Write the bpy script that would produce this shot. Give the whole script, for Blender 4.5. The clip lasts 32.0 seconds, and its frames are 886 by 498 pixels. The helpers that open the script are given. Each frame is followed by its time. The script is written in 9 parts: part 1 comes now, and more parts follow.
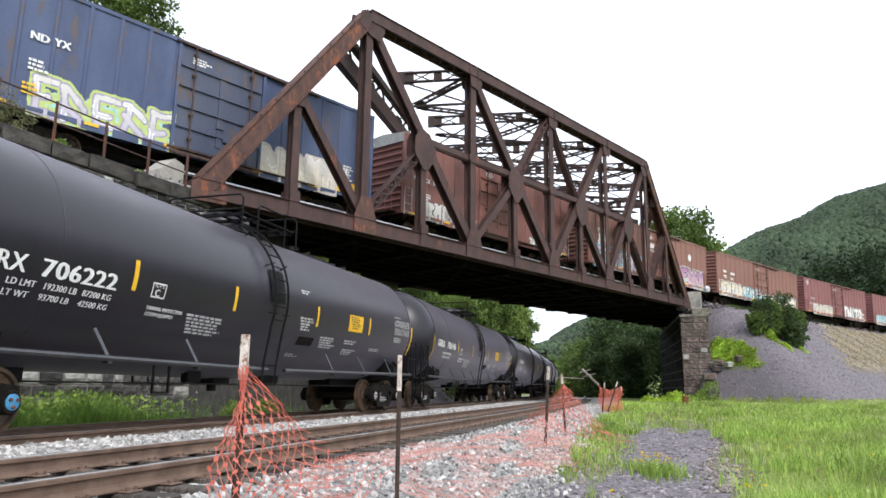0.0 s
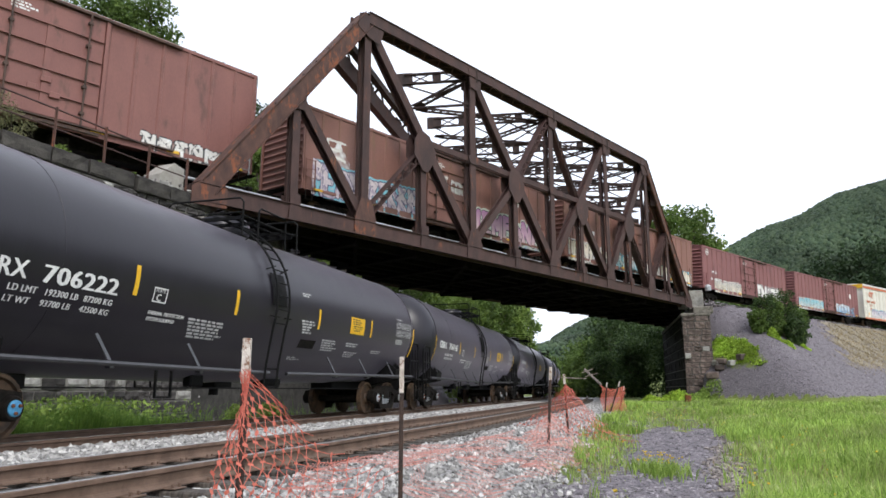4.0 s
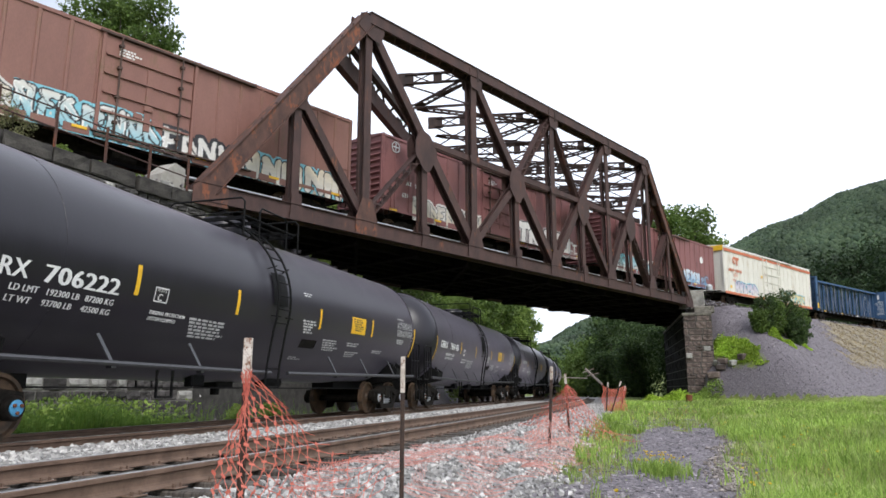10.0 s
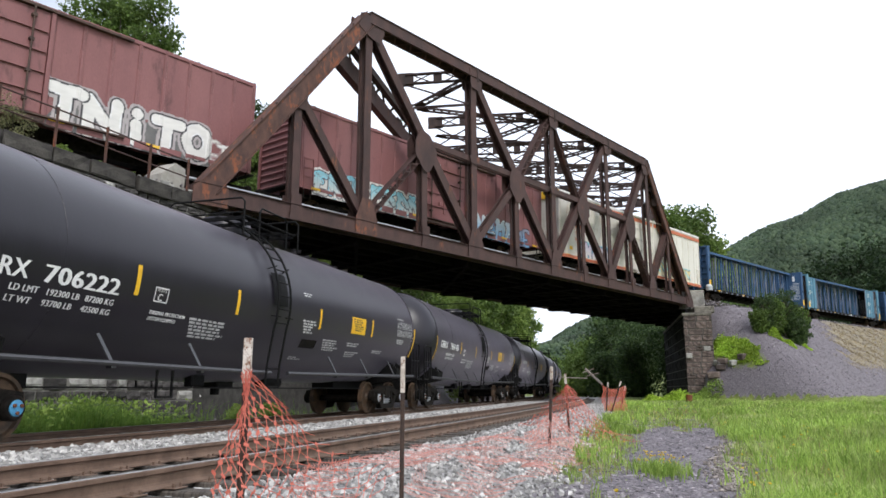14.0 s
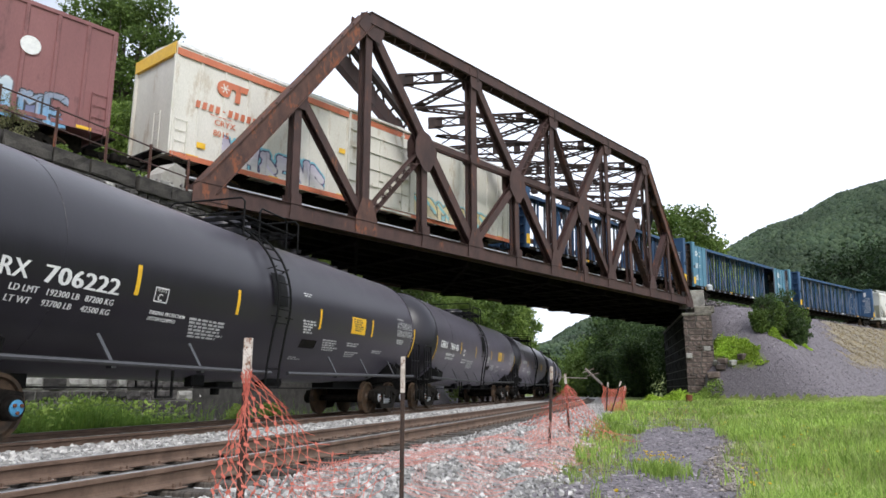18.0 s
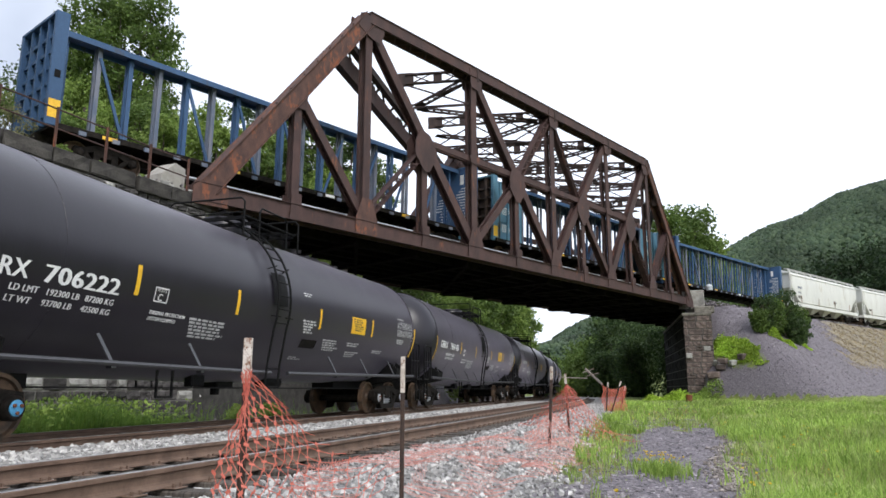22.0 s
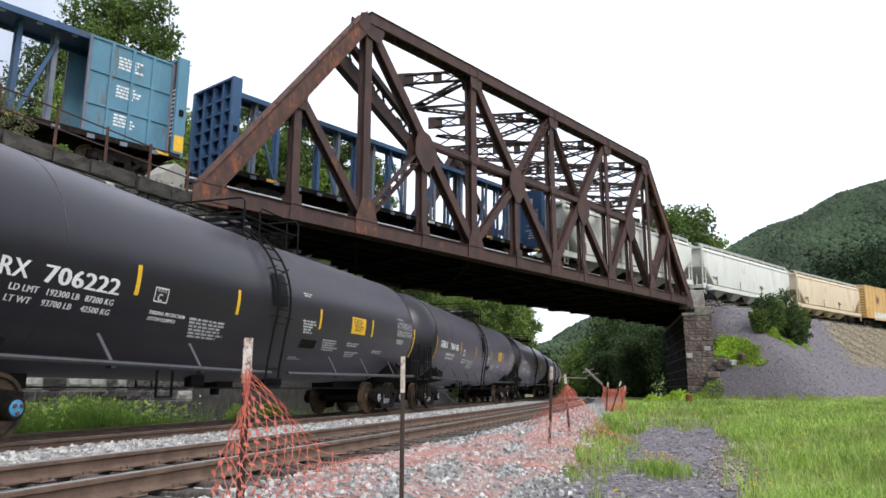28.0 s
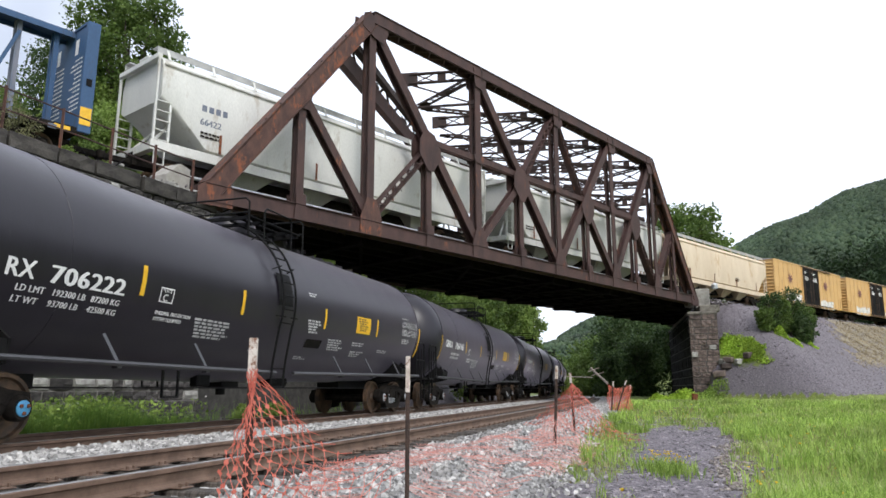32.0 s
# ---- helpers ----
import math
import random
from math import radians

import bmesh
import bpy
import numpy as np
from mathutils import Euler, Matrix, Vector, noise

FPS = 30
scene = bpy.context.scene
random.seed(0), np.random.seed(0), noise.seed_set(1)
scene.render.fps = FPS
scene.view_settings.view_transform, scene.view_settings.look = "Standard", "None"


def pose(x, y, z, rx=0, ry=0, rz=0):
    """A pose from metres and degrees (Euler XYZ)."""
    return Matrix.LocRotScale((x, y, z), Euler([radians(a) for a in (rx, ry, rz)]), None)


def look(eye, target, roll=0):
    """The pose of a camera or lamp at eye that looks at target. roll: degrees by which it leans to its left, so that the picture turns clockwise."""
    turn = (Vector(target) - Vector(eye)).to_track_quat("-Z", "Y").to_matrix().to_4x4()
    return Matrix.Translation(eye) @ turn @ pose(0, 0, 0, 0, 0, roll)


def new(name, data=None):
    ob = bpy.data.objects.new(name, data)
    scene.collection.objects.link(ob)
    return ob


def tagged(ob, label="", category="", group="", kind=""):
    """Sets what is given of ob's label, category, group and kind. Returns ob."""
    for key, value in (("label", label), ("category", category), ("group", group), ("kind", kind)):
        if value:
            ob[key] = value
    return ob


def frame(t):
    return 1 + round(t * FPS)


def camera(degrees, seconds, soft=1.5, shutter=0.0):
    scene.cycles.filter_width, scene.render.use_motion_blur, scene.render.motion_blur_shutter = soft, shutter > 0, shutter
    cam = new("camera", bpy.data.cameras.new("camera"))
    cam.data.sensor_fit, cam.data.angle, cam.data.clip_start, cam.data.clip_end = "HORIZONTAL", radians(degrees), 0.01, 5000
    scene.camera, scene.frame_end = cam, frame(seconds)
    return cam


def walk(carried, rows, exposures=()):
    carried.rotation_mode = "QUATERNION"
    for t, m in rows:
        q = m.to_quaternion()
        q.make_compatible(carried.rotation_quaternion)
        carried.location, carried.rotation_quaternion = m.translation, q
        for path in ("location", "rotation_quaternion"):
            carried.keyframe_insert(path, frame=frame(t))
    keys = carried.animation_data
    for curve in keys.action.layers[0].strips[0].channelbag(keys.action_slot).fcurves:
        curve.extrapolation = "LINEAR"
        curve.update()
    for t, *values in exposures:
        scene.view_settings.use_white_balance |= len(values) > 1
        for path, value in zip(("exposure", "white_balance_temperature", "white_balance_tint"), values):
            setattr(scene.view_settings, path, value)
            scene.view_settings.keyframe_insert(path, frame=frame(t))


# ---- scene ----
# ---- camera ----
EYE = Vector((0.0, 0.0, 0.69))
TILT = 11.25


def aim(turn, up, lean):
    """The steady tripod view, turned right, tilted up and leaning by a few tenths of a degree."""
    a, b = radians(turn), radians(TILT + up)
    way = Vector((math.sin(a) * math.cos(b), math.cos(a) * math.cos(b), math.sin(b)))
    return look(EYE, EYE + way * 50, lean)


cam = camera(64.2, 32.0, soft=1.6)
walk(cam, [(0, aim(0.148, -0.098, 0.63)), (0.5, aim(0.114, 0.139, 0.70)), (1.0, aim(0.113, 0.171, 0.69)), (1.5, aim(0.154, 0.133, 0.34)),
           (2.0, aim(0.152, 0.073, 0.03)), (2.5, aim(0.156, 0.069, 0.015)), (3.0, aim(0.158, 0.069, 0.015)), (3.5, aim(0.114, 0.038, 0)),
           (4.5, aim(0.08, 0.015, 0)), (5.5, aim(0.046, 0, 0)), (6.0, aim(0, 0, 0)), (6.5, aim(0, 0, 0)), (29.5, aim(0, 0, 0)), (30.0, aim(-0.05, 0, 0)),
           (30.5, aim(-0.05, -0.008, 0)), (31.0, aim(-0.063, -0.013, 0)), (31.5, aim(-0.613, -0.059, -0.064)), (32.0, aim(-0.379, -0.041, -0.125))],
     exposures=[(0, 0.53), (0.5, 0.50), (1.0, 0.41), (1.5, 0.31), (2.0, 0.25), (3.0, 0.24), (32.0, 0.24)])

# ---- light: a bright overcast day, the sun veiled behind the camera's right shoulder ----
world = bpy.data.worlds.new("sky")
scene.world = world
world.use_nodes = True
wn = world.node_tree
sky = wn.nodes.new("ShaderNodeTexSky")
sky.sky_type = "NISHITA"
sky.sun_disc = False
sky.sun_elevation, sky.sun_rotation = radians(43), radians(160)
sky.air_density, sky.dust_density, sky.ozone_density = 1.0, 4.0, 1.0
grey = wn.nodes.new("ShaderNodeMixRGB")
grey.inputs[0].default_value = 0.86
grey.inputs[2].default_value = (8.2, 8.68, 9.7, 1)
cloud = wn.nodes.new("ShaderNodeTexNoise")
cloud.inputs["Scale"].default_value = 2.2
cloud.inputs["Detail"].default_value = 5
cramp = wn.nodes.new("ShaderNodeValToRGB")
cramp.color_ramp.elements[0].position, cramp.color_ramp.elements[0].color = 0.36, (0.50, 0.53, 0.585, 1)
cramp.color_ramp.elements[1].position, cramp.color_ramp.elements[1].color = 0.66, (0.86, 0.88, 0.91, 1)
wdir = wn.nodes.new("ShaderNodeTexCoord")
wsep = wn.nodes.new("ShaderNodeSeparateXYZ")
wmap = wn.nodes.new("ShaderNodeMapRange")
wmap.inputs[1].default_value, wmap.inputs[2].default_value = -0.50, -0.10
haze = wn.nodes.new("ShaderNodeMixRGB")
haze.inputs[2].default_value = (1.05, 1.05, 1.05, 1)
wn.links.new(wdir.outputs["Generated"], wsep.inputs[0])
wn.links.new(wsep.outputs[0], wmap.inputs[0])
wn.links.new(wmap.outputs[0], haze.inputs[0])
wn.links.new(cramp.outputs[0], haze.inputs[1])
wmul = wn.nodes.new("ShaderNodeMixRGB")
wmul.blend_type = "MULTIPLY"
wmul.inputs[0].default_value = 1
wn.links.new(sky.outputs[0], grey.inputs[1])
wn.links.new(cloud.outputs[0], cramp.inputs[0])
wn.links.new(grey.outputs[0], wmul.inputs[1])
wn.links.new(haze.outputs[0], wmul.inputs[2])
wn.links.new(wmul.outputs[0], wn.nodes["Background"].inputs[0])
wn.nodes["Background"].inputs[1].default_value = 0.142
sun = new("sun", bpy.data.lights.new("sun", "SUN"))
sun.data.energy, sun.data.angle, sun.data.color = 1.45, radians(14), (1.0, 0.98, 0.95)
sun.matrix_world = look((0, 0, 0), (-0.30, 0.80, -0.80))

# ---- mesh helpers ----
class Geo:
    """Collects vertices and faces of one part."""

    def __init__(self):
        self.v, self.f = [], []

    def add(self, verts, faces):
        k = len(self.v)
        self.v.extend(tuple(p) for p in verts)
        self.f.extend(tuple(i + k for i in q) for q in faces)
        return self

    def box(self, x0, x1, y0, y1, z0, z1, m=None):
        p = [Vector((x, y, z)) for z in (z0, z1) for y in (y0, y1) for x in (x0, x1)]
        if m is not None:
            p = [m @ q for q in p]
        return self.add(p, [(0, 2, 3, 1), (4, 5, 7, 6), (0, 1, 5, 4), (2, 6, 7, 3), (0, 4, 6, 2), (1, 3, 7, 5)])

    def cbox(self, x0, x1, y0, y1, z0, z1, c=0.01, m=None):
        """A box with chamfered edges."""
        p, idx = [], {}
        X, Y, Z = (x0, x1), (y0, y1), (z0, z1)
        s = (1, -1)
        for i in (0, 1):
            for j in (0, 1):
                for k in (0, 1):
                    for a in range(3):
                        q = [X[i] + s[i] * c, Y[j] + s[j] * c, Z[k] + s[k] * c]
                        q[a] = (X[i], Y[j], Z[k])[a]
                        idx[i, j, k, a] = len(p)
                        p.append(Vector(q) if m is None else m @ Vector(q))
        f = []
        for a in range(3):
            b, d = (a + 1) % 3, (a + 2) % 3
            for e in (0, 1):
                ring = []
                for u, w in ((0, 0), (1, 0), (1, 1), (0, 1)):
                    t = [0, 0, 0]
                    t[a], t[b], t[d] = e, u, w
                    ring.append(idx[t[0], t[1], t[2], a])
                f.append(ring if e else ring[::-1])
            for u in (0, 1):
                for w in (0, 1):
                    lo, hi = [0, 0, 0], [0, 0, 0]
                    hi[a] = 1
                    lo[b] = hi[b] = u
                    lo[d] = hi[d] = w
                    f.append((idx[(*lo, b)], idx[(*hi, b)], idx[(*hi, d)], idx[(*lo, d)]))
        for i in (0, 1):
            for j in (0, 1):
                for k in (0, 1):
                    f.append((idx[i, j, k, 0], idx[i, j, k, 1], idx[i, j, k, 2]))
        return self.add(p, f)

    def beam(self, a, b, w, h, up=(0, 0, 1), c=0.0):
        """A bar from a to b, w wide and h deep along up."""
        a, b, up = Vector(a), Vector(b), Vector(up)
        x = b - a
        n = x.length
        x.normalize()
        y = up.cross(x)
        if y.length < 1e-4:
            y = Vector((0, 1, 0)).cross(x)
        y.normalize()
        z = x.cross(y)
        m = Matrix(((x.x, y.x, z.x, a.x), (x.y, y.y, z.y, a.y), (x.z, y.z, z.z, a.z), (0, 0, 0, 1)))
        if c:
            return self.cbox(0, n, -w / 2, w / 2, -h / 2, h / 2, c, m)
        return self.box(0, n, -w / 2, w / 2, -h / 2, h / 2, m)

    def tube(self, pts, r, n=8, cap=True):
        pts = [Vector(p) for p in pts]
        rings, last = [], None
        for i, p in enumerate(pts):
            d = (pts[min(i + 1, len(pts) - 1)] - pts[max(i - 1, 0)]).normalized()
            if last is None:
                y = d.orthogonal().normalized()
            else:
                y = (last - d * last.dot(d)).normalized()
            last = y
            z = d.cross(y)
            rr = r[i] if isinstance(r, (list, tuple)) else r
            rings.append([p + (y * math.cos(2 * math.pi * k / n) + z * math.sin(2 * math.pi * k / n)) * rr for k in range(n)])
        f = [(i * n + k, i * n + (k + 1) % n, (i + 1) * n + (k + 1) % n, (i + 1) * n + k) for i in range(len(pts) - 1) for k in range(n)]
        if cap:
            f += [tuple(range(n))[::-1], tuple((len(pts) - 1) * n + k for k in range(n))]
        return self.add([q for g in rings for q in g], f)

    def lathe(self, prof, n=24, m=None, closed=False):
        """prof: (x, r) along the local x axis."""
        v = [Vector((x, r * math.cos(2 * math.pi * k / n), r * math.sin(2 * math.pi * k / n))) for x, r in prof for k in range(n)]
        if m is not None:
            v = [m @ p for p in v]
        k1 = len(prof)
        f = [(i * n + k, (i + 1) * n + k, (i + 1) * n + (k + 1) % n, i * n + (k + 1) % n) for i in range(k1 - 1) for k in range(n)]
        f += [tuple(range(n)), tuple((k1 - 1) * n + k for k in range(n))[::-1]]
        return self.add(v, f)

    def sweep(self, prof, frames):
        """A closed profile (a, b) carried through matrices: a along y, b along z."""
        n = len(prof)
        v = [m @ Vector((0, a, b)) for m in frames for a, b in prof]
        f = [(i * n + k, i * n + (k + 1) % n, (i + 1) * n + (k + 1) % n, (i + 1) * n + k) for i in range(len(frames) - 1) for k in range(n)]
        f += [tuple(range(n))[::-1], tuple((len(frames) - 1) * n + k for k in range(n))]
        return self.add(v, f)

    def plate(self, pts, a, b, m=None):
        """A flat polygon of (x, z) points, thick from y = a to y = b."""
        n = len(pts)
        v = [Vector((x, y, z)) for y in (a, b) for x, z in pts]
        if m is not None:
            v = [m @ p for p in v]
        return self.add(v, [tuple(range(n)), tuple(range(n, 2 * n))[::-1]] + [(i, i + n, (i + 1) % n + n, (i + 1) % n) for i in range(n)])

    def mesh(self, name, material, smooth=False):
        me = bpy.data.meshes.new(name)
        me.from_pydata(self.v, [], self.f)
        me.materials.append(material)
        if smooth:
            me.polygons.foreach_set("use_smooth", [True] * len(me.polygons))
            me.set_sharp_from_angle(angle=radians(40))
        me.update()
        return me


def part(name, geo, material, parent, label="", smooth=False):
    """Links a Geo, or a mesh that is shared, as ONE mesh object under a thing or a part."""
    me = geo if isinstance(geo, bpy.types.Mesh) else geo.mesh(name, material, smooth)
    ob = new(name, me)
    ob.parent = parent
    if label:
        ob["label"] = label
    return ob


def thing(name, m, label, category, group="", kind=""):
    ob = new(name)
    ob.matrix_basis = m
    return tagged(ob, label, category, group, kind)


def solo(name, geo, material, label, category, kind="", m=None, smooth=False):
    ob = new(name, geo.mesh(name, material, smooth))
    if m is not None:
        ob.matrix_basis = m
    return tagged(ob, label, category, "", kind)


# ---- materials ----
def surf(name, a, b, scale=3.0, rough=0.6, metal=0.0, bump=0.15, fine=40.0, spread=0.12, stretch=(1, 1, 1), c=None, cpos=0.62, cscale=1.2, obj=0.0, rvar=0.15, spec=0.5, isl=0.0):
    """Two colours mixed by a broad and a fine noise, with stains c, fine relief and uneven gloss."""
    m = bpy.data.materials.new(name)
    m.use_nodes = True
    t = m.node_tree
    N, Lk = t.nodes.new, t.links.new
    bsdf = t.nodes["Principled BSDF"]
    co = N("ShaderNodeTexCoord")
    mp = N("ShaderNodeMapping")
    mp.inputs["Scale"].default_value = stretch
    Lk(co.outputs["Object"], mp.inputs[0])
    n1 = N("ShaderNodeTexNoise")
    n1.inputs["Scale"].default_value, n1.inputs["Detail"].default_value, n1.inputs["Roughness"].default_value = scale, 6, 0.62
    n2 = N("ShaderNodeTexNoise")
    n2.inputs["Scale"].default_value, n2.inputs["Detail"].default_value = fine, 4
    Lk(mp.outputs[0], n1.inputs[0])
    Lk(mp.outputs[0], n2.inputs[0])
    r1 = N("ShaderNodeValToRGB")
    r1.color_ramp.elements[0].position, r1.color_ramp.elements[1].position = 0.5 - spread, 0.5 + spread
    r1.color_ramp.elements[0].color, r1.color_ramp.elements[1].color = (*a, 1), (*b, 1)
    Lk(n1.outputs[0], r1.inputs[0])
    col = r1.outputs[0]
    if c is not None:
        n3 = N("ShaderNodeTexNoise")
        n3.inputs["Scale"].default_value, n3.inputs["Detail"].default_value, n3.inputs["Roughness"].default_value = cscale, 8, 0.7
        Lk(mp.outputs[0], n3.inputs[0])
        r3 = N("ShaderNodeValToRGB")
        r3.color_ramp.elements[0].position, r3.color_ramp.elements[1].position = cpos, cpos + 0.08
        Lk(n3.outputs[0], r3.inputs[0])
        mx = N("ShaderNodeMixRGB")
        mx.inputs[2].default_value = (*c, 1)
        Lk(r3.outputs[0], mx.inputs[0])
        Lk(col, mx.inputs[1])
        col = mx.outputs[0]
    hv = N("ShaderNodeHueSaturation")
    mr = N("ShaderNodeMapRange")
    mr.inputs[3].default_value, mr.inputs[4].default_value = 0.82, 1.18
    Lk(n2.outputs[0], mr.inputs[0])
    val = mr.outputs[0]
    if obj or isl:
        if obj:
            src = N("ShaderNodeObjectInfo").outputs["Random"]
        else:
            src = N("ShaderNodeNewGeometry").outputs["Random Per Island"]
        mo = N("ShaderNodeMapRange")
        w = obj or isl
        mo.inputs[3].default_value, mo.inputs[4].default_value = 1 - w, 1 + w
        Lk(src, mo.inputs[0])
        mm = N("ShaderNodeMath")
        mm.operation = "MULTIPLY"
        Lk(val, mm.inputs[0])
        Lk(mo.outputs[0], mm.inputs[1])
        val = mm.outputs[0]
    Lk(val, hv.inputs["Value"])
    Lk(col, hv.inputs["Color"])
    Lk(hv.outputs[0], bsdf.inputs["Base Color"])
    rr = N("ShaderNodeMapRange")
    rr.inputs[3].default_value, rr.inputs[4].default_value = max(rough - rvar, 0.05), min(rough + rvar, 1)
    Lk(n1.outputs[0], rr.inputs[0])
    Lk(rr.outputs[0], bsdf.inputs["Roughness"])
    bsdf.inputs["Metallic"].default_value = metal
    bsdf.inputs["Specular IOR Level"].default_value = spec
    if bump:
        bp = N("ShaderNodeBump")
        bp.inputs["Strength"].default_value, bp.inputs["Distance"].default_value = bump, 0.02
        Lk(n2.outputs[0], bp.inputs["Height"])
        Lk(bp.outputs[0], bsdf.inputs["Normal"])
    return m


M_TANK = surf("tank_paint", (0.0070, 0.0056, 0.0098), (0.0130, 0.0108, 0.0176), 1.3, 0.36, 0, 0.04, 30, 0.2, (1.5, 0.5, 0.4), (0.019, 0.0175, 0.021), 0.61, 1.6, rvar=0.07, spec=0.45)
M_TANK.node_tree.nodes["Principled BSDF"].inputs["Sheen Weight"].default_value = 0.36
M_TANK.node_tree.nodes["Principled BSDF"].inputs["Sheen Roughness"].default_value = 0.32
M_TANK.node_tree.nodes["Principled BSDF"].inputs["Sheen Tint"].default_value = (0.93, 0.84, 1.0, 1)
# lighter than the black steel, so the colour holds some of the sky's gleam
M_TRIM = surf("satin_black_trim", (0.020, 0.020, 0.023), (0.040, 0.039, 0.044), 6, 0.38, 0, 0.05, spec=0.8)
M_BLACK = surf("black_steel", (0.007, 0.007, 0.008), (0.011, 0.0105, 0.010), 4, 0.55, 0, 0.1, spec=0.10)
M_GRIME = surf("grimy_steel", (0.008, 0.007, 0.006), (0.024, 0.020, 0.017), 6, 0.75, 0, 0.3, spec=0.1)
M_WHITE = surf("white_paint", (0.70, 0.70, 0.69), (0.82, 0.82, 0.80), 6, 0.5, 0, 0.02)
M_STENCIL = surf("worn_white_stencil", (0.38, 0.38, 0.38), (0.60, 0.60, 0.59), 9, 0.6, 0, 0.02)
M_YELLOW = surf("yellow_tape", (0.75, 0.42, 0.02), (0.85, 0.52, 0.03), 8, 0.4, 0, 0.02)
M_BLUE = surf("blue_cap", (0.05, 0.22, 0.42), (0.08, 0.32, 0.55), 20, 0.5)
M_WHEEL = surf("wheel_steel", (0.05, 0.035, 0.025), (0.14, 0.085, 0.05), 5, 0.6, 0.4, 0.1)
M_RAIL = surf("rail_steel", (0.10, 0.062, 0.042), (0.17, 0.11, 0.078), 3, 0.75, 0.0, 0.1, stretch=(0.3, 1, 1))
M_RAILTOP = surf("rail_head", (0.36, 0.35, 0.35), (0.5, 0.49, 0.48), 3, 0.32, 0.8, 0.02)
M_TIE = surf("tie_wood", (0.035, 0.028, 0.024), (0.10, 0.085, 0.07), 5, 0.9, 0, 0.5, 30, stretch=(1, 8, 1), obj=0.3)
M_BRIDGE = surf("bridge_rust", (0.040, 0.022, 0.020), (0.084, 0.045, 0.040), 1.8, 0.7, 0.0, 0.35, 50, 0.18, (1, 1, 0.35), (0.17, 0.062, 0.032), 0.60, 2.4, spec=0.4)
M_RUST = surf("flaking_rust", (0.09, 0.032, 0.016), (0.26, 0.085, 0.035), 5, 0.9, 0, 0.5, 50, 0.1)
M_PATCHY = surf("patchy_rust", (0.058, 0.030, 0.025), (0.115, 0.058, 0.045), 3, 0.85, 0, 0.5, 50, 0.14, (1, 1, 0.5), (0.235, 0.078, 0.036), 0.55, 3.2)
# near-black colour carries the shade under the bridge floor
M_FLOOR_SHADE = surf("shade_dark_steel", (0.006, 0.005, 0.005), (0.014, 0.011, 0.010), 2, 0.95, 0, 0.3, spec=0.05)
M_LATT = surf("lattice_steel", (0.024, 0.015, 0.014), (0.055, 0.033, 0.029), 3, 0.8, 0.0, 0.1)
M_PIPE = surf("galvanised_pipe", (0.45, 0.47, 0.50), (0.62, 0.64, 0.66), 4, 0.38, 0.6, 0.03)
M_CONC = surf("weathered_concrete", (0.24, 0.225, 0.20), (0.40, 0.385, 0.35), 3, 0.9, 0, 0.3, c=(0.13, 0.12, 0.10), cpos=0.6)
M_GRIT = surf("slate_gravel", (0.112, 0.10, 0.109), (0.22, 0.198, 0.210), 2.2, 0.95, 0, 0.9, 14, 0.2)
M_DIRT = surf("brown_dirt", (0.06, 0.055, 0.035), (0.14, 0.125, 0.08), 1.5, 0.95, 0, 0.5, 10)

# ---- the plan ----
# lower railway: an arc that bends left as it goes away; s along it, off to its right, z above the rail heads
PHI, BEND, FAR_D, GAP = radians(18.106), 0.00155576, 9.154, 3.968


def low(s, off=0.0, z=0.0):
    th = PHI - BEND * s
    x = -FAR_D * math.cos(PHI) + (math.cos(th) - math.cos(PHI)) / BEND
    y = FAR_D * math.sin(PHI) + (math.sin(PHI) - math.sin(th)) / BEND
    return Vector((x + off * math.cos(th), y - off * math.sin(th), z))


def low_frame(s, off=0.0, z=0.0):
    """x along the track, y to its left, z up."""
    th = PHI - BEND * s
    return Matrix.Translation(low(s, off, z)) @ pose(0, 0, 0, 0, 0, 90 - math.degrees(th))


# upper railway: u along the bridge, v to its left and away; it climbs gently and bends right beyond the bridge
HEAD, GRADE = radians(40.337), 0.006
AX, AN = Vector((math.sin(HEAD), math.cos(HEAD), 0)), Vector((-math.cos(HEAD), math.sin(HEAD), 0))
TRUSS_V, TRACK_V, FAR_V = 21.66, 24.64, 30.6
TURN_U, TURN_K, RAIL_W = 24.0, 1 / 480.0, 7.87
BR = Matrix(((AX.x, AN.x, 0, 0), (AX.y, AN.y, 0, 0), (0, 0, 1, 0), (0, 0, 0, 1)))


def rail_z(u):
    return RAIL_W + GRADE * u


def high(u, off=0.0, z=0.0):
    """A point off metres to the left of the upper track's centre."""
    e = max(0.0, u - TURN_U)
    a = HEAD + e * TURN_K
    p = AX * min(u, TURN_U) + AN * TRACK_V
    if e > 0:
        p += Vector(((math.cos(HEAD) - math.cos(a)) / TURN_K, (math.sin(a) - math.sin(HEAD)) / TURN_K, 0))
    return p + Vector((-math.cos(a), math.sin(a), 0)) * off + Vector((0, 0, rail_z(u) + z))

# ---- lower railway ----
RAIL_PROF = [(-0.070, -0.172), (0.070, -0.172), (0.070, -0.160), (0.018, -0.140), (0.009, -0.120), (0.009, -0.055), (0.036, -0.040), (0.036, -0.008), (0.028, 0.0), (-0.028, 0.0), (-0.036, -0.008), (-0.036, -0.040), (-0.009, -0.055), (-0.009, -0.120), (-0.018, -0.140), (-0.070, -0.160)]


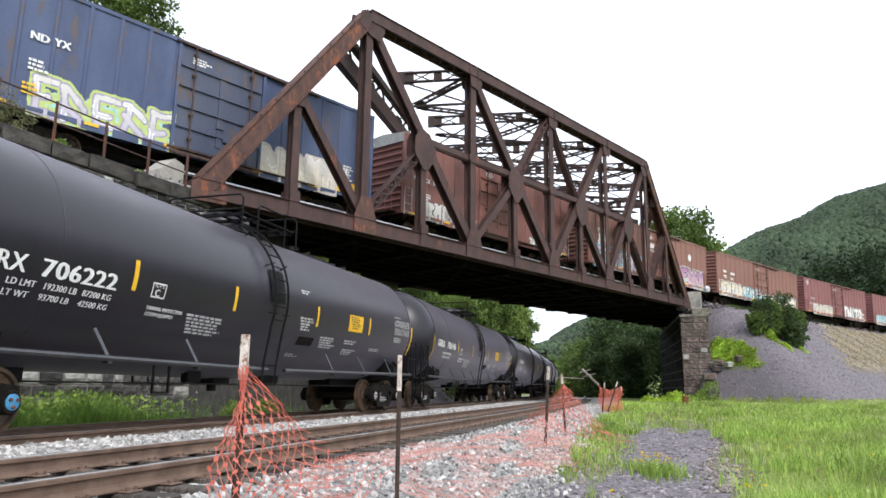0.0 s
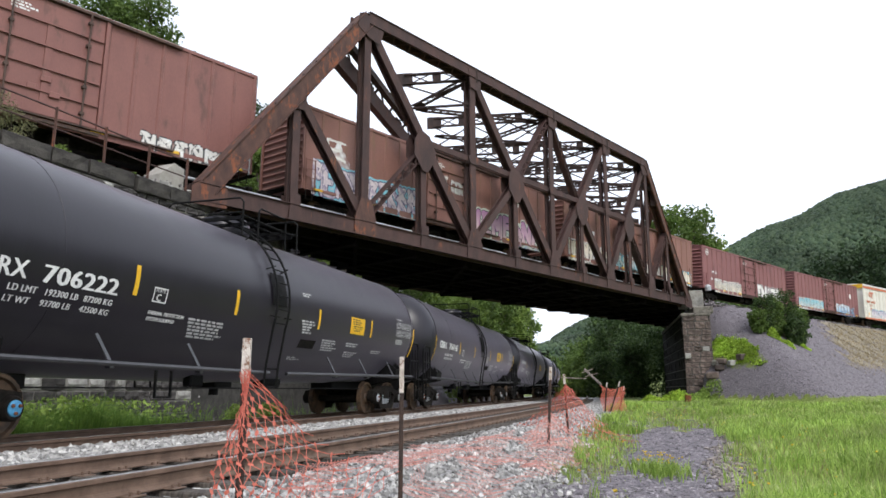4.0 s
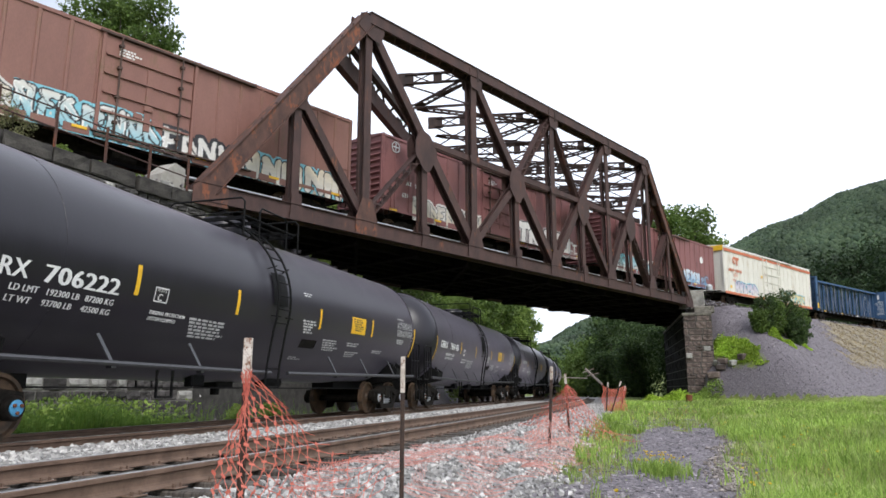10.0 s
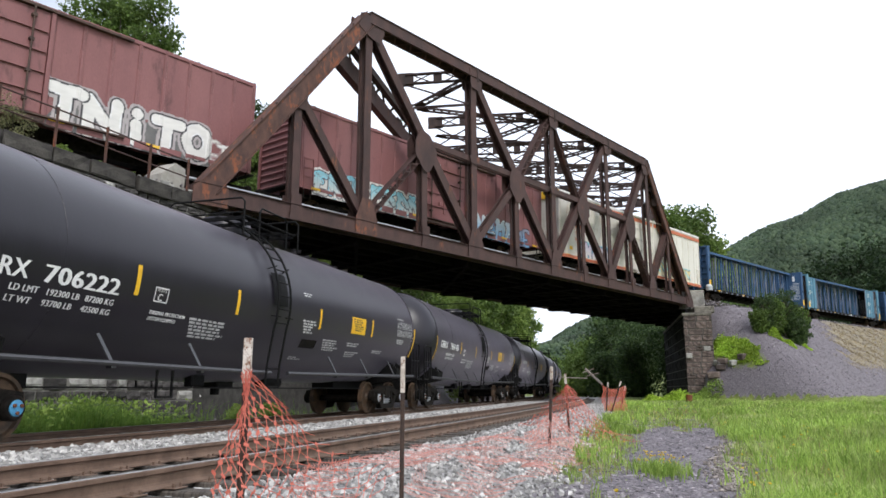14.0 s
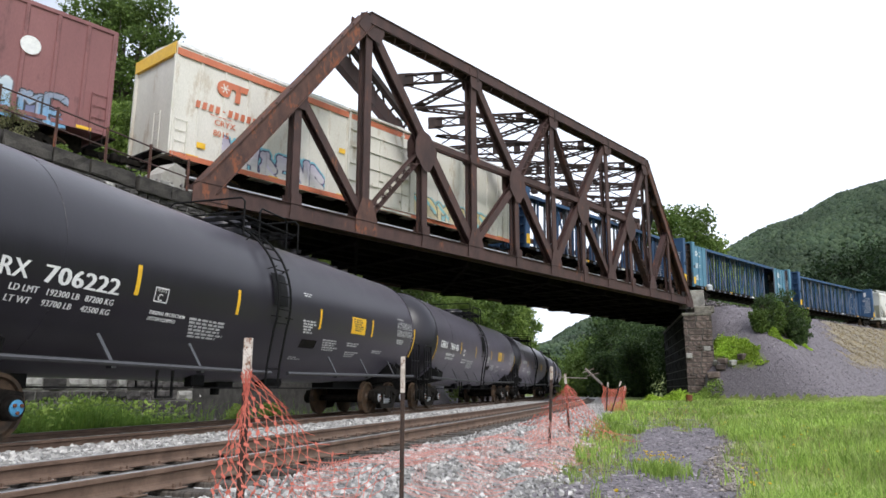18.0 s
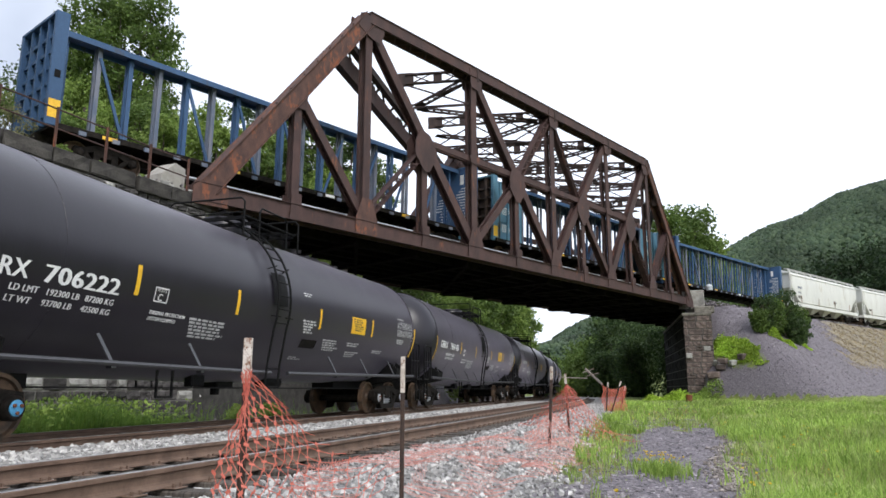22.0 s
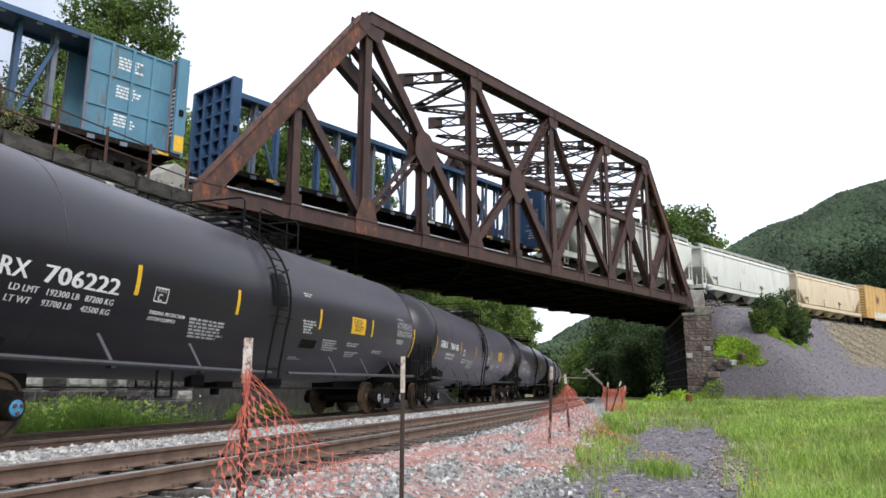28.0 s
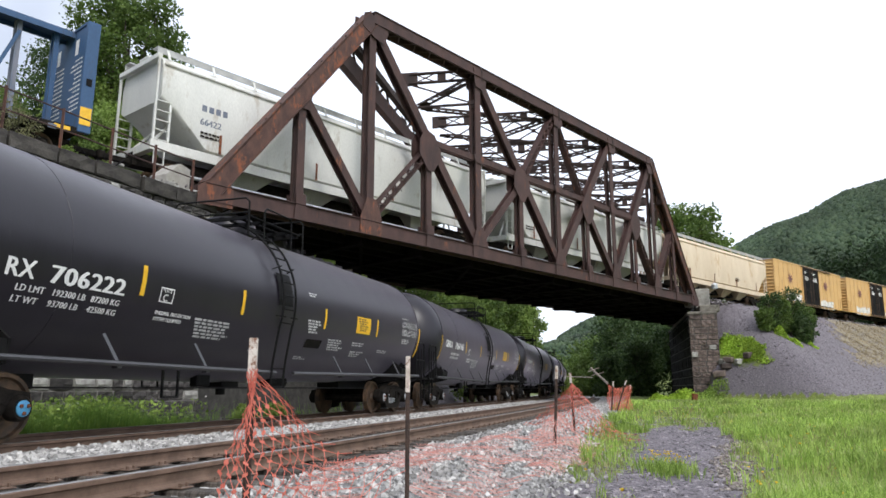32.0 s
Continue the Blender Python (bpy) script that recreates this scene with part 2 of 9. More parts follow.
def lay_track(name, center, label):
    root = thing(name, Matrix.Identity(4), label, "railway track", kind="structure")
    for e in (-0.753, 0.753):
        fr = [low_frame(-14 + 1.5 * k, center + e) for k in range(150)]
        part("rail", Geo().sweep(RAIL_PROF, fr), M_RAIL, root)
        part("rail_head", Geo().sweep([(-0.030, 0.0), (0.030, 0.0), (0.026, 0.004), (-0.026, 0.004)], fr), M_RAILTOP, root, "polished rail head")
    tie = Geo().cbox(-0.115, 0.115, -1.3, 1.3, -0.36, -0.180, 0.015).mesh("tie", M_TIE)
    plate = Geo().cbox(-0.09, 0.09, -0.18, 0.18, -0.18, -0.168, 0.004)
    for e in (-0.13, 0.13):
        for s in (-0.05, 0.05):
            plate.box(s - 0.01, s + 0.01, e - 0.012, e + 0.012, -0.17, -0.135)
    plate = plate.mesh("tie_plate", M_RAIL)
    rnd = random.Random(5)
    for k in range(150):
        s = -8 + 0.52 * k
        t = part("tie", tie, M_TIE, root)
        t.matrix_basis = low_frame(s, center, rnd.uniform(-0.012, 0.006)) @ pose(0, rnd.uniform(-0.05, 0.05), 0, 0, 0, rnd.uniform(-1, 1))
        if s < 32:
            for e in (-0.753, 0.753):
                q = part("tie_plate", plate, M_RAIL, root)
                q.matrix_basis = low_frame(s, center + e)
    return root


lay_track("near_track", GAP, "empty railway track of worn steel rails on wooden ties")
lay_track("far_track", 0.0, "railway track with tank wagons standing on it")

# ---- the truss bridge ----
# panel points along the truss (main points every second one), heights of the chords above the camera's foot
MAIN_U = (12.70, 20.15, 27.75, 35.50, 42.50, 48.90, 55.75)
LOW_W, TOP_W = 7.42, 17.02
SKEW = 17.4
TOP_RISE = 0.007


def node_u(i):
    a, b = MAIN_U[i // 2], MAIN_U[min(i // 2 + 1, 6)]
    return a if i % 2 == 0 else (a + b) / 2


def built_up(name, g, material, parent):
    """A riveted member of flat bars: the first bar is the part, the others are plates on it."""
    first = None
    for k in range(len(g.v) // 8):
        bar = Geo().add(g.v[8 * k:8 * k + 8], [tuple(i - 8 * k for i in f) for f in g.f[6 * k:6 * k + 6]])
        ob = part("plate" if first else name, bar, material, first or parent)
        first = first or ob
    return first


def build_truss(bridge, v, shift, near):
    """One truss: end posts, chords, posts, diagonals, half-height struts and gusset plates, as parts."""
    side = 1 if near else -1

    def P(i, w, du=0.0):
        u = node_u(i) + shift + du
        rise = TOP_RISE * (node_u(i) - 20) if w > 15 else 0.0
        return Vector((u, v, w + GRADE * (u - shift) + rise))

    lo, hi = LOW_W, TOP_W
    mid = (lo + hi) / 2 + 0.05
    knot = mid - 0.55
    # lower chord: a built-up box in lengths between main points
    for i in range(0, 12, 2):
        g = Geo()
        a, b = P(i, lo - 0.14), P(i + 2, lo - 0.14)
        if i == 0:
            a = P(0, lo - 0.14, -0.35)
        if i == 10:
            b = P(12, lo - 0.14, 0.35)
        for y in (-0.24, 0.24):
            g.beam(a + Vector((0, y, 0)), b + Vector((0, y, 0)), 0.03, 0.62)
            for z in (-0.31, 0.31):
                g.beam(a + Vector((0, y * 1.18, z)), b + Vector((0, y * 1.18, z)), 0.12, 0.025)
        g.beam(a + Vector((0, 0, -0.2)), b + Vector((0, 0, -0.2)), 0.45, 0.02)
        built_up("lower_chord", g, M_BRIDGE, bridge)
    # upper chord with a cover plate that overhangs
    for i in range(2, 10, 2):
        g = Geo()
        a, b = P(i, hi), P(i + 2, hi)
        for y in (-0.27, 0.27):
            g.beam(a + Vector((0, y, -0.03)), b + Vector((0, y, -0.03)), 0.03, 0.58)
        g.beam(a + Vector((0, 0, 0.28)), b + Vector((0, 0, 0.28)), 0.68, 0.03)
        for y in (-0.31, 0.31):
            g.beam(a + Vector((0, y, -0.31)), b + Vector((0, y, -0.31)), 0.11, 0.03)
        for k in range(14):
            t0, t1 = k / 14, (k + 0.8) / 14
            s0 = 1 if k % 2 else -1
            g.beam(a.lerp(b, t0) + Vector((0, -0.25 * s0, -0.32)), a.lerp(b, t1) + Vector((0, 0.25 * s0, -0.32)), 0.06, 0.012)
        built_up("upper_chord", g, M_BRIDGE, bridge)
    # end posts
    for i, j in ((0, 2), (12, 10)):
        g = Geo()
        a, b = P(i, lo + 0.05), P(j, hi + 0.0)
        n = (b - a).cross(Vector((0, 1, 0))).normalized() * (1 if i == 0 else -1)
        if n.z < 0:
            n = -n
        for y in (-0.27, 0.27):
            g.beam(a + Vector((0, y, 0)), b + Vector((0, y, 0)), 0.03, 0.66, n)
        g.beam(a + n * 0.33, b + n * 0.30, 0.70, 0.03, n)
        for y in (-0.31, 0.31):
            g.beam(a - n * 0.33 + Vector((0, y, 0)), b - n * 0.33 + Vector((0, y, 0)), 0.11, 0.03, n)
        built_up("end_post", g, M_PATCHY if near else M_BRIDGE, bridge)
        if near:
            for k in range(9):
                q = a.lerp(b, 0.30 + 0.085 * k)
                part("step_bolt", Geo().beam(q + n * 0.34 + Vector((0, -0.32, 0)), q + n * 0.40 + Vector((0, -0.32, 0)), 0.05, 0.05), M_BRIDGE, bridge)

    def member(name, a, b, w, d, laced=False, solid=True):
        g = Geo()
        x = (b - a).normalized()
        n = x.cross(Vector((0, 1, 0))).normalized()
        if laced:
            for e in (-1, 1):
                for y in (-0.5, 0.5):
                    g.beam(a + n * e * w / 2 + Vector((0, y * d, 0)), b + n * e * w / 2 + Vector((0, y * d, 0)), 0.09, 0.02, n)
                g.beam(a + n * e * w / 2 * 0.86, b + n * e * w / 2 * 0.86, d, 0.02, n)
            k = max(4, int((b - a).length / 0.32))
            for q in range(k):
                s0 = 1 if q % 2 else -1
                for y in (-0.5, 0.5):
                    g.beam(a.lerp(b, q / k) + n * s0 * w * 0.42 + Vector((0, y * d, 0)), a.lerp(b, (q + 1) / k) - n * s0 * w * 0.42 + Vector((0, y * d, 0)), 0.012, 0.06, n)
        else:
            for y in (-0.5, 0.5):
                g.beam(a + Vector((0, y * d, 0)), b + Vector((0, y * d, 0)), 0.025, w, n)
            for e in (-0.42, 0.42):
                for y in (-0.5, 0.5):
                    g.beam(a + n * w * e + Vector((0, y * d * 0.8, 0)), b + n * w * e + Vector((0, y * d * 0.8, 0)), 0.09, 0.02, n)
            if solid:
                g.beam(a, b, d, 0.02, n)
        return part(name, g, M_BRIDGE, bridge) if laced else built_up(name, g, M_BRIDGE, bridge)

    # posts at the main points
    for i in (2, 4, 6, 8, 10):
        member("post", P(i, lo + 0.3), P(i, hi - 0.25), 0.40 if i in (2, 10) else 0.44, 0.42, solid=False)
    # short posts at the half points, up to the half-height nodes
    for i in (1, 3, 5, 7, 9, 11):
        member("sub_post", P(i, lo + 0.2), P(i, mid - (0.2 if i in (1, 11) else 0.9)), 0.36, 0.36, solid=False)
    # main diagonals fall towards mid-span
    for i, j in ((2, 4), (4, 6)):
        member("diagonal", P(i, hi - 0.2), P(j, lo + 0.25), 0.46, 0.40)
        member("diagonal", P(12 - i, hi - 0.2), P(12 - j, lo + 0.25), 0.46, 0.40)
    member("diagonal", P(6, hi - 0.2), P(5, knot), 0.34, 0.36, laced=True)
    member("diagonal", P(6, hi - 0.2), P(7, knot), 0.30, 0.3, laced=True)
    # sub-diagonals from the half-height nodes down to the outer lower points
    for i, j, lc in ((1, 2, False), (3, 2, True), (5, 4, False), (7, 8, False), (9, 10, True), (11, 10, True)):
        member("sub_diagonal", P(i, mid if i in (1, 11) else knot), P(j, lo + 0.25), 0.36, 0.36, laced=lc)
    # struts along the truss at half height
    for i in range(3, 9):
        member("half_strut", P(i, mid - 0.05), P(i + 1, mid - 0.05), 0.30, 0.34, solid=False)
    # gussets
    for i in range(0, 13):
        c = P(i, lo)
        if i in (0, 12):
            s0 = 1 if i == 0 else -1
            pts = [(-0.62 * s0, -0.62), (0.75 * s0, -0.58), (0.75 * s0, 0.10), (0.45 * s0, 0.55), (0.0, 0.45), (-0.62 * s0, 0.0)]
        elif i % 2 == 0:
            pts = [(-0.62, -0.47), (0.62, -0.47), (0.62, 0.25), (0.28, 1.15), (-0.28, 1.15), (-0.62, 0.25)]
        else:
            pts = [(-0.30, -0.47), (0.30, -0.47), (0.22, 0.6), (-0.22, 0.6)]
        for y in (-0.30, 0.30):
            g = Geo().plate([(c.x + x, c.z + z) for x, z in pts], v + y - 0.014, v + y + 0.014)
            part("gusset_plate", g, M_PATCHY if near and y < 0 and i in (0, 2) else M_BRIDGE, bridge)
    for i in (2, 4, 6, 8, 10):
        c = P(i, hi)
        if i in (2, 10):
            s0 = 1 if i == 2 else -1
            pts = [(-0.62 * s0, 0.0), (0.72 * s0, 0.12), (0.86 * s0, -0.50), (0.62 * s0, -1.12), (0.0, -1.0), (-0.72 * s0, -0.66)]
        else:
            pts = [(-0.45, 0.1), (0.62, 0.1), (0.60, -0.72), (0.36, -1.02), (-0.30, -0.92)]
        for y in (-0.30, 0.30):
            part("gusset_plate", Geo().plate([(c.x + x, c.z + z) for x, z in pts], v + y - 0.012, v + y + 0.012), M_BRIDGE, bridge)
    for i in range(1, 12):
        c = P(i, knot if i in (3, 5, 7, 9) else mid)
        if i % 2:
            k = 0.72 if i in (1, 11) else 1.0
            pts = [(-0.74 * k, 0.35 * k), (-0.38 * k, 1.0 * k), (0.30 * k, 0.80 * k), (0.78 * k, 0.10 * k), (0.72 * k, -0.35 * k), (0.20 * k, -1.05 * k), (-0.15 * k, -1.05 * k), (-0.74 * k, -0.35 * k)]
            if i in (1, 11):
                pts = [(-0.35, 0.10), (0.15, 0.30), (0.42, 0.05), (0.30, -0.75), (-0.26, -0.75), (-0.40, -0.2)]
            if i in (7, 9, 11):
                pts = [(-x, z) for x, z in pts]
            for y in (-0.27, 0.27):
                part("gusset_plate", Geo().plate([(c.x + x, c.z + z) for x, z in pts], v + y - 0.012, v + y + 0.012), M_BRIDGE, bridge)
        elif i not in (2, 10):
            pts = [(-0.45, 0.05), (0, 0.3), (0.45, 0.05), (0.3, -0.3), (-0.3, -0.3)]
            for y in (-0.27, 0.27):
                part("gusset_plate", Geo().plate([(c.x + x, c.z + z) for x, z in pts], v + y - 0.012, v + y + 0.012), M_BRIDGE, bridge)


def laced_strut(bridge, name, a, b, deep, wide, bays):
    """A box strut of four angles with X lacing and tie plates."""
    g = Geo()
    a, b = Vector(a), Vector(b)
    x = (b - a).normalized()
    y = Vector((0, 0, 1)).cross(x).normalized() * wide / 2
    for e in (-1, 1):
        for z in (-deep / 2, deep / 2):
            g.beam(a + y * e + Vector((0, 0, z)), b + y * e + Vector((0, 0, z)), 0.09, 0.07)
        for k in range(bays):
            t0, t1 = (k + 0.12) / bays, (k + 0.88) / bays
            p, q = a.lerp(b, t0) + y * e, a.lerp(b, t1) + y * e
            zz = Vector((0, 0, deep / 2))
            g.beam(p - zz, q + zz, 0.012, 0.055)
            g.beam(p + zz, q - zz, 0.012, 0.055)
        for k in range(bays + 1):
            t0, t1 = max(0, (k - 0.16) / bays), min(1, (k + 0.16) / bays)
            g.beam(a.lerp(b, t0) + y * e, a.lerp(b, t1) + y * e, 0.012, deep)
    return part(name, g, M_LATT, bridge)


bridge = thing("truss_bridge", BR, "dark rust-brown riveted steel through truss railway bridge on stone abutments", "bridge")
build_truss(bridge, TRUSS_V, 0.0, True)
build_truss(bridge, FAR_V, SKEW, False)


def top_at(u, v):
    k = (v - TRUSS_V) / (FAR_V - TRUSS_V)
    return Vector((u, v, TOP_W + GRADE * (u - SKEW * k) + TOP_RISE * (u - SKEW * k - 20)))


# skew portals: two laced beams between the end posts
for i, j in ((2, 0), (10, 12)):
    for drop in (0.245, 0.155):
        def E(v, sh):
            ua, ub = node_u(i) + sh, node_u(j) + sh
            return Vector((ua + (ub - ua) * drop, v, (TOP_W + (LOW_W - TOP_W) * drop) + GRADE * (ua - sh)))
        a, b = E(TRUSS_V, 0), E(FAR_V, SKEW)
        if drop == 0.245:
            part("portal_beam", Geo().beam(a, b, 0.35, 0.80), M_BRIDGE, bridge)
            a0, b0 = a, b
        else:
            part("portal_beam", Geo().beam(a, b, 0.30, 0.34), M_LATT, bridge)
            for k in range(8):
                g = Geo().beam(a0.lerp(b0, k / 8), a.lerp(b, k / 8), 0.03, 0.14, (1, 0, 0))
                g.beam((a0 if k % 2 else a).lerp(b0 if k % 2 else b, k / 8), (a if k % 2 else a0).lerp(b if k % 2 else b0, (k + 1) / 8), 0.10, 0.05)
                part("portal_lacing", g, M_LATT, bridge)
            for k in (2, 4, 6):
                c = a0.lerp(b0, k / 8) + Vector((0, 0, 0.5))
                d = (b0 - a0).normalized()
                part("portal_plate", Geo().beam(c - d * 0.5, c + d * 0.5, 0.05, 0.55), M_BRIDGE, bridge)
# top bracing: sway frames at the main points, crossed laced laterals between them
lo_u, hi_u = node_u(2), node_u(10)
LEAN_U = -0.70 * (FAR_V - TRUSS_V)


def inside(u0, v0, u1, v1):
    """The stretch of a bar that lies between the skew portals."""
    keep = []
    for q in range(101):
        uu, vv = u0 + (u1 - u0) * q / 100, v0 + (v1 - v0) * q / 100
        sh = SKEW * (vv - TRUSS_V) / (FAR_V - TRUSS_V)
        if lo_u + sh <= uu <= hi_u + sh:
            keep.append(q / 100)
    return (keep[0], keep[-1]) if keep else (0, 0)


def across(u, w, drop):
    """A point on the slanted cross line from the near chord at u, w of the way to the far chord."""
    return top_at(u + LEAN_U * w, TRUSS_V + (FAR_V - TRUSS_V) * w) - Vector((0, 0, drop))


def sway_frame(u):
    """A strut of two flanges with X lacing between batten plates, a light bottom strut and crossed panels."""
    s, t = inside(u, TRUSS_V, u + LEAN_U, FAR_V)
    if t - s < 0.2:
        return
    p, q = across(u, s, 0), across(u, t, 0)
    along, up = (q - p).normalized(), Vector((0, 0, 1))
    strut = part("top_strut", Geo().beam(p + up * 0.16, q + up * 0.16, 0.22, 0.075), M_LATT, bridge)
    part("strut_flange", Geo().beam(p - up * 0.36, q - up * 0.36, 0.22, 0.075), M_LATT, strut)
    n = max(2, round(7 * (t - s)))
    for k in range(n):
        a, b = p.lerp(q, (k + 0.17) / n), p.lerp(q, (k + 0.83) / n)
        part("lacing_bar", Geo().beam(a + up * 0.16, b - up * 0.36, 0.012, 0.065), M_LATT, strut)
        part("lacing_bar", Geo().beam(a - up * 0.36 + along * 0.01, b + up * 0.16 + along * 0.01, 0.012, 0.065), M_LATT, strut)
    for k in range(n + 1):
        c = p.lerp(q, k / n) - up * 0.12
        w = 0.45 if k in (0, n) else 0.23
        part("batten_plate", Geo().beam(c - along * w, c + along * w, 0.03, 0.62 if k % 2 else 0.78), M_LATT, strut)
    a, b = p - up * 1.75, q - up * 1.75
    low_strut = part("sway_strut", Geo().beam(a, b, 0.16, 0.09), M_LATT, bridge)
    m = max(1, round(4 * (t - s)))
    for e in range(m):
        p0, p1 = p.lerp(q, e / m) - up * 0.4, p.lerp(q, (e + 1) / m) - up * 0.4
        q0, q1 = a.lerp(b, e / m), a.lerp(b, (e + 1) / m)
        part("sway_brace", Geo().beam(p0, q1, 0.07, 0.07), M_LATT, low_strut)
        part("sway_brace", Geo().beam(p1 + along * 0.02, q0 + along * 0.02, 0.07, 0.07), M_LATT, low_strut)
        c = (p0 + q1) / 2
        part("batten_plate", Geo().beam(c - along * 0.10, c + along * 0.10, 0.10, 0.20), M_LATT, low_strut)
    for k in range(m + 1):
        c = a.lerp(b, k / m)
        part("batten_plate", Geo().beam(c - along * 0.24, c + along * 0.24, 0.05, 0.42), M_LATT, low_strut)


def lateral(u0, v0, u1, v1, drop):
    """A flat laced lateral: two angles joined by zigzag bars, with end and middle plates."""
    s, t = inside(u0, v0, u1, v1)
    if t - s < 0.25:
        return
    p, q = [top_at(u0 + (u1 - u0) * w, v0 + (v1 - v0) * w) - Vector((0, 0, drop)) for w in (s, t)]
    x = (q - p).normalized()
    y = Vector((0, 0, 1)).cross(x).normalized() * 0.22
    g = Geo()
    for e in (-1, 1):
        g.beam(p + y * e, q + y * e, 0.11, 0.10)
    n = max(4, int((q - p).length / 0.45))
    for k in range(n):
        g.beam(p.lerp(q, k / n) - y, p.lerp(q, (k + 1) / n) + y, 0.06, 0.014)
        g.beam(p.lerp(q, k / n) + y, p.lerp(q, (k + 1) / n) - y, 0.06, 0.014)
    for k in (0, 0.5, 1):
        c = p.lerp(q, k)
        g.beam(c - x * 0.35, c + x * 0.35, 0.52, 0.016)
    part("top_lateral", g, M_LATT, bridge)


POINTS = [node_u(i) for i in (2, 4, 6, 8, 10)] + [hi_u + 7.0, hi_u + 14.0, hi_u + 21.0]
for u in POINTS[1:-1]:
    sway_frame(u)
for u0, u1 in zip(POINTS, POINTS[1:]):
    lateral(u0, TRUSS_V + 0.3, u1 + LEAN_U, FAR_V - 0.3, 0.30)
    lateral(u1, TRUSS_V + 0.3, u0 + LEAN_U, FAR_V - 0.3, 0.46)
# floor: deep cross girders, cut short at the skew ends, stringers, deck
def cross_girder(u, v0, v1):
    z = LOW_W - 0.36 + GRADE * u
    p, q = Vector((u, v0, z)), Vector((u, v1, z))
    g = Geo().beam(p, q, 0.03, 0.84)
    for e in (-0.42, 0.42):
        g.beam(p + Vector((0, 0, e)), q + Vector((0, 0, e)), 0.40, 0.03)
    for k in range(1, int((v1 - v0) / 0.9)):
        y = v0 + 0.9 * k
        g.box(u - 0.12, u + 0.12, y - 0.02, y + 0.02, z - 0.40, z + 0.40)
    part("cross_girder", g, M_FLOOR_SHADE, bridge)


for i in range(13):
    u = node_u(i)
    k = 1.0 if u > MAIN_U[0] + SKEW else max(0.12, min(1, (u - MAIN_U[0] + 0.3) / SKEW))
    cross_girder(u, TRUSS_V + 0.28, TRUSS_V + 0.28 + (FAR_V - TRUSS_V - 0.56) * k)
for i in (1, 2, 3, 4):
    u = MAIN_U[6] + i * 3.4
    k = (u - MAIN_U[6]) / SKEW
    cross_girder(u, TRUSS_V + 0.28 + (FAR_V - TRUSS_V - 0.8) * k, FAR_V - 0.28)
# lower lateral bracing
for i in range(2, 11, 2):
    a, b = node_u(i), node_u(i + 2)
    z = LOW_W - 0.70
    part("lower_lateral", Geo().beam((a, TRUSS_V + 0.3, z + GRADE * a), (b, FAR_V - 0.3, z + GRADE * b), 0.16, 0.10), M_FLOOR_SHADE, bridge)
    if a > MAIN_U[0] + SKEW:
        part("lower_lateral", Geo().beam((a, FAR_V - 0.3, z - 0.1 + GRADE * a), (b, TRUSS_V + 0.3, z - 0.1 + GRADE * b), 0.16, 0.10), M_FLOOR_SHADE, bridge)
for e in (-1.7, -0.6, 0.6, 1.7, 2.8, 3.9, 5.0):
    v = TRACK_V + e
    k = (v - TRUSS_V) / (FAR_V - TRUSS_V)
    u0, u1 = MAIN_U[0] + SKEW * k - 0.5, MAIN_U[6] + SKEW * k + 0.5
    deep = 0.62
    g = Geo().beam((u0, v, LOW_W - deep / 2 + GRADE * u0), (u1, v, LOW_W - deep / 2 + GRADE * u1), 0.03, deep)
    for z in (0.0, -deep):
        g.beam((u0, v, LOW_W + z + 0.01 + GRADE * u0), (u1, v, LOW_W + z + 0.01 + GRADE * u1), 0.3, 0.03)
    part("stringer", g, M_FLOOR_SHADE, bridge)
# a closed deck under the track
def deck_corner(u, v):
    k = (v - TRUSS_V) / (FAR_V - TRUSS_V)
    return (u + SKEW * k, v)


g = Geo()
quad = [deck_corner(MAIN_U[0] - 0.3, TRUSS_V + 0.45), deck_corner(MAIN_U[6] + 0.3, TRUSS_V + 0.45), deck_corner(MAIN_U[6] + 0.3, FAR_V - 0.45), deck_corner(MAIN_U[0] - 0.3, FAR_V - 0.45)]
g.add([(u, v, LOW_W + dz + GRADE * u) for dz in (0.0, 0.05) for u, v in quad], [(3, 2, 1, 0), (4, 5, 6, 7), (0, 1, 5, 4), (1, 2, 6, 5), (2, 3, 7, 6), (3, 0, 4, 7)])
part("deck_plate", g, M_FLOOR_SHADE, bridge, "deck plate coloured near black for the shade beneath")

# ---- tank wagons standing on the far track ----
TANK_R, TANK_Z, SAG = 1.60, 2.43, 0.0097


def tank_map(x, ang, out=0.0):
    """A point on the shell: x along from the middle, ang from the near side upwards."""
    r = TANK_R + out
    return Vector((x, -r * math.cos(ang), TANK_Z + SAG * abs(x) + r * math.sin(ang)))


TEXTS = {}


def letters(text, size, spread=1.0):
    """Flat outlines of a word as vertices and faces, its left foot at 0, 0."""
    key = (text, size, spread)
    if key not in TEXTS:
        cu = bpy.data.curves.new("word", "FONT")
        cu.body, cu.size, cu.space_character, cu.resolution_u = text, size, spread, 2
        ob = bpy.data.objects.new("word", cu)
        scene.collection.objects.link(ob)
        bpy.context.view_layer.update()
        me = bpy.data.meshes.new_from_object(ob.evaluated_get(bpy.context.evaluated_depsgraph_get()))
        TEXTS[key] = ([v.co.copy() for v in me.vertices], [tuple(p.vertices) for p in me.polygons])
        bpy.data.objects.remove(ob)
        bpy.data.meshes.remove(me)
    return TEXTS[key]


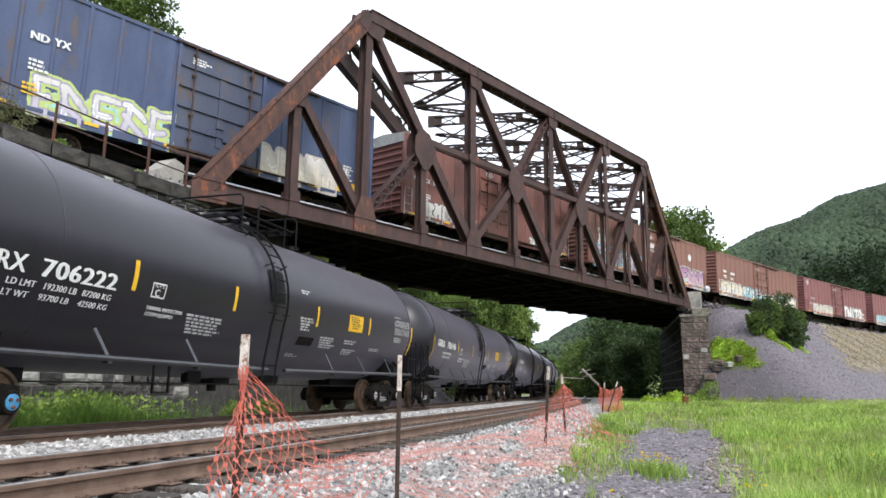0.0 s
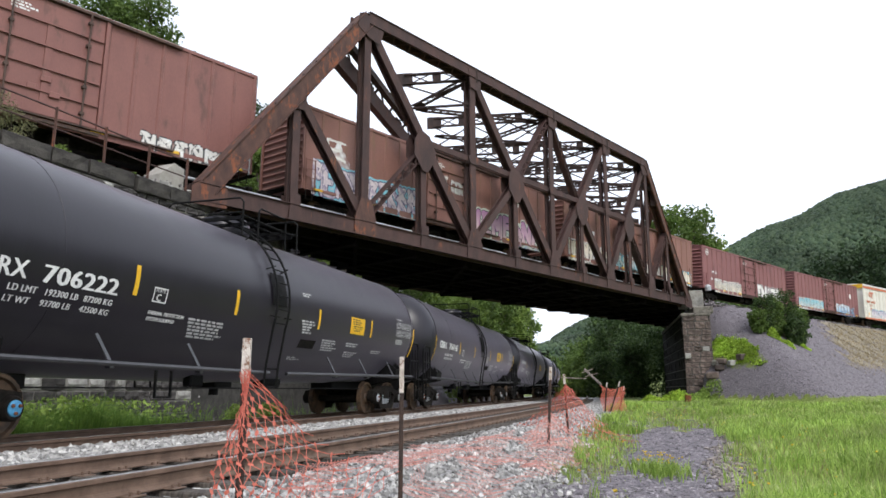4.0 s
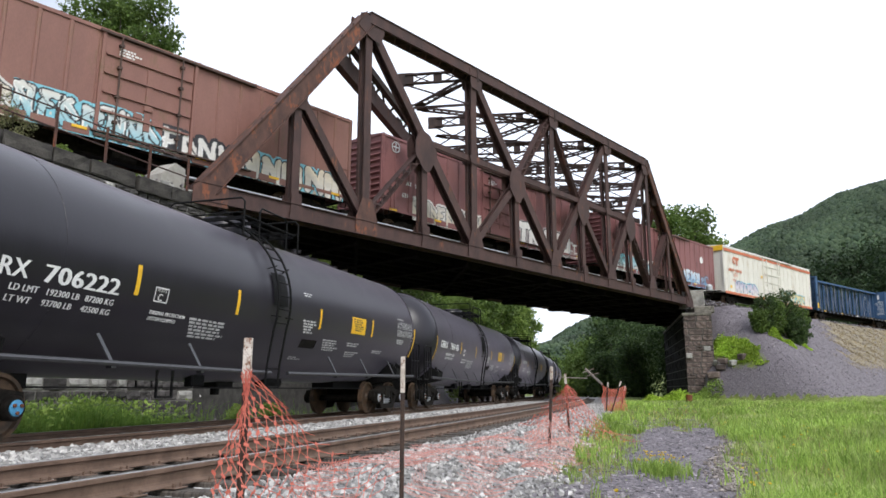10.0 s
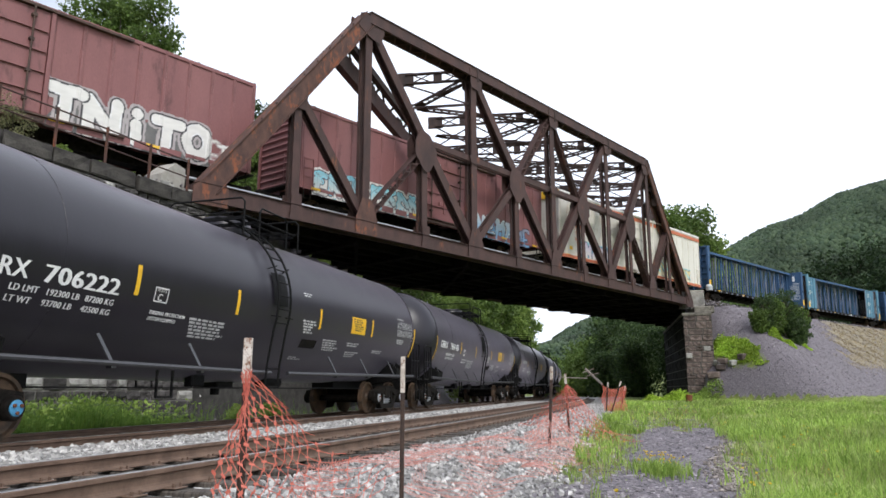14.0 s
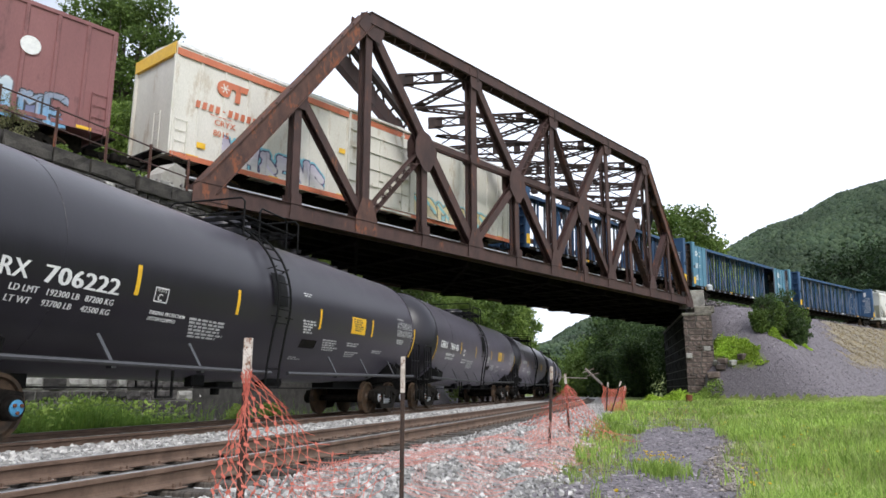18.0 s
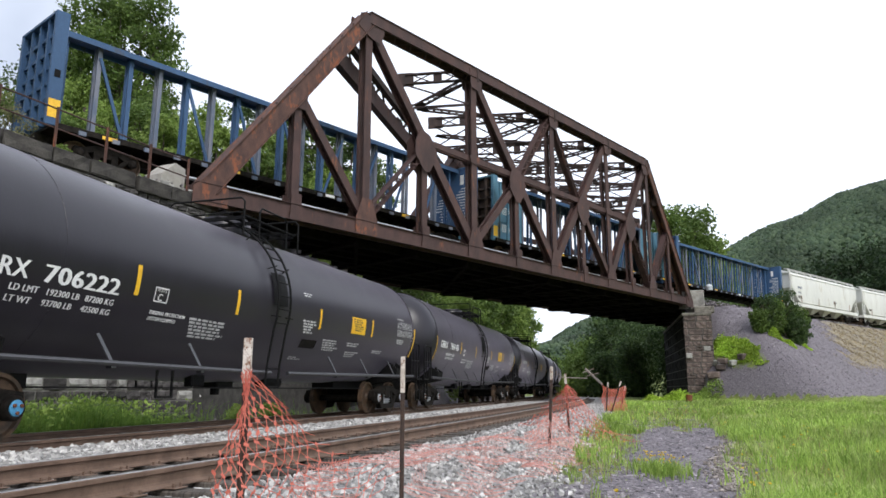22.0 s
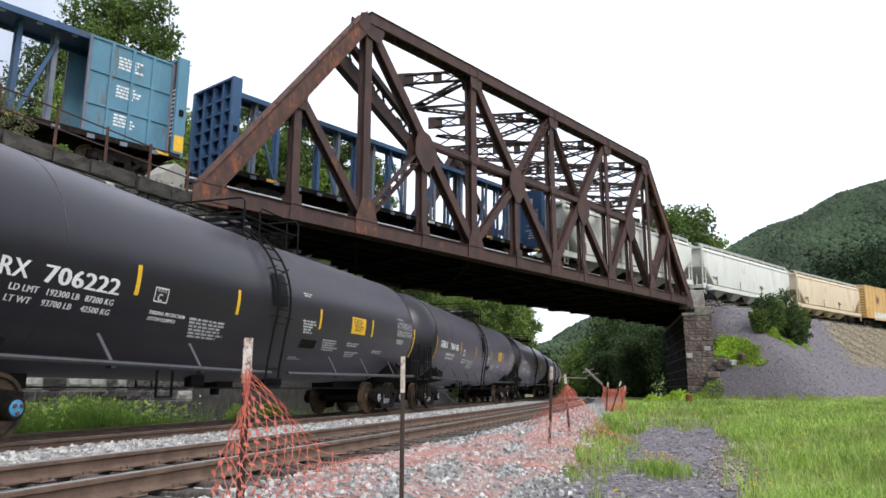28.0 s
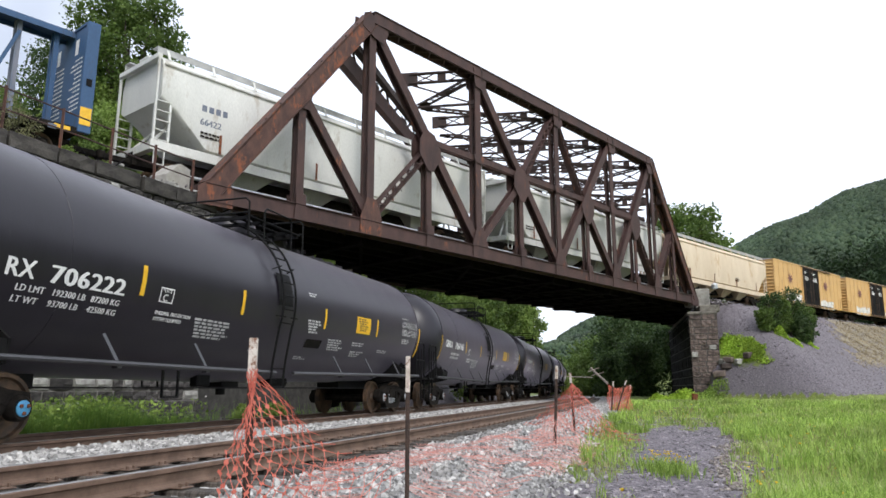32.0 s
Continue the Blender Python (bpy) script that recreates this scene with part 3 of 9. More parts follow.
def shell_patch(x0, x1, a0, a1, out=0.006, n=6):
    g = Geo()
    v = [tank_map(x, a0 + (a1 - a0) * k / n, out) for x in (x0, x1) for k in range(n + 1)]
    return g.add(v, [(k, n + 1 + k, n + 2 + k, k + 1) for k in range(n)])


def make_truck(root, x):
    """A two-axle bogie: wheels, axles, side frames with bearing caps, bolster, springs."""
    tr = new("truck")
    tr.parent = root
    tr.matrix_basis = pose(x, 0, 0)
    wheel = Geo().lathe([(-0.07, 0.02), (-0.07, 0.42), (-0.055, 0.475), (-0.035, 0.475), (-0.03, 0.457), (0.068, 0.452), (0.07, 0.40), (0.03, 0.38), (0.015, 0.30), (0.04, 0.16), (0.09, 0.14), (0.09, 0.02)], 28, pose(0, 0, 0, 0, 0, -90)).mesh("wheel", M_WHEEL, True)
    for ax in (-0.89, 0.89):
        for sd in (-1, 1):
            w = part("wheel", wheel, M_WHEEL, tr)
            w.matrix_basis = pose(ax, 0.755 * sd, 0.457, 0, 0, 0 if sd < 0 else 180)
        part("axle", Geo().tube([(ax, -1.05, 0.457), (ax, 1.05, 0.457)], 0.085, 12), M_GRIME, tr)
    for sd in (-1, 1):
        y = 1.0 * sd
        g = Geo()
        top = [(-1.08, 0.50), (-1.05, 0.66), (-0.72, 0.70), (-0.36, 0.80), (0.36, 0.80), (0.72, 0.70), (1.05, 0.66), (1.08, 0.50), (0.72, 0.50), (0.66, 0.60), (0.40, 0.66), (0.34, 0.36), (0.52, 0.30), (0.66, 0.42), (0.74, 0.36), (0.45, 0.16), (-0.45, 0.16), (-0.74, 0.36), (-0.66, 0.42), (-0.52, 0.30), (-0.34, 0.36), (-0.40, 0.66), (-0.66, 0.60), (-0.72, 0.50)]
        upper = [(-1.08, 0.48), (-1.05, 0.66), (-0.72, 0.70), (-0.36, 0.80), (0.36, 0.80), (0.72, 0.70), (1.05, 0.66), (1.08, 0.48), (0.70, 0.50), (0.36, 0.64), (-0.36, 0.64), (-0.70, 0.50)]
        lower = [(-0.80, 0.52), (-0.45, 0.14), (0.45, 0.14), (0.80, 0.52), (0.62, 0.52), (0.38, 0.28), (-0.38, 0.28), (-0.62, 0.52)]
        g.plate(upper, y - 0.09, y + 0.09)
        g.plate(lower, y - 0.08, y + 0.08)
        for xx in (-0.36, 0.36):
            g.box(xx - 0.05, xx + 0.05, y - 0.08, y + 0.08, 0.28, 0.66)
        part("side_frame", g, M_GRIME, tr)
        g = Geo()
        for xx in (-0.2, 0.0, 0.2):
            pts = [(xx + 0.07 * math.cos(k * 1.05), y + 0.07 * math.sin(k * 1.05), 0.28 + 0.26 * k / 24) for k in range(25)]
            g.tube(pts, 0.018, 5)
        part("spring_set", g, M_PIPE if sd < 0 else M_GRIME, tr)
        for ax in (-0.89, 0.89):
            part("bearing_cap", Geo().lathe([(0.06, 0.105), (0.165, 0.105), (0.175, 0.09), (0.176, 0.02)], 20, pose(ax, y + 0.02 * sd, 0.457, 0, 0, 90 * sd)), M_BLUE if abs(x + 6.8) < 0.1 else M_PIPE, tr, "blue bearing end cap" if abs(x + 6.8) < 0.1 else "grey bearing end cap", True)
            part("bearing_housing", Geo().lathe([(-0.02, 0.165), (0.12, 0.165), (0.15, 0.14), (0.15, 0.10)], 20, pose(ax, y + 0.02 * sd, 0.457, 0, 0, 90 * sd)), M_GRIME, tr, "", True)
            for k in range(3):
                a = k * 2.094 + 0.5
                part("cap_screw", Geo().lathe([(0.17, 0.026), (0.195, 0.026), (0.20, 0.01)], 6, pose(ax, y + 0.02 * sd, 0.457, 0, 0, 90 * sd) @ pose(0, 0.062 * math.cos(a), 0.062 * math.sin(a))), M_RUST, tr)
    part("bolster", Geo().cbox(-0.22, 0.22, -1.1, 1.1, 0.44, 0.76, 0.03), M_GRIME, tr)
    part("brake_beam", Geo().beam((-0.45, -0.8, 0.38), (-0.45, 0.8, 0.38), 0.1, 0.12).beam((0.45, -0.8, 0.38), (0.45, 0.8, 0.38), 0.1, 0.12), M_GRIME, tr)
    return tr


def make_coupler(root, x, sd):
    g = Geo().cbox(min(x, x + 0.9 * sd), max(x, x + 0.9 * sd), -0.1, 0.1, 0.76, 0.96, 0.02)
    xe = x + 0.9 * sd
    g.cbox(min(xe, xe + 0.28 * sd), max(xe, xe + 0.28 * sd), -0.2, 0.17, 0.70, 1.02, 0.05)
    part("coupler", g, M_GRIME, root)
    pts = [(x + 0.3 * sd, -0.35, 0.8), (x + 0.6 * sd, -0.3, 0.5), (x + 0.95 * sd, -0.25, 0.40), (x + 1.25 * sd, -0.2, 0.52)]
    part("air_hose", Geo().tube(pts, 0.03, 6), M_BLACK, root)


def tank_wagon(s, mark, first):
    root = thing("tank_wagon", low_frame(s), "glossy black tank wagon with white lettering standing on the track" if first else "black tank wagon coupled in a standing train", "tank wagon", "tank train")
    tau = SAG
    # shell in three lengths a side, with domed heads
    prof = [(-8.95, 0.05), (-8.93, 0.45), (-8.82, 0.85), (-8.62, 1.22), (-8.35, 1.48), (-8.05, 1.59), (-7.8, 1.6)]
    xs = prof + [(x, 1.6) for x in (-6.2, -4.2, -2.1, -0.02, 0.02, 2.1, 4.2, 6.2)] + [(-x, r) for x, r in prof[::-1]]
    g = Geo()
    n = 64
    g.v = [(x, -r * math.cos(2 * math.pi * k / n), TANK_Z + tau * min(abs(x), 8.4) + r * math.sin(2 * math.pi * k / n)) for x, r in xs for k in range(n)]
    g.f = [(i * n + k, i * n + (k + 1) % n, (i + 1) * n + (k + 1) % n, (i + 1) * n + k) for i in range(len(xs) - 1) for k in range(n)]
    g.f += [tuple(range(n))[::-1], tuple((len(xs) - 1) * n + k for k in range(n))]
    tank = part("tank", g, M_TANK, root, "glossy black cylindrical tank", True)
    # weld seams and jacket bands
    for x in (-7.95, -5.8, 7.95):
        g = Geo()
        m = 48
        ring = [tank_map(x, 2 * math.pi * k / m, 0.004) for k in range(m)]
        g.tube(ring + [ring[0]], 0.0025 if abs(x) < 7 else 0.012, 5, False)
        part("jacket_band", g, M_TANK, tank)
    # side rails along the tank with slanted brackets
    for sd in (-1, 1):
        for a, b in ((-8.3, -0.35), (0.35, 8.3)):
            z0, z1 = 1.015 + tau * abs(a), 1.015 + tau * abs(b)
            part("side_rail", Geo().tube([(a, 1.50 * sd, z0), (b, 1.50 * sd, z1)], 0.042, 8), M_TRIM, root)
        for x in (-7.0, -4.67, -2.58, -0.95, 2.78, 4.71, 6.7):
            z = 1.015 + tau * abs(x)
            g = Geo().beam((x - 0.16, 1.32 * sd, z + 0.42), (x, 1.5 * sd, z - 0.03), 0.07, 0.02, (0, sd, 0.5))
            g.box(x - 0.04, x + 0.05, 1.46 * sd - 0.05, 1.46 * sd + 0.05, z - 0.07, z - 0.03)
            part("rail_bracket", g, M_TRIM, root)
    # stub sills, bolster saddles, draft gear
    for sd in (-1, 1):
        a, b = sorted((5.0 * sd, 9.15 * sd))
        part("stub_sill", Geo().cbox(a, b, -0.33, 0.33, 0.70, 1.06, 0.02), M_BLACK, root)
        g = Geo()
        c = (6.8 if first and sd < 0 else 7.2) * sd
        for e in (-1, 1):
            g.plate([(-0.35, 0.80), (-1.45, 1.00), (-1.50, 1.30), (-1.15, 1.55), (-0.6, 1.15), (0.6, 1.15), (1.15, 1.55), (1.50, 1.30), (1.45, 1.00), (0.35, 0.80)], c + 0.3 * e - 0.02, c + 0.3 * e + 0.02, Matrix(((0, 1, 0, 0), (1, 0, 0, 0), (0, 0, 1, 0), (0, 0, 0, 1))))
        g.box(c - 0.3, c + 0.3, -1.48, -1.40, 1.0, 1.3).box(c - 0.3, c + 0.3, 1.40, 1.48, 1.0, 1.3)
        part("bolster_saddle", g, M_BLACK, root)
        part("end_platform", Geo().box(*sorted((8.7 * sd, 9.2 * sd)), -1.5, 1.5, 1.00, 1.05), M_BLACK, root)
        # end railings
        for y in (-1.45, 1.45):
            g = Geo()
            g.tube([(8.25 * sd, y, 1.05), (8.25 * sd, y, 2.05), (8.32 * sd, y, 2.15), (8.95 * sd, y, 2.15), (9.05 * sd, y, 2.05), (9.05 * sd, y, 1.05)], 0.025, 6)
            g.tube([(8.27 * sd, y, 1.6), (9.03 * sd, y, 1.6)], 0.02, 6)
            g.tube([(8.5 * sd, y, 1.05), (8.5 * sd, y, 1.95)], 0.018, 6).tube([(8.8 * sd, y, 1.05), (8.8 * sd, y, 1.95)], 0.018, 6)
            part("end_railing", g, M_BLACK, root)
            g = Geo()
            for xx in (8.72, 9.05):
                g.beam((xx * sd, y, 0.35), (xx * sd, y, 1.05), 0.03, 0.05, (0, 1, 0))
            for z in (0.36, 0.70):
                g.beam((8.72 * sd, y, z), (9.05 * sd, y, z), 0.04, 0.03)
            part("end_step", g, M_BLACK, root)
        make_truck(root, (6.8 if first and sd < 0 else 7.2) * sd)
        make_coupler(root, 9.15 * sd, sd)
        part("brake_wheel" if sd > 0 else "end_bracket", Geo().tube([(9.1 * sd, 0.3 * math.cos(k * 0.524) - 0.6, 1.9 + 0.3 * math.sin(k * 0.524)) for k in range(13)], 0.018, 5), M_BLACK, root)
    # middle ladders, curved against the shell
    for sd in (-1, 1):
        g = Geo()
        for x in (-0.57, -0.09):
            pts = [Vector((x, -(TANK_R + 0.16) * math.cos(a), TANK_Z + (TANK_R + 0.16) * math.sin(a))) for a in [radians(q) for q in range(-18, 74, 7)]]
            pts = [Vector((x, -1.52, 0.72)), Vector((x, -1.56, 1.2))] + pts
            for p, q in zip(pts, pts[1:]):
                g.tube([(p.x, p.y * -sd, p.z), (q.x, q.y * -sd, q.z)], 0.024, 6)
        for a in range(-14, 70, 9):
            r = TANK_R + 0.16
            g.tube([(x, r * math.cos(radians(a)) * sd, TANK_Z + r * math.sin(radians(a))) for x in (-0.57, -0.09)], 0.015, 6)
        for z in (0.74, 1.1):
            g.tube([(x, 1.53 * sd, z) for x in (-0.57, -0.09)], 0.016, 6)
        part("ladder", g, M_BLACK, root)
        for a in (-10, 25, 55):
            r0, r1 = TANK_R, TANK_R + 0.17
            for x in (-0.55, 0.05):
                g = Geo().beam((x, r0 * math.cos(radians(a)) * sd, TANK_Z + r0 * math.sin(radians(a))), (x * 0.8, r1 * math.cos(radians(a)) * sd, TANK_Z + r1 * math.sin(radians(a))), 0.04, 0.02)
                part("ladder_bracket", g, M_BLACK, root)
        # the broad plate behind the ladder
        g = Geo()
        g.add([Vector((x, (TANK_R + 0.03) * math.cos(radians(a)) * sd, TANK_Z + (TANK_R + 0.03) * math.sin(radians(a)))) for x in (-0.53, 0.03) for a in range(-2, 26, 4)], [(k, k + 1, k + 8, k + 7) for k in range(6)])
        part("ladder_plate", g, M_BLACK, root)
    # dome platform with railings and fittings
    zt = TANK_Z + TANK_R
    deck = part("top_platform", Geo().beam((-1.05, -1.15, zt + 0.06), (-1.05, 1.15, zt + 0.06), 0.08, 0.06), M_BLACK, root, "black grating platform")
    for x in (-0.55, 0.5, 0.95):
        part("platform_bearer", Geo().beam((x, -1.15, zt + 0.06), (x, 1.15, zt + 0.06), 0.08, 0.06), M_BLACK, deck)
    for y in (-1.15, -0.85, -0.55, 0.55, 0.85, 1.15):
        part("platform_slat", Geo().beam((-1.1, y, zt + 0.10), (1.0, y, zt + 0.10), 0.10, 0.02), M_BLACK, deck)
    # hoops along both sides and across both ends
    for p, q, top in [((-0.5, 1.18 * sd), (0.62, 1.18 * sd), 0.39) for sd in (-1, 1)] + [((x, -1.18), (x, 0.6), 0.47) for x in (-1.08, 1.15)]:
        (a, c), (b, d) = p, q
        e, f = [0.08 * (1 if n > m else -1 if n < m else 0) for m, n in ((a, b), (c, d))]
        g = Geo().tube([(a, c, zt - 0.3), (a, c, zt + top - 0.08), (a + e, c + f, zt + top), (b - e, d - f, zt + top), (b, d, zt + top - 0.08), (b, d, zt - 0.3)], 0.02, 6)
        g.tube([(a, c, zt + top - 0.3), (b, d, zt + top - 0.3)], 0.016, 6)
        part("platform_railing", g, M_BLACK, root)
    part("dome", Geo().lathe([(0, 0.55), (0.30, 0.55), (0.34, 0.52), (0.38, 0.3)], 24, pose(0, 0, zt - 0.05, 0, -90, 0)), M_TANK, root, "black valve housing", True)
    g = Geo()
    for x, y in ((0.75, 0.0), (-0.75, 0.2)):
        g.lathe([(0, 0.12), (0.22, 0.12), (0.25, 0.06)], 12, pose(x, y, zt, 0, -90, 0))
    part("relief_valve", g, M_GRIME, root)
    # bottom outlet and brake rigging
    g = Geo().cbox(-0.3, 0.3, -0.25, 0.25, 0.72, 0.95, 0.03)
    g.tube([(0, 0, 0.72), (0, 0, 0.58)], 0.10, 12)
    part("bottom_outlet", g, M_BLACK, root)
    g = Geo().tube([(-5.6, -0.9, 0.72), (5.6, -0.9, 0.72)], 0.014, 6)
    part("brake_rod", g, M_BLACK, root)
    g = Geo()
    for x, w in ((-2.9, 0.5),):
        g.beam((x - w, -1.25, 0.56), (x - w, -1.25, 1.0), 0.03, 0.04, (0, 1, 0)).beam((x + w - 0.62, -1.25, 0.56), (x + w - 0.62, -1.25, 1.0), 0.03, 0.04, (0, 1, 0)).beam((x - w, -1.25, 0.57), (x + w - 0.62, -1.25, 0.57), 0.04, 0.03)
    part("hanging_step", g, M_BLACK, root)
    g = Geo().lathe([(0, 0.15), (0.7, 0.15)], 14, pose(1.1, -0.4, 0.86))
    part("brake_valve", Geo().cbox(-1.6, -1.2, -0.6, -0.4, 0.74, 1.0, 0.03), M_BLACK, root)
    part("brake_cylinder", g, M_BLACK, root)
    # marks on the near side
    near = tank

    def word(text, x, a, size, squeeze=1.0, material=M_WHITE, name="lettering", bold=0.0):
        vs, fs = letters(text, size, 1.04)
        g = Geo()
        for dx in ((0.0,) if not bold else (-bold, 0.0, bold)):
            g.add([tank_map(x + (p.x + dx) * squeeze, a + p.y / TANK_R, 0.006 + 0.0006 * (dx / bold if bold else 0)) for p in vs], fs)
        return part(name, g, material, near, "white lettering")

    def bars(x, a, w, h, rows, seed, material=M_WHITE):
        g = Geo()
        rnd = random.Random(seed)
        for k in range(rows):
            xx = x + 0.03 * k
            end = x + w * rnd.uniform(0.6, 1.0)
            while xx < end:
                ln = rnd.uniform(0.07, 0.2)
                p = shell_patch(xx, min(xx + ln, end), a - (k + 0.62) * h / TANK_R, a - k * h / TANK_R, 0.006, 1)
                g.add(p.v, p.f)
                xx += ln + 0.035
        part("small_print", g, M_STENCIL if material is M_WHITE else material, near, "rows of small white print")

    for x in (-7.95, -4.40, -1.73, 1.63, 4.72, 8.14):
        a0, a1 = (-0.25, 0.035) if abs(x) < 7 else (-0.53, 0.03)
        part("reflector_strip", shell_patch(x - 0.045, x + 0.045, a0, a1, 0.007, 6), M_YELLOW, near, "yellow reflective strip")
    if first:
        word("GB", -7.30, -0.281, 0.33, 0.98, bold=0.009)
        word("RX", -6.74, -0.281, 0.33, 0.98, bold=0.009)
        word(mark, -6.08, -0.283, 0.335, 1.29, bold=0.013)
        for k, (p, q, r) in enumerate((("LD LMT", "192300 LB", "87200 KG"), ("LT WT", "93700 LB", "42500 KG"))):
            a = -0.384 - 0.094 * k
            word(p, -6.52, a, 0.125, bold=0.004)
            word(q, -5.97, a, 0.125, bold=0.004)
            word(r, -5.31, a, 0.125, bold=0.004)
    else:
        if mark:
            word("GBRX", -7.45, -0.20, 0.36, 1.0, bold=0.012)
            word(mark, -6.1, -0.20, 0.36, 1.12, bold=0.012)
        else:
            bars(-6.9, -0.02, 2.4, 0.30, 1, 5)
        bars(-6.5, -0.30, 1.7, 0.14, 2, 3)
    g = Geo()
    for a0, a1, x0, x1 in ((-0.276, -0.264, -4.0, -3.68), (-0.142, -0.13, -4.0, -3.68), (-0.276, -0.13, -4.0, -3.98), (-0.276, -0.13, -3.70, -3.68)):
        p = shell_patch(x0, x1, a0, a1)
        g.add(p.v, p.f)
    part("plate_mark", g, M_WHITE, near, "white square outline mark")
    word("C", -3.92, -0.262, 0.16, bold=0.004)
    word("PLATE", -3.95, -0.175, 0.075)
    word("THERMAL PROTECTION", -4.0, -0.40, 0.085, 0.92, bold=0.004)
    word("SYSTEM EQUIPPED", -3.98, -0.462, 0.085, 0.92, bold=0.004)
    bars(-3.0, -0.37, 1.5, 0.062, 6, 8)
    bars(0.80, 0.222, 0.5, 0.05, 2, 9)
    bars(0.81, -0.154, 0.7, 0.062, 5, 10)
    bars(2.0, -0.385, 0.9, 0.06, 5, 11)
    bars(3.35, -0.39, 0.9, 0.06, 2, 12)
    bars(3.45, -0.54, 0.9, 0.06, 3, 19)
    bars(5.1, -0.475, 0.95, 0.05, 2, 13)
    bars(0.85, -0.70, 0.6, 0.05, 2, 14)
    bars(6.65, 0.165, 0.5, 0.05, 1, 15)
    part("faded_sign", shell_patch(0.98, 1.72, -0.55, -0.42, 0.006), M_GRIME, near, "worn grey sign")
    part("placard", shell_patch(3.37, 4.25, -0.237, 0.024), M_YELLOW, near, "yellow placard with faint print")
    bars(3.45, 0.0, 0.7, 0.055, 6, 16, M_TANK)
    g = Geo()
    for r in range(12):
        for c in range(9):
            if (r % 6 == 5) or (3 * r + 5 * c) % 11 == 0:
                continue
            x, a = 6.62 + c * 0.145, 0.10 - r * 0.0245
            p = shell_patch(x, x + 0.105, a - 0.013, a, 0.006, 1)
            g.add(p.v, p.f)
    part("stencil_panel", g, M_STENCIL, near, "white stencilled data panel")
    bars(6.65, -0.22, 0.7, 0.05, 3, 17)
    return root


for i, mark in enumerate(("706222", "706146", "", "", "", "")):
    tank_wagon(12.923 + 18.62 * i, mark, i == 0)
tank_wagon(12.923 - 18.62, "", False)

# ---- the moving train on the upper track ----
def travelled(t):
    return 1.084 * (5.4873 * t + 0.79851 * t * t / 32 - 0.21956 * t ** 3 / 1024)


LEAN = 1.6
CARS, WHEELS = [], []
HALF_W = 1.55


def car_pose(mid, half):
    a, b = high(mid - half), high(mid + half)
    d = (b - a).normalized()
    y = Vector((0, 0, 1)).cross(d).normalized()
    z = d.cross(y)
    m = Matrix(((d.x, y.x, z.x, 0), (d.y, y.y, z.y, 0), (d.z, y.z, z.z, 0), (0, 0, 0, 1)))
    return Matrix.Translation((a + b) / 2) @ m @ pose(0, 0, 0, LEAN, 0, 0)


def wagon(name, left, right, label, category):
    root = thing(name, Matrix.Identity(4), label, category, "moving freight train")
    L = 1.084 * (right - left) / 2
    CARS.append((root, 1.084 * (left + right) / 2, L - 2.2))
    for sd in (-1, 1):
        upper_truck(root, (L - 2.2) * sd)
        make_coupler(root, (L - 0.1) * sd, sd)
    return root, L


UP = {}


def upper_truck(root, x):
    if not UP:
        g = Geo()
        for sd in (-1, 1):
            g.lathe([(-0.07, 0.02), (-0.07, 0.44), (-0.05, 0.475), (-0.03, 0.457), (0.068, 0.452), (0.07, 0.40), (0.02, 0.34), (0.05, 0.14), (0.09, 0.02)], 22, pose(0, 0.755 * sd, 0, 0, 0, -90 * -sd))
        g.tube([(0, -1.05, 0), (0, 1.05, 0)], 0.08, 8)
        UP["wheelset"] = g.mesh("wheel_set", M_WHEEL, True)
        for sd in (-1, 1):
            y = 1.02 * sd
            g = Geo().plate([(-1.08, 0.40), (-1.05, 0.66), (-0.72, 0.70), (-0.36, 0.82), (0.36, 0.82), (0.72, 0.70), (1.05, 0.66), (1.08, 0.40), (0.74, 0.46), (0.36, 0.64), (-0.36, 0.64), (-0.74, 0.46)], y - 0.09, y + 0.09)
            g.plate([(-0.80, 0.50), (-0.45, 0.14), (0.45, 0.14), (0.80, 0.50), (0.62, 0.52), (0.38, 0.28), (-0.38, 0.28), (-0.62, 0.52)], y - 0.08, y + 0.08)
            for xx in (-0.3, 0.3):
                g.box(xx - 0.11, xx + 0.11, y - 0.08, y + 0.08, 0.26, 0.66)
            for ax in (-0.89, 0.89):
                g.lathe([(0, 0.15), (0.14, 0.15), (0.2, 0.08)], 12, pose(ax, y, 0.457, 0, 0, 90 * sd))
            UP["frame", sd] = g.mesh("side_frame", M_GRIME)
        UP["bolster"] = Geo().cbox(-0.2, 0.2, -1.1, 1.1, 0.44, 0.78, 0.03).mesh("bolster", M_GRIME)
    tr = new("truck")
    tr.parent = root
    tr.matrix_basis = pose(x, 0, 0)
    for ax in (-0.89, 0.89):
        w = part("wheel_set", UP["wheelset"], M_WHEEL, tr)
        w.matrix_basis = pose(ax, 0, 0.457)
        WHEELS.append((w, ax))
    for sd in (-1, 1):
        part("side_frame", UP["frame", sd], M_GRIME, tr)
    part("bolster", UP["bolster"], M_GRIME, tr)


def flat_word(root, text, x, z, size, y, material, squeeze=1.0, bold=0.006, label="painted lettering"):
    vs, fs = letters(text, size, 1.02)
    g = Geo()
    for k, dx in enumerate((-bold, 0, bold)):
        g.add([(x + (p.x + dx) * squeeze, y - 0.0007 * k, z + p.y) for p in vs], fs)
    return part("lettering", g, material, root, label)


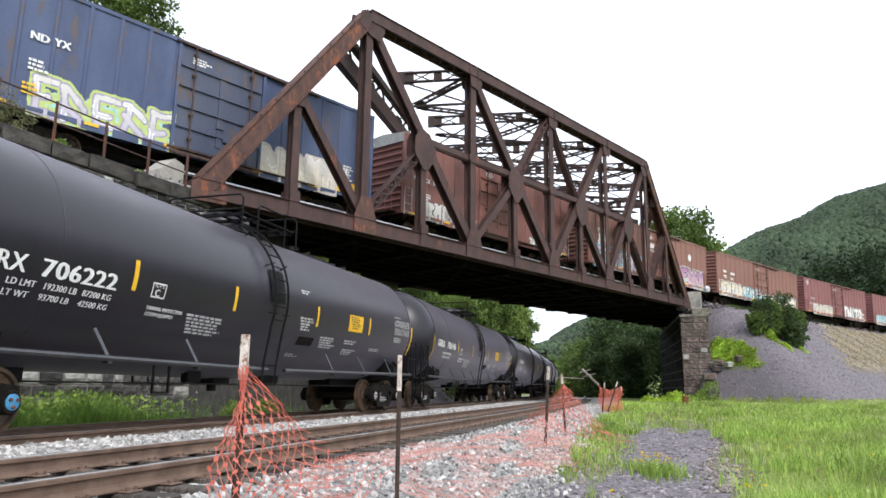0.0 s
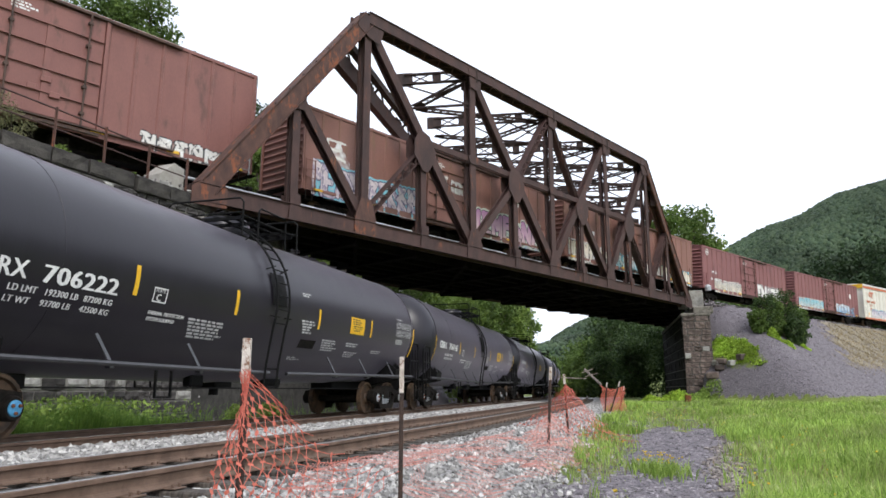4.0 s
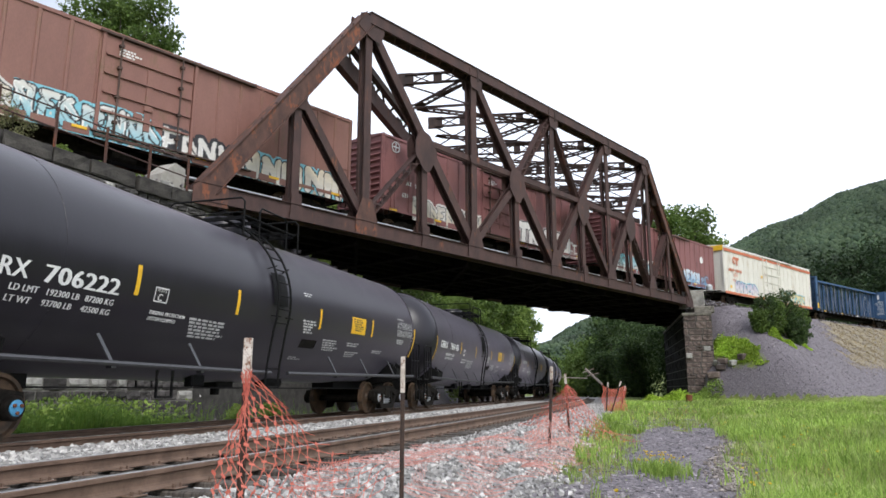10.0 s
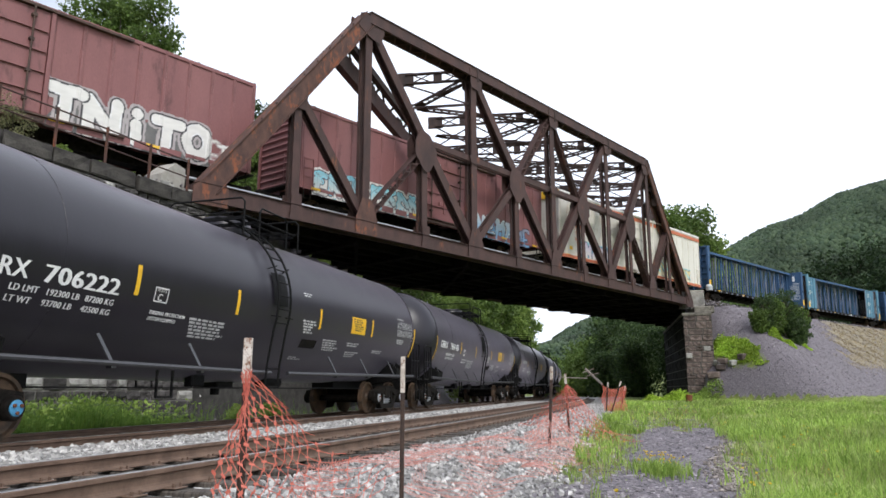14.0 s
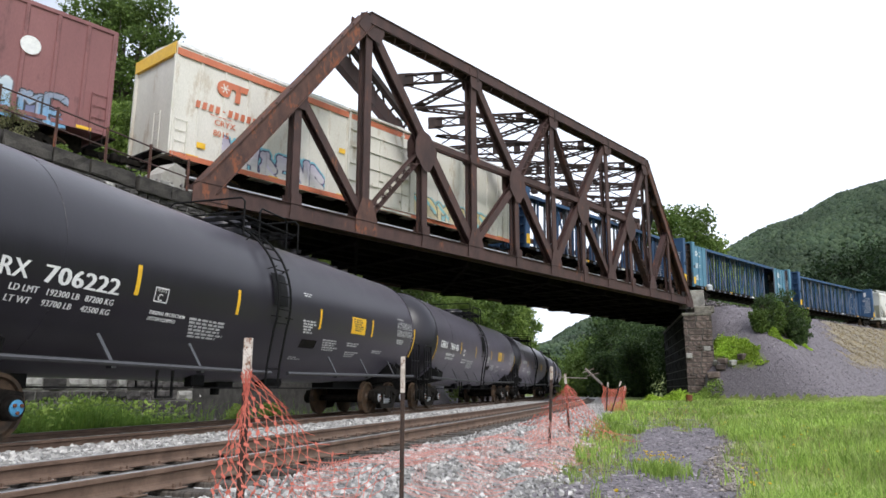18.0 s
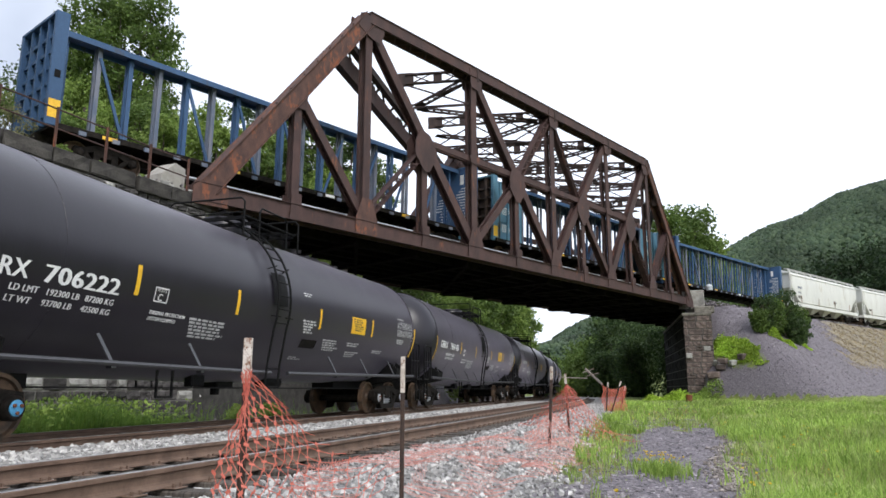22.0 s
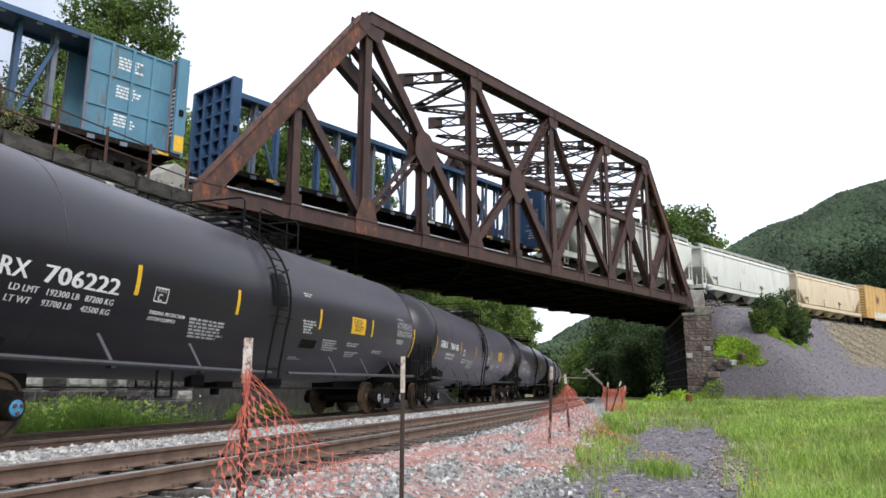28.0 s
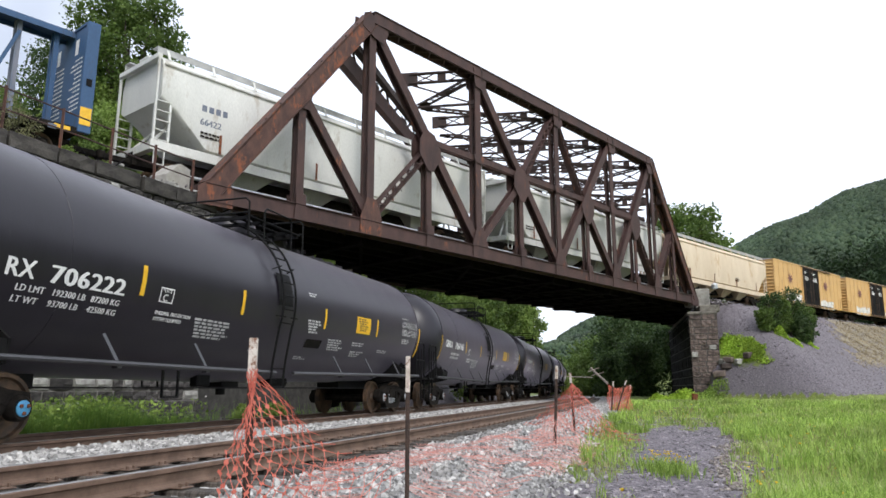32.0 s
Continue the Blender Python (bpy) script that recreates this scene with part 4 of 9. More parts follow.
def flat_bars(root, x, z, w, h, rows, y, material, seed, label="rows of small print"):
    g = Geo()
    rnd = random.Random(seed)
    for k in range(rows):
        xx, end = x, x + w * rnd.uniform(0.6, 1)
        while xx < end:
            ln = rnd.uniform(0.06, 0.2)
            g.box(xx, min(end, xx + ln), y - 0.004, y, z - (k + 0.6) * h, z - k * h)
            xx += ln + 0.035
    part("small_print", g, material, root, label)


# sprayed paint: a fine sheet that follows the side's relief, each corner in its own colour
M_SPRAY = bpy.data.materials.new("sprayed_paint")
M_SPRAY.use_nodes = True
_t = M_SPRAY.node_tree
_b = _t.nodes["Principled BSDF"]
_at = _t.nodes.new("ShaderNodeVertexColor")
_at.layer_name = "paint"
_nz = _t.nodes.new("ShaderNodeTexNoise")
_nz.inputs["Scale"].default_value, _nz.inputs["Detail"].default_value = 9, 6
_mr = _t.nodes.new("ShaderNodeMapRange")
_mr.inputs[3].default_value, _mr.inputs[4].default_value = 0.72, 1.12
_hv = _t.nodes.new("ShaderNodeHueSaturation")
_t.links.new(_nz.outputs[0], _mr.inputs[0])
_t.links.new(_mr.outputs[0], _hv.inputs["Value"])
_t.links.new(_at.outputs[0], _hv.inputs["Color"])
_t.links.new(_hv.outputs[0], _b.inputs["Base Color"])
_b.inputs["Roughness"].default_value = 0.6


def seg_dist(X, Z, a, b):
    ax, az, bx, bz = *a, *b
    dx, dz = bx - ax, bz - az
    t = np.clip(((X - ax) * dx + (Z - az) * dz) / (dx * dx + dz * dz + 1e-9), 0, 1)
    return np.hypot(X - ax - t * dx, Z - az - t * dz)


RING = [(0.5 + 0.46 * math.cos(q * math.pi / 6), 0.5 + 0.5 * math.sin(q * math.pi / 6)) for q in range(13)]
GLYPHS = {"T": (((0.0, 0.95), (1.0, 0.95)), ((0.5, 0.9), (0.42, 0.0))), "N": (((0.05, 0.0), (0.0, 0.95)), ((0.0, 0.95), (0.95, 0.05)), ((0.95, 0.05), (1.0, 1.0))),
          "I": (((0.5, 0.0), (0.5, 0.55)), ((0.5, 0.92), (0.52, 0.93))), "O": (RING,)}


def bowed(rnd, a, b, bow):
    """A stroke from a to b, bent sideways."""
    c = ((a[0] + b[0]) / 2 + (b[1] - a[1]) * bow * rnd.uniform(-1, 1), (a[1] + b[1]) / 2 + (b[0] - a[0]) * bow * rnd.uniform(-1, 1))
    return [((1 - t) ** 2 * a[0] + 2 * t * (1 - t) * c[0] + t * t * b[0], (1 - t) ** 2 * a[1] + 2 * t * (1 - t) * c[1] + t * t * b[1]) for t in (0, 0.2, 0.4, 0.6, 0.8, 1)]


def spray(root, x0, x1, z0, z1, seed, fill, line, back, glow=None, count=5, relief=None, y=None, thick=0.13, style=0, glyphs=""):
    """A sprayed piece: a ragged cloud of backing paint, then fat letters laid one over the other, each outlined."""
    y = -HALF_W if y is None else y
    rnd = random.Random(seed)
    st = 0.032
    nx, nz = int((x1 - x0) / st) + 1, int((z1 - z0) / st) + 1
    xs, zs = np.linspace(x0, x1, nx), np.linspace(z0, z1, nz)
    X, Z = np.meshgrid(xs, zs)
    h = z1 - z0
    noise = 0.5 * np.sin(X * 3.1 + seed) * np.sin(Z * 4.3 + 2 * seed) + 0.3 * np.sin(X * 7.7 + 3 * np.sin(Z * 5)) + 0.2 * np.sin(X * 17 + Z * 13)
    edge = np.minimum(np.clip((X - x0) / 0.6, 0, 1), np.clip((x1 - X) / 0.6, 0, 1))
    top = z0 + h * (0.20 + 0.48 * edge + 0.14 * noise * edge)
    on = Z < top
    col = np.zeros((nz, nx, 3))
    wob = np.clip(0.5 + 0.8 * noise, 0, 1)
    for k in range(3):
        col[..., k] = back[0][k] * wob + back[1][k] * (1 - wob)
    w = (x1 - x0) / count
    f = np.array(fill)
    mixz = np.clip((Z - z0) / h * 1.3 - 0.15, 0, 1)[..., None]
    order = list(range(count))
    rnd.shuffle(order)
    shapes = []
    for i in range(count):
        cx, lo, hi = x0 + (i + 0.5) * w, z0 + 0.14 * h, z0 + h * rnd.uniform(0.74, 0.86)
        lo += rnd.uniform(-0.05, 0.08) * h
        if glyphs:
            ww = w * (0.80 if glyphs[i] != "I" else 0.3)
            lines = [[(cx + (px - 0.5) * ww, lo + pz * (hi - lo)) for px, pz in g] for g in GLYPHS[glyphs[i]]]
        else:
            L0, R0 = cx - w * rnd.uniform(0.26, 0.40), cx + w * rnd.uniform(0.24, 0.40)
            kind = rnd.randrange(4)
            m = (lo + hi) / 2 + rnd.uniform(-0.1, 0.1) * h
            lines = [bowed(rnd, (L0, lo), (L0 + rnd.uniform(-0.1, 0.2) * w, hi), 0.10)]
            if kind == 0:
                lines += [bowed(rnd, (L0, hi), (R0, m), 0.35), bowed(rnd, (L0, m), (R0, lo), 0.12)]
            elif kind == 1:
                lines += [bowed(rnd, (L0, hi), (cx, m), 0.1), bowed(rnd, (cx, m), (R0, hi), 0.1), bowed(rnd, (R0, hi), (R0, lo), 0.12)]
            elif kind == 2:
                lines += [bowed(rnd, (L0, hi), (R0, hi), 0.2), bowed(rnd, (L0, m), (cx + 0.1 * w, m), 0.2), bowed(rnd, (L0, lo), (R0, lo), 0.2)]
            else:
                lines += [bowed(rnd, (L0, hi), (R0, lo), 0.15), bowed(rnd, (R0, lo), (R0, hi), 0.15)]
            if style:
                lines.append(bowed(rnd, (cx + rnd.uniform(-0.3, 0.3) * w, hi), (cx + rnd.uniform(-0.9, 0.9) * w, hi + rnd.uniform(-0.4, 0.12) * h), 0.3))
        d = np.full((nz, nx), 9.0)
        for pts in lines:
            for a, b in zip(pts, pts[1:]):
                d = np.minimum(d, seg_dist(X, Z, a, b))
        shapes.append(d + 0.012 * np.sin(X * 9 + i) * np.sin(Z * 8))
    if glow:
        for d in shapes:
            m = d < thick + 0.16 + 0.03 * noise
            on |= m
            col[m] = glow
    for i in order:
        d = shapes[i]
        m = d < thick + 0.055
        on |= m
        col[m] = line
        m = d < thick
        fc = f[0] * mixz + f[1] * (1 - mixz)
        if len(fill) > 2:
            fc = np.where((np.sin(X * 5 + Z * 7 + 2 * i) > 0.72)[..., None], f[2], fc)
        col[m] = fc[m]
        if style:
            k = m & (np.abs(np.sin(X * 5.5 + 3 * np.sin(Z * 2.6 + seed + i))) < 0.10)
            col[k] = line
        k = m & (d > thick - 0.045) & (np.sin(X * 3 + Z * 4 + i) > 0.55)
        col[k] = np.clip(np.array(fill[0]) * 1.25, 0, 0.85)
    yy = np.full((nz, nx), y - 0.004) if relief is None else y - 0.004 - relief(X)
    verts = np.stack([X, yy, Z], -1).reshape(-1, 3)
    q = on[:-1, :-1] & on[:-1, 1:] & on[1:, :-1] & on[1:, 1:]
    ids = np.arange(nx * nz).reshape(nz, nx)
    F = np.stack([ids[:-1, :-1], ids[:-1, 1:], ids[1:, 1:], ids[1:, :-1]], -1)[q]
    if not len(F):
        return
    used, inv = np.unique(F, return_inverse=True)
    me = bpy.data.meshes.new("graffiti")
    me.from_pydata(verts[used].tolist(), [], inv.reshape(-1, 4).tolist())
    ca = me.color_attributes.new("paint", "FLOAT_COLOR", "POINT")
    c4 = np.ones((len(used), 4))
    c4[:, :3] = col.reshape(-1, 3)[used]
    ca.data.foreach_set("color", c4.ravel())
    me.materials.append(M_SPRAY)
    part("graffiti", me, M_SPRAY, root, "sprayed graffiti lettering")


def painted(name, a, b, dirt):
    return surf(name, a, b, 1.1, 0.58, 0, 0.06, 30, 0.20, (0.9, 1, 0.30), dirt, 0.56, 1.3, rvar=0.12)


M_OXIDE = painted("oxide_red", (0.200, 0.082, 0.070), (0.250, 0.108, 0.092), (0.14, 0.068, 0.055))
M_MAROON = painted("maroon", (0.205, 0.080, 0.080), (0.255, 0.107, 0.106), (0.13, 0.052, 0.050))
M_BROWNRED = painted("faded_brown_red", (0.205, 0.094, 0.074), (0.262, 0.126, 0.100), (0.20, 0.11, 0.07))
M_NAVY = painted("navy_blue", (0.042, 0.062, 0.130), (0.082, 0.108, 0.205), (0.105, 0.082, 0.078))
M_NAVY_DOOR = painted("navy_door", (0.045, 0.058, 0.100), (0.080, 0.092, 0.140), (0.115, 0.080, 0.062))
M_CREAM = painted("cream_white", (0.62, 0.595, 0.53), (0.72, 0.695, 0.63), (0.52, 0.45, 0.36))
M_ORANGE = painted("orange_red", (0.50, 0.14, 0.07), (0.58, 0.18, 0.09), (0.36, 0.10, 0.06))
M_MID_BLUE = painted("mid_blue", (0.026, 0.072, 0.160), (0.042, 0.102, 0.215), (0.05, 0.065, 0.09))
M_LIGHT_BLUE = painted("light_blue", (0.070, 0.185, 0.275), (0.115, 0.265, 0.360), (0.13, 0.13, 0.12))
M_HOPPER = painted("hopper_white", (0.60, 0.60, 0.57), (0.70, 0.70, 0.66), (0.50, 0.47, 0.41))
M_TAN = painted("hopper_tan", (0.60, 0.48, 0.34), (0.70, 0.585, 0.44), (0.52, 0.36, 0.20))
M_GOLD = painted("boxcar_yellow", (0.55, 0.33, 0.12), (0.63, 0.40, 0.16), (0.42, 0.25, 0.11))
M_DOORBAR = surf("rusty_door_bar", (0.045, 0.028, 0.023), (0.105, 0.062, 0.048), 5, 0.8, 0, 0.2)
M_ROOF = surf("galvanised_roof", (0.36, 0.36, 0.35), (0.50, 0.50, 0.48), 3, 0.55, 0.3, 0.05)
M_BLUEGREY = surf("worn_post", (0.10, 0.13, 0.19), (0.19, 0.20, 0.24), 3, 0.6, 0, 0.1, stretch=(1, 1, 0.3))


def boxcar(name, left, right, top, paint, label, posts, door=1.65, sill=1.10, end_top=None, roof=None, door_paint=None, ladder=None, rail_paint=None, double=False, smooth_end=False, bars=None):
    bars = bars or M_DOORBAR
    root, L = wagon(name, left, right, label, "boxcar")
    W = HALF_W
    roof = roof or paint
    body = Geo().box(-L + 0.06, L - 0.06, -W + 0.01, W - 0.01, sill + 0.12, top - 0.06)
    part("body", body, paint, root)
    # roof with a low ridge and cross ribs
    g = Geo()
    sec = [(-W - 0.03, top - 0.07), (-W - 0.03, top - 0.02), (0, top + 0.13), (W + 0.03, top - 0.02), (W + 0.03, top - 0.07)]
    g.add([(x, y, z) for x in (-L, L) for y, z in sec], [(0, 5, 6, 1), (1, 6, 7, 2), (2, 7, 8, 3), (3, 8, 9, 4), (4, 9, 5, 0), (0, 1, 2, 3, 4), (9, 8, 7, 6, 5)])
    part("roof", g, roof, root)
    rib = Geo()
    rib.add([(x, y, z + 0.03) for x in (-0.03, 0.03) for y, z in sec[1:4]] + [(x, y, z) for x in (-0.05, 0.05) for y, z in sec[1:4]], [(0, 1, 4, 3), (1, 2, 5, 4), (6, 7, 1, 0), (7, 8, 2, 1), (3, 4, 10, 9), (4, 5, 11, 10)])
    rm = rib.mesh("roof_rib", roof)
    n = int(L / 0.62)
    for k in range(-n, n + 1, 2):
        part("roof_rib", rm, roof, root).matrix_basis = pose(k * 0.62, 0, 0)
    # side posts, side plate and sill
    spans = []
    for a, b in ((-L, -door - 0.12), (door + 0.12, L)):
        for k in range(posts + 1):
            spans.append(a + (b - a) * k / posts)
    for sd in (-1, 1):
        g = Geo()
        y0 = (W - 0.012) * sd
        pm = Geo().add([(-0.075, y0, sill + 0.1), (-0.045, y0 + 0.045 * sd, sill + 0.1), (0.045, y0 + 0.045 * sd, sill + 0.1), (0.075, y0, sill + 0.1), (-0.075, y0, top - 0.08), (-0.045, y0 + 0.045 * sd, top - 0.08), (0.045, y0 + 0.045 * sd, top - 0.08), (0.075, y0, top - 0.08)], [(0, 1, 5, 4), (1, 2, 6, 5), (2, 3, 7, 6), (0, 3, 2, 1), (4, 5, 6, 7)]).mesh("side_post", paint)
        for x in spans:
            x = max(-L + 0.08, min(L - 0.08, x))
            part("side_post", pm, paint, root).matrix_basis = pose(x, 0, 0)
        part("side_plate", Geo().cbox(-L, L, *sorted((y0, y0 + 0.05 * sd)), top - 0.16, top - 0.03, 0.01), rail_paint or paint, root)
        g = Geo()
        s2 = sill - 0.14
        g.plate([(-L, sill + 0.13), (-L, sill), (-L + 2.6, sill), (-L + 3.4, s2), (L - 3.4, s2), (L - 2.6, sill), (L, sill), (L, sill + 0.13)], *sorted((y0, y0 + 0.035 * sd)))
        part("side_sill", g, paint, root)
    # corrugated ends
    for sd in (-1, 1):
        xe = (L - 0.06) * sd
        rib_h = (top - 0.25 - sill - 0.2) / 11
        rmesh = Geo().add([(xe, -W + 0.12, 0), (xe, W - 0.12, 0), (xe + 0.09 * sd, W - 0.2, rib_h * 0.30), (xe + 0.09 * sd, -W + 0.2, rib_h * 0.30), (xe, W - 0.12, rib_h * 0.62), (xe, -W + 0.12, rib_h * 0.62)], [(0, 1, 2, 3), (3, 2, 4, 5), (0, 3, 5), (1, 4, 2)]).mesh("end_rib", paint)
        for k in range(0 if smooth_end else 11):
            part("end_rib", rmesh, paint, root).matrix_basis = pose(0, 0, sill + 0.25 + k * rib_h)
        g = Geo()
        for y in (-W, W - 0.1):
            g.box(*sorted((xe - 0.02 * sd, xe + 0.10 * sd)), y, y + 0.1, sill, top - 0.03)
        g.box(*sorted((xe - 0.02 * sd, xe + 0.08 * sd)), -W, W, sill, sill + 0.2)
        part("end_frame", g, paint, root)
        if end_top:
            part("end_panel", Geo().box(*sorted((xe, xe + 0.115 * sd)), -W, W - 0.02, top - 0.5, top - 0.03), end_top, root, "pale band across the end's top")
        for y in (-W - 0.03, W + 0.03):
            g = Geo()
            xl = (L - 0.12) * sd
            for xx in (xl, xl - 0.5 * sd):
                g.beam((xx, y, sill - 0.05), (xx, y, sill + 1.35), 0.025, 0.06, (0, 1, 0))
            for k in range(4):
                g.tube([(xl, y, sill + 0.12 + 0.4 * k), (xl - 0.5 * sd, y, sill + 0.12 + 0.4 * k)], 0.014, 5)
            part("side_ladder", g, ladder or paint, root)
            g = Geo()
            for xx in (xl - 0.05 * sd, xl - 0.42 * sd):
                g.beam((xx, y * 0.98, sill - 0.42), (xx, y * 0.98, sill + 0.05), 0.02, 0.05, (0, 1, 0))
            g.beam((xl - 0.05 * sd, y * 0.98, sill - 0.42), (xl - 0.42 * sd, y * 0.98, sill - 0.42), 0.05, 0.02)
            part("corner_step", g, M_GRIME, root)
        g = Geo()
        for yy in (-0.9, -0.45):
            g.tube([(xe + 0.16 * sd, yy, sill + 0.2), (xe + 0.16 * sd, yy, sill + 1.7)], 0.02, 5)
        for k in range(5):
            g.tube([(xe + 0.16 * sd, -0.9, sill + 0.3 + 0.33 * k), (xe + 0.16 * sd, -0.45, sill + 0.3 + 0.33 * k)], 0.014, 5)
        part("end_ladder", g, paint, root)
        part("crossover_platform", Geo().box(*sorted((xe + 0.02 * sd, xe + 0.5 * sd)), -1.2, 1.2, sill + 0.05, sill + 0.1), M_GRIME, root)
    # plug doors with frames, bars and handles
    dp = door_paint or paint
    for sd in (-1, 1):
        y0 = W * sd
        leafs = ((-door, 0), (0, door)) if double else ((-door, door),)
        for a, b in leafs:
            d = part("door", Geo().cbox(a + 0.02, b - 0.02, *sorted((y0 - 0.02 * sd, y0 + 0.05 * sd)), sill + 0.14, top - 0.22, 0.015), dp, root)
            y1 = y0 + 0.05 * sd
            g = Geo()
            for k in range(1, 5):
                z = sill + 0.14 + (top - 0.36 - sill) * k / 5
                g.box(a + 0.06, b - 0.06, *sorted((y1, y1 + 0.075 * sd)), z - 0.035, z + 0.03)
            part("door_rib", g, dp, d)
            for x in (a + (b - a) * 0.16, a + (b - a) * 0.84):
                part("lock_rod", Geo().tube([(x, y1 + 0.11 * sd, sill + 0.05), (x, y1 + 0.11 * sd, top - 0.14)], 0.032, 6), bars, d)
                for z in (sill + 0.5, sill + 1.4, top - 1.3, top - 0.5):
                    part("rod_guide", Geo().box(x - 0.07, x + 0.07, *sorted((y1, y1 + 0.15 * sd)), z - 0.045, z + 0.045), bars, d)
            part("door_post", Geo().box((a + b) / 2 - 0.11, (a + b) / 2 + 0.11, *sorted((y1, y1 + 0.035 * sd)), sill + 0.5, top - 1.0), dp, d)
            for x, z in ((0.0, 1.3), (-0.35, 0.95), (0.3, 0.85)):
                c = (a + b) / 2 + x * (b - a) / 3.3
                part("lock_box", Geo().cbox(c - 0.16, c + 0.16, *sorted((y1 + 0.03 * sd, y1 + 0.09 * sd)), sill + z - 0.1, sill + z + 0.1, 0.02), dp, d)
            if sd < 0:
                flat_bars(d, a + 0.5, top - 0.55, 0.8, 0.1, 3, y1 - 0.003, M_WHITE, 4)
        for x in (-door - 0.05, door + 0.05):
            part("door_frame", Geo().box(x - 0.055, x + 0.055, *sorted((y0, y0 + 0.11 * sd)), sill + 0.1, top - 0.1), paint, root)
        part("door_rail", Geo().box(-door - 0.2, door * 2.6, *sorted((y0, y0 + 0.17 * sd)), top - 0.20, top - 0.12), bars, root)
        part("door_rail", Geo().box(-door - 0.2, door * 2.6, *sorted((y0, y0 + 0.15 * sd)), sill + 0.05, sill + 0.10), bars, root)
        part("door_sill", Geo().box(-door - 0.1, door + 0.1, *sorted((y0, y0 + 0.10 * sd)), sill - 0.10, sill + 0.0), bars, root)
    # underframe
    frame_ob = part("underframe", Geo().box(-L + 0.3, L - 0.3, -0.3, 0.3, 0.72, sill + 0.12), M_GRIME, root)
    bearer = Geo().box(-0.06, 0.06, -W + 0.08, W - 0.08, sill - 0.12, sill + 0.12).mesh("cross_bearer", M_GRIME)
    for k in range(-5, 6):
        part("cross_bearer", bearer, M_GRIME, frame_ob).matrix_basis = pose(k * L / 6, 0, 0)
    g = Geo().lathe([(0, 0.2), (0.9, 0.2)], 12, pose(-0.8, -0.8, 0.75)).cbox(0.6, 1.2, -0.9, -0.5, 0.55, 0.95, 0.03).tube([(-4.5, -0.5, 0.7), (4.5, -0.5, 0.7)], 0.025, 5)
    part("brake_gear", g, M_GRIME, root)
    # reflectors
    for x in [L * (k / 3.5) for k in (-3.2, -2, -0.8, 0.8, 2, 3.2)]:
        part("reflector_strip", Geo().box(x - 0.24, x + 0.24, -W - 0.052, -W - 0.03, sill + 0.02, sill + 0.12), M_YELLOW, root, "yellow reflector strip")

    def relief(X):
        r = np.zeros_like(X)
        for x in spans:
            r = np.maximum(r, 0.037 * (np.abs(X - x) < 0.07))
        r = np.maximum(r, 0.052 * (np.abs(X) < door))
        return r
    return root, L, relief


WHT, BLK = (0.72, 0.70, 0.66), (0.03, 0.03, 0.035)
CYAN, TEAL, PINK, PURP = (0.22, 0.55, 0.66), (0.10, 0.38, 0.42), (0.62, 0.47, 0.47), (0.30, 0.26, 0.42)
CRM, LIME, YEL, LILAC, SKYB = (0.68, 0.60, 0.46), (0.52, 0.62, 0.20), (0.72, 0.55, 0.16), (0.50, 0.46, 0.58), (0.16, 0.38, 0.62)

car, L, rel = boxcar("boxcar", 5.4, 20.32, 5.33, M_NAVY, "weathered navy blue boxcar covered with bright graffiti", 6, 1.8, door_paint=M_NAVY_DOOR)
spray(car, -6.6, -1.75, 0.95, 2.5, 3, (WHT, LILAC), (0.33, 0.30, 0.44), ((0.34, 0.62, 0.66), (0.40, 0.66, 0.62)), LIME, 5, rel, thick=0.085)
spray(car, 1.9, 6.0, 0.95, 2.5, 9, ((0.74, 0.70, 0.66), CRM), (0.58, 0.52, 0.46), ((0.66, 0.62, 0.58), (0.62, 0.56, 0.50)), (0.62, 0.57, 0.52), 5, rel, thick=0.17)
flat_word(car, "ND", -6.75, 3.38, 0.37, -HALF_W - 0.042, M_WHITE, 1.0, 0.02)
flat_word(car, "YX", -6.03, 3.40, 0.37, -HALF_W - 0.042, M_WHITE, 1.0, 0.02)
flat_bars(car, -6.7, 2.75, 0.7, 0.14, 3, -HALF_W - 0.042, M_WHITE, 31)
flat_bars(car, -6.8, 1.95, 0.6, 0.14, 3, -HALF_W - 0.042, M_YELLOW, 32)
flat_bars(car, 5.1, 2.6, 0.4, 0.12, 7, -HALF_W - 0.042, M_WHITE, 33)
flat_bars(car, 6.3, 2.5, 0.6, 0.12, 6, -HALF_W - 0.042, M_WHITE, 34)
part("data_panel", Geo().box(6.05, 6.55, -HALF_W - 0.05, -HALF_W - 0.03, 1.75, 2.3), M_WHITE, car, "white data panel")
flat_bars(car, 6.1, 2.25, 0.4, 0.1, 5, -HALF_W - 0.052, M_BLACK, 35)
part("yellow_panel", Geo().box(6.0, 6.5, -HALF_W - 0.05, -HALF_W - 0.03, 1.25, 1.6), M_YELLOW, car, "yellow panel")
part("yellow_panel", Geo().box(6.85, 7.15, -HALF_W - 0.05, -HALF_W - 0.03, 1.3, 1.75), M_YELLOW, car, "yellow panel")


car, L, rel = boxcar("boxcar", 22.35, 36.64, 5.23, M_OXIDE, "oxide red boxcar with white bubble graffiti and a pale end band", 6, 1.7, end_top=M_ROOF, roof=M_ROOF, ladder=M_PIPE)
spray(car, -6.8, -4.1, 1.0, 2.05, 12, (WHT, (0.6, 0.58, 0.56)), BLK, (WHT, (0.62, 0.6, 0.58)), None, 4, rel, thick=0.17)
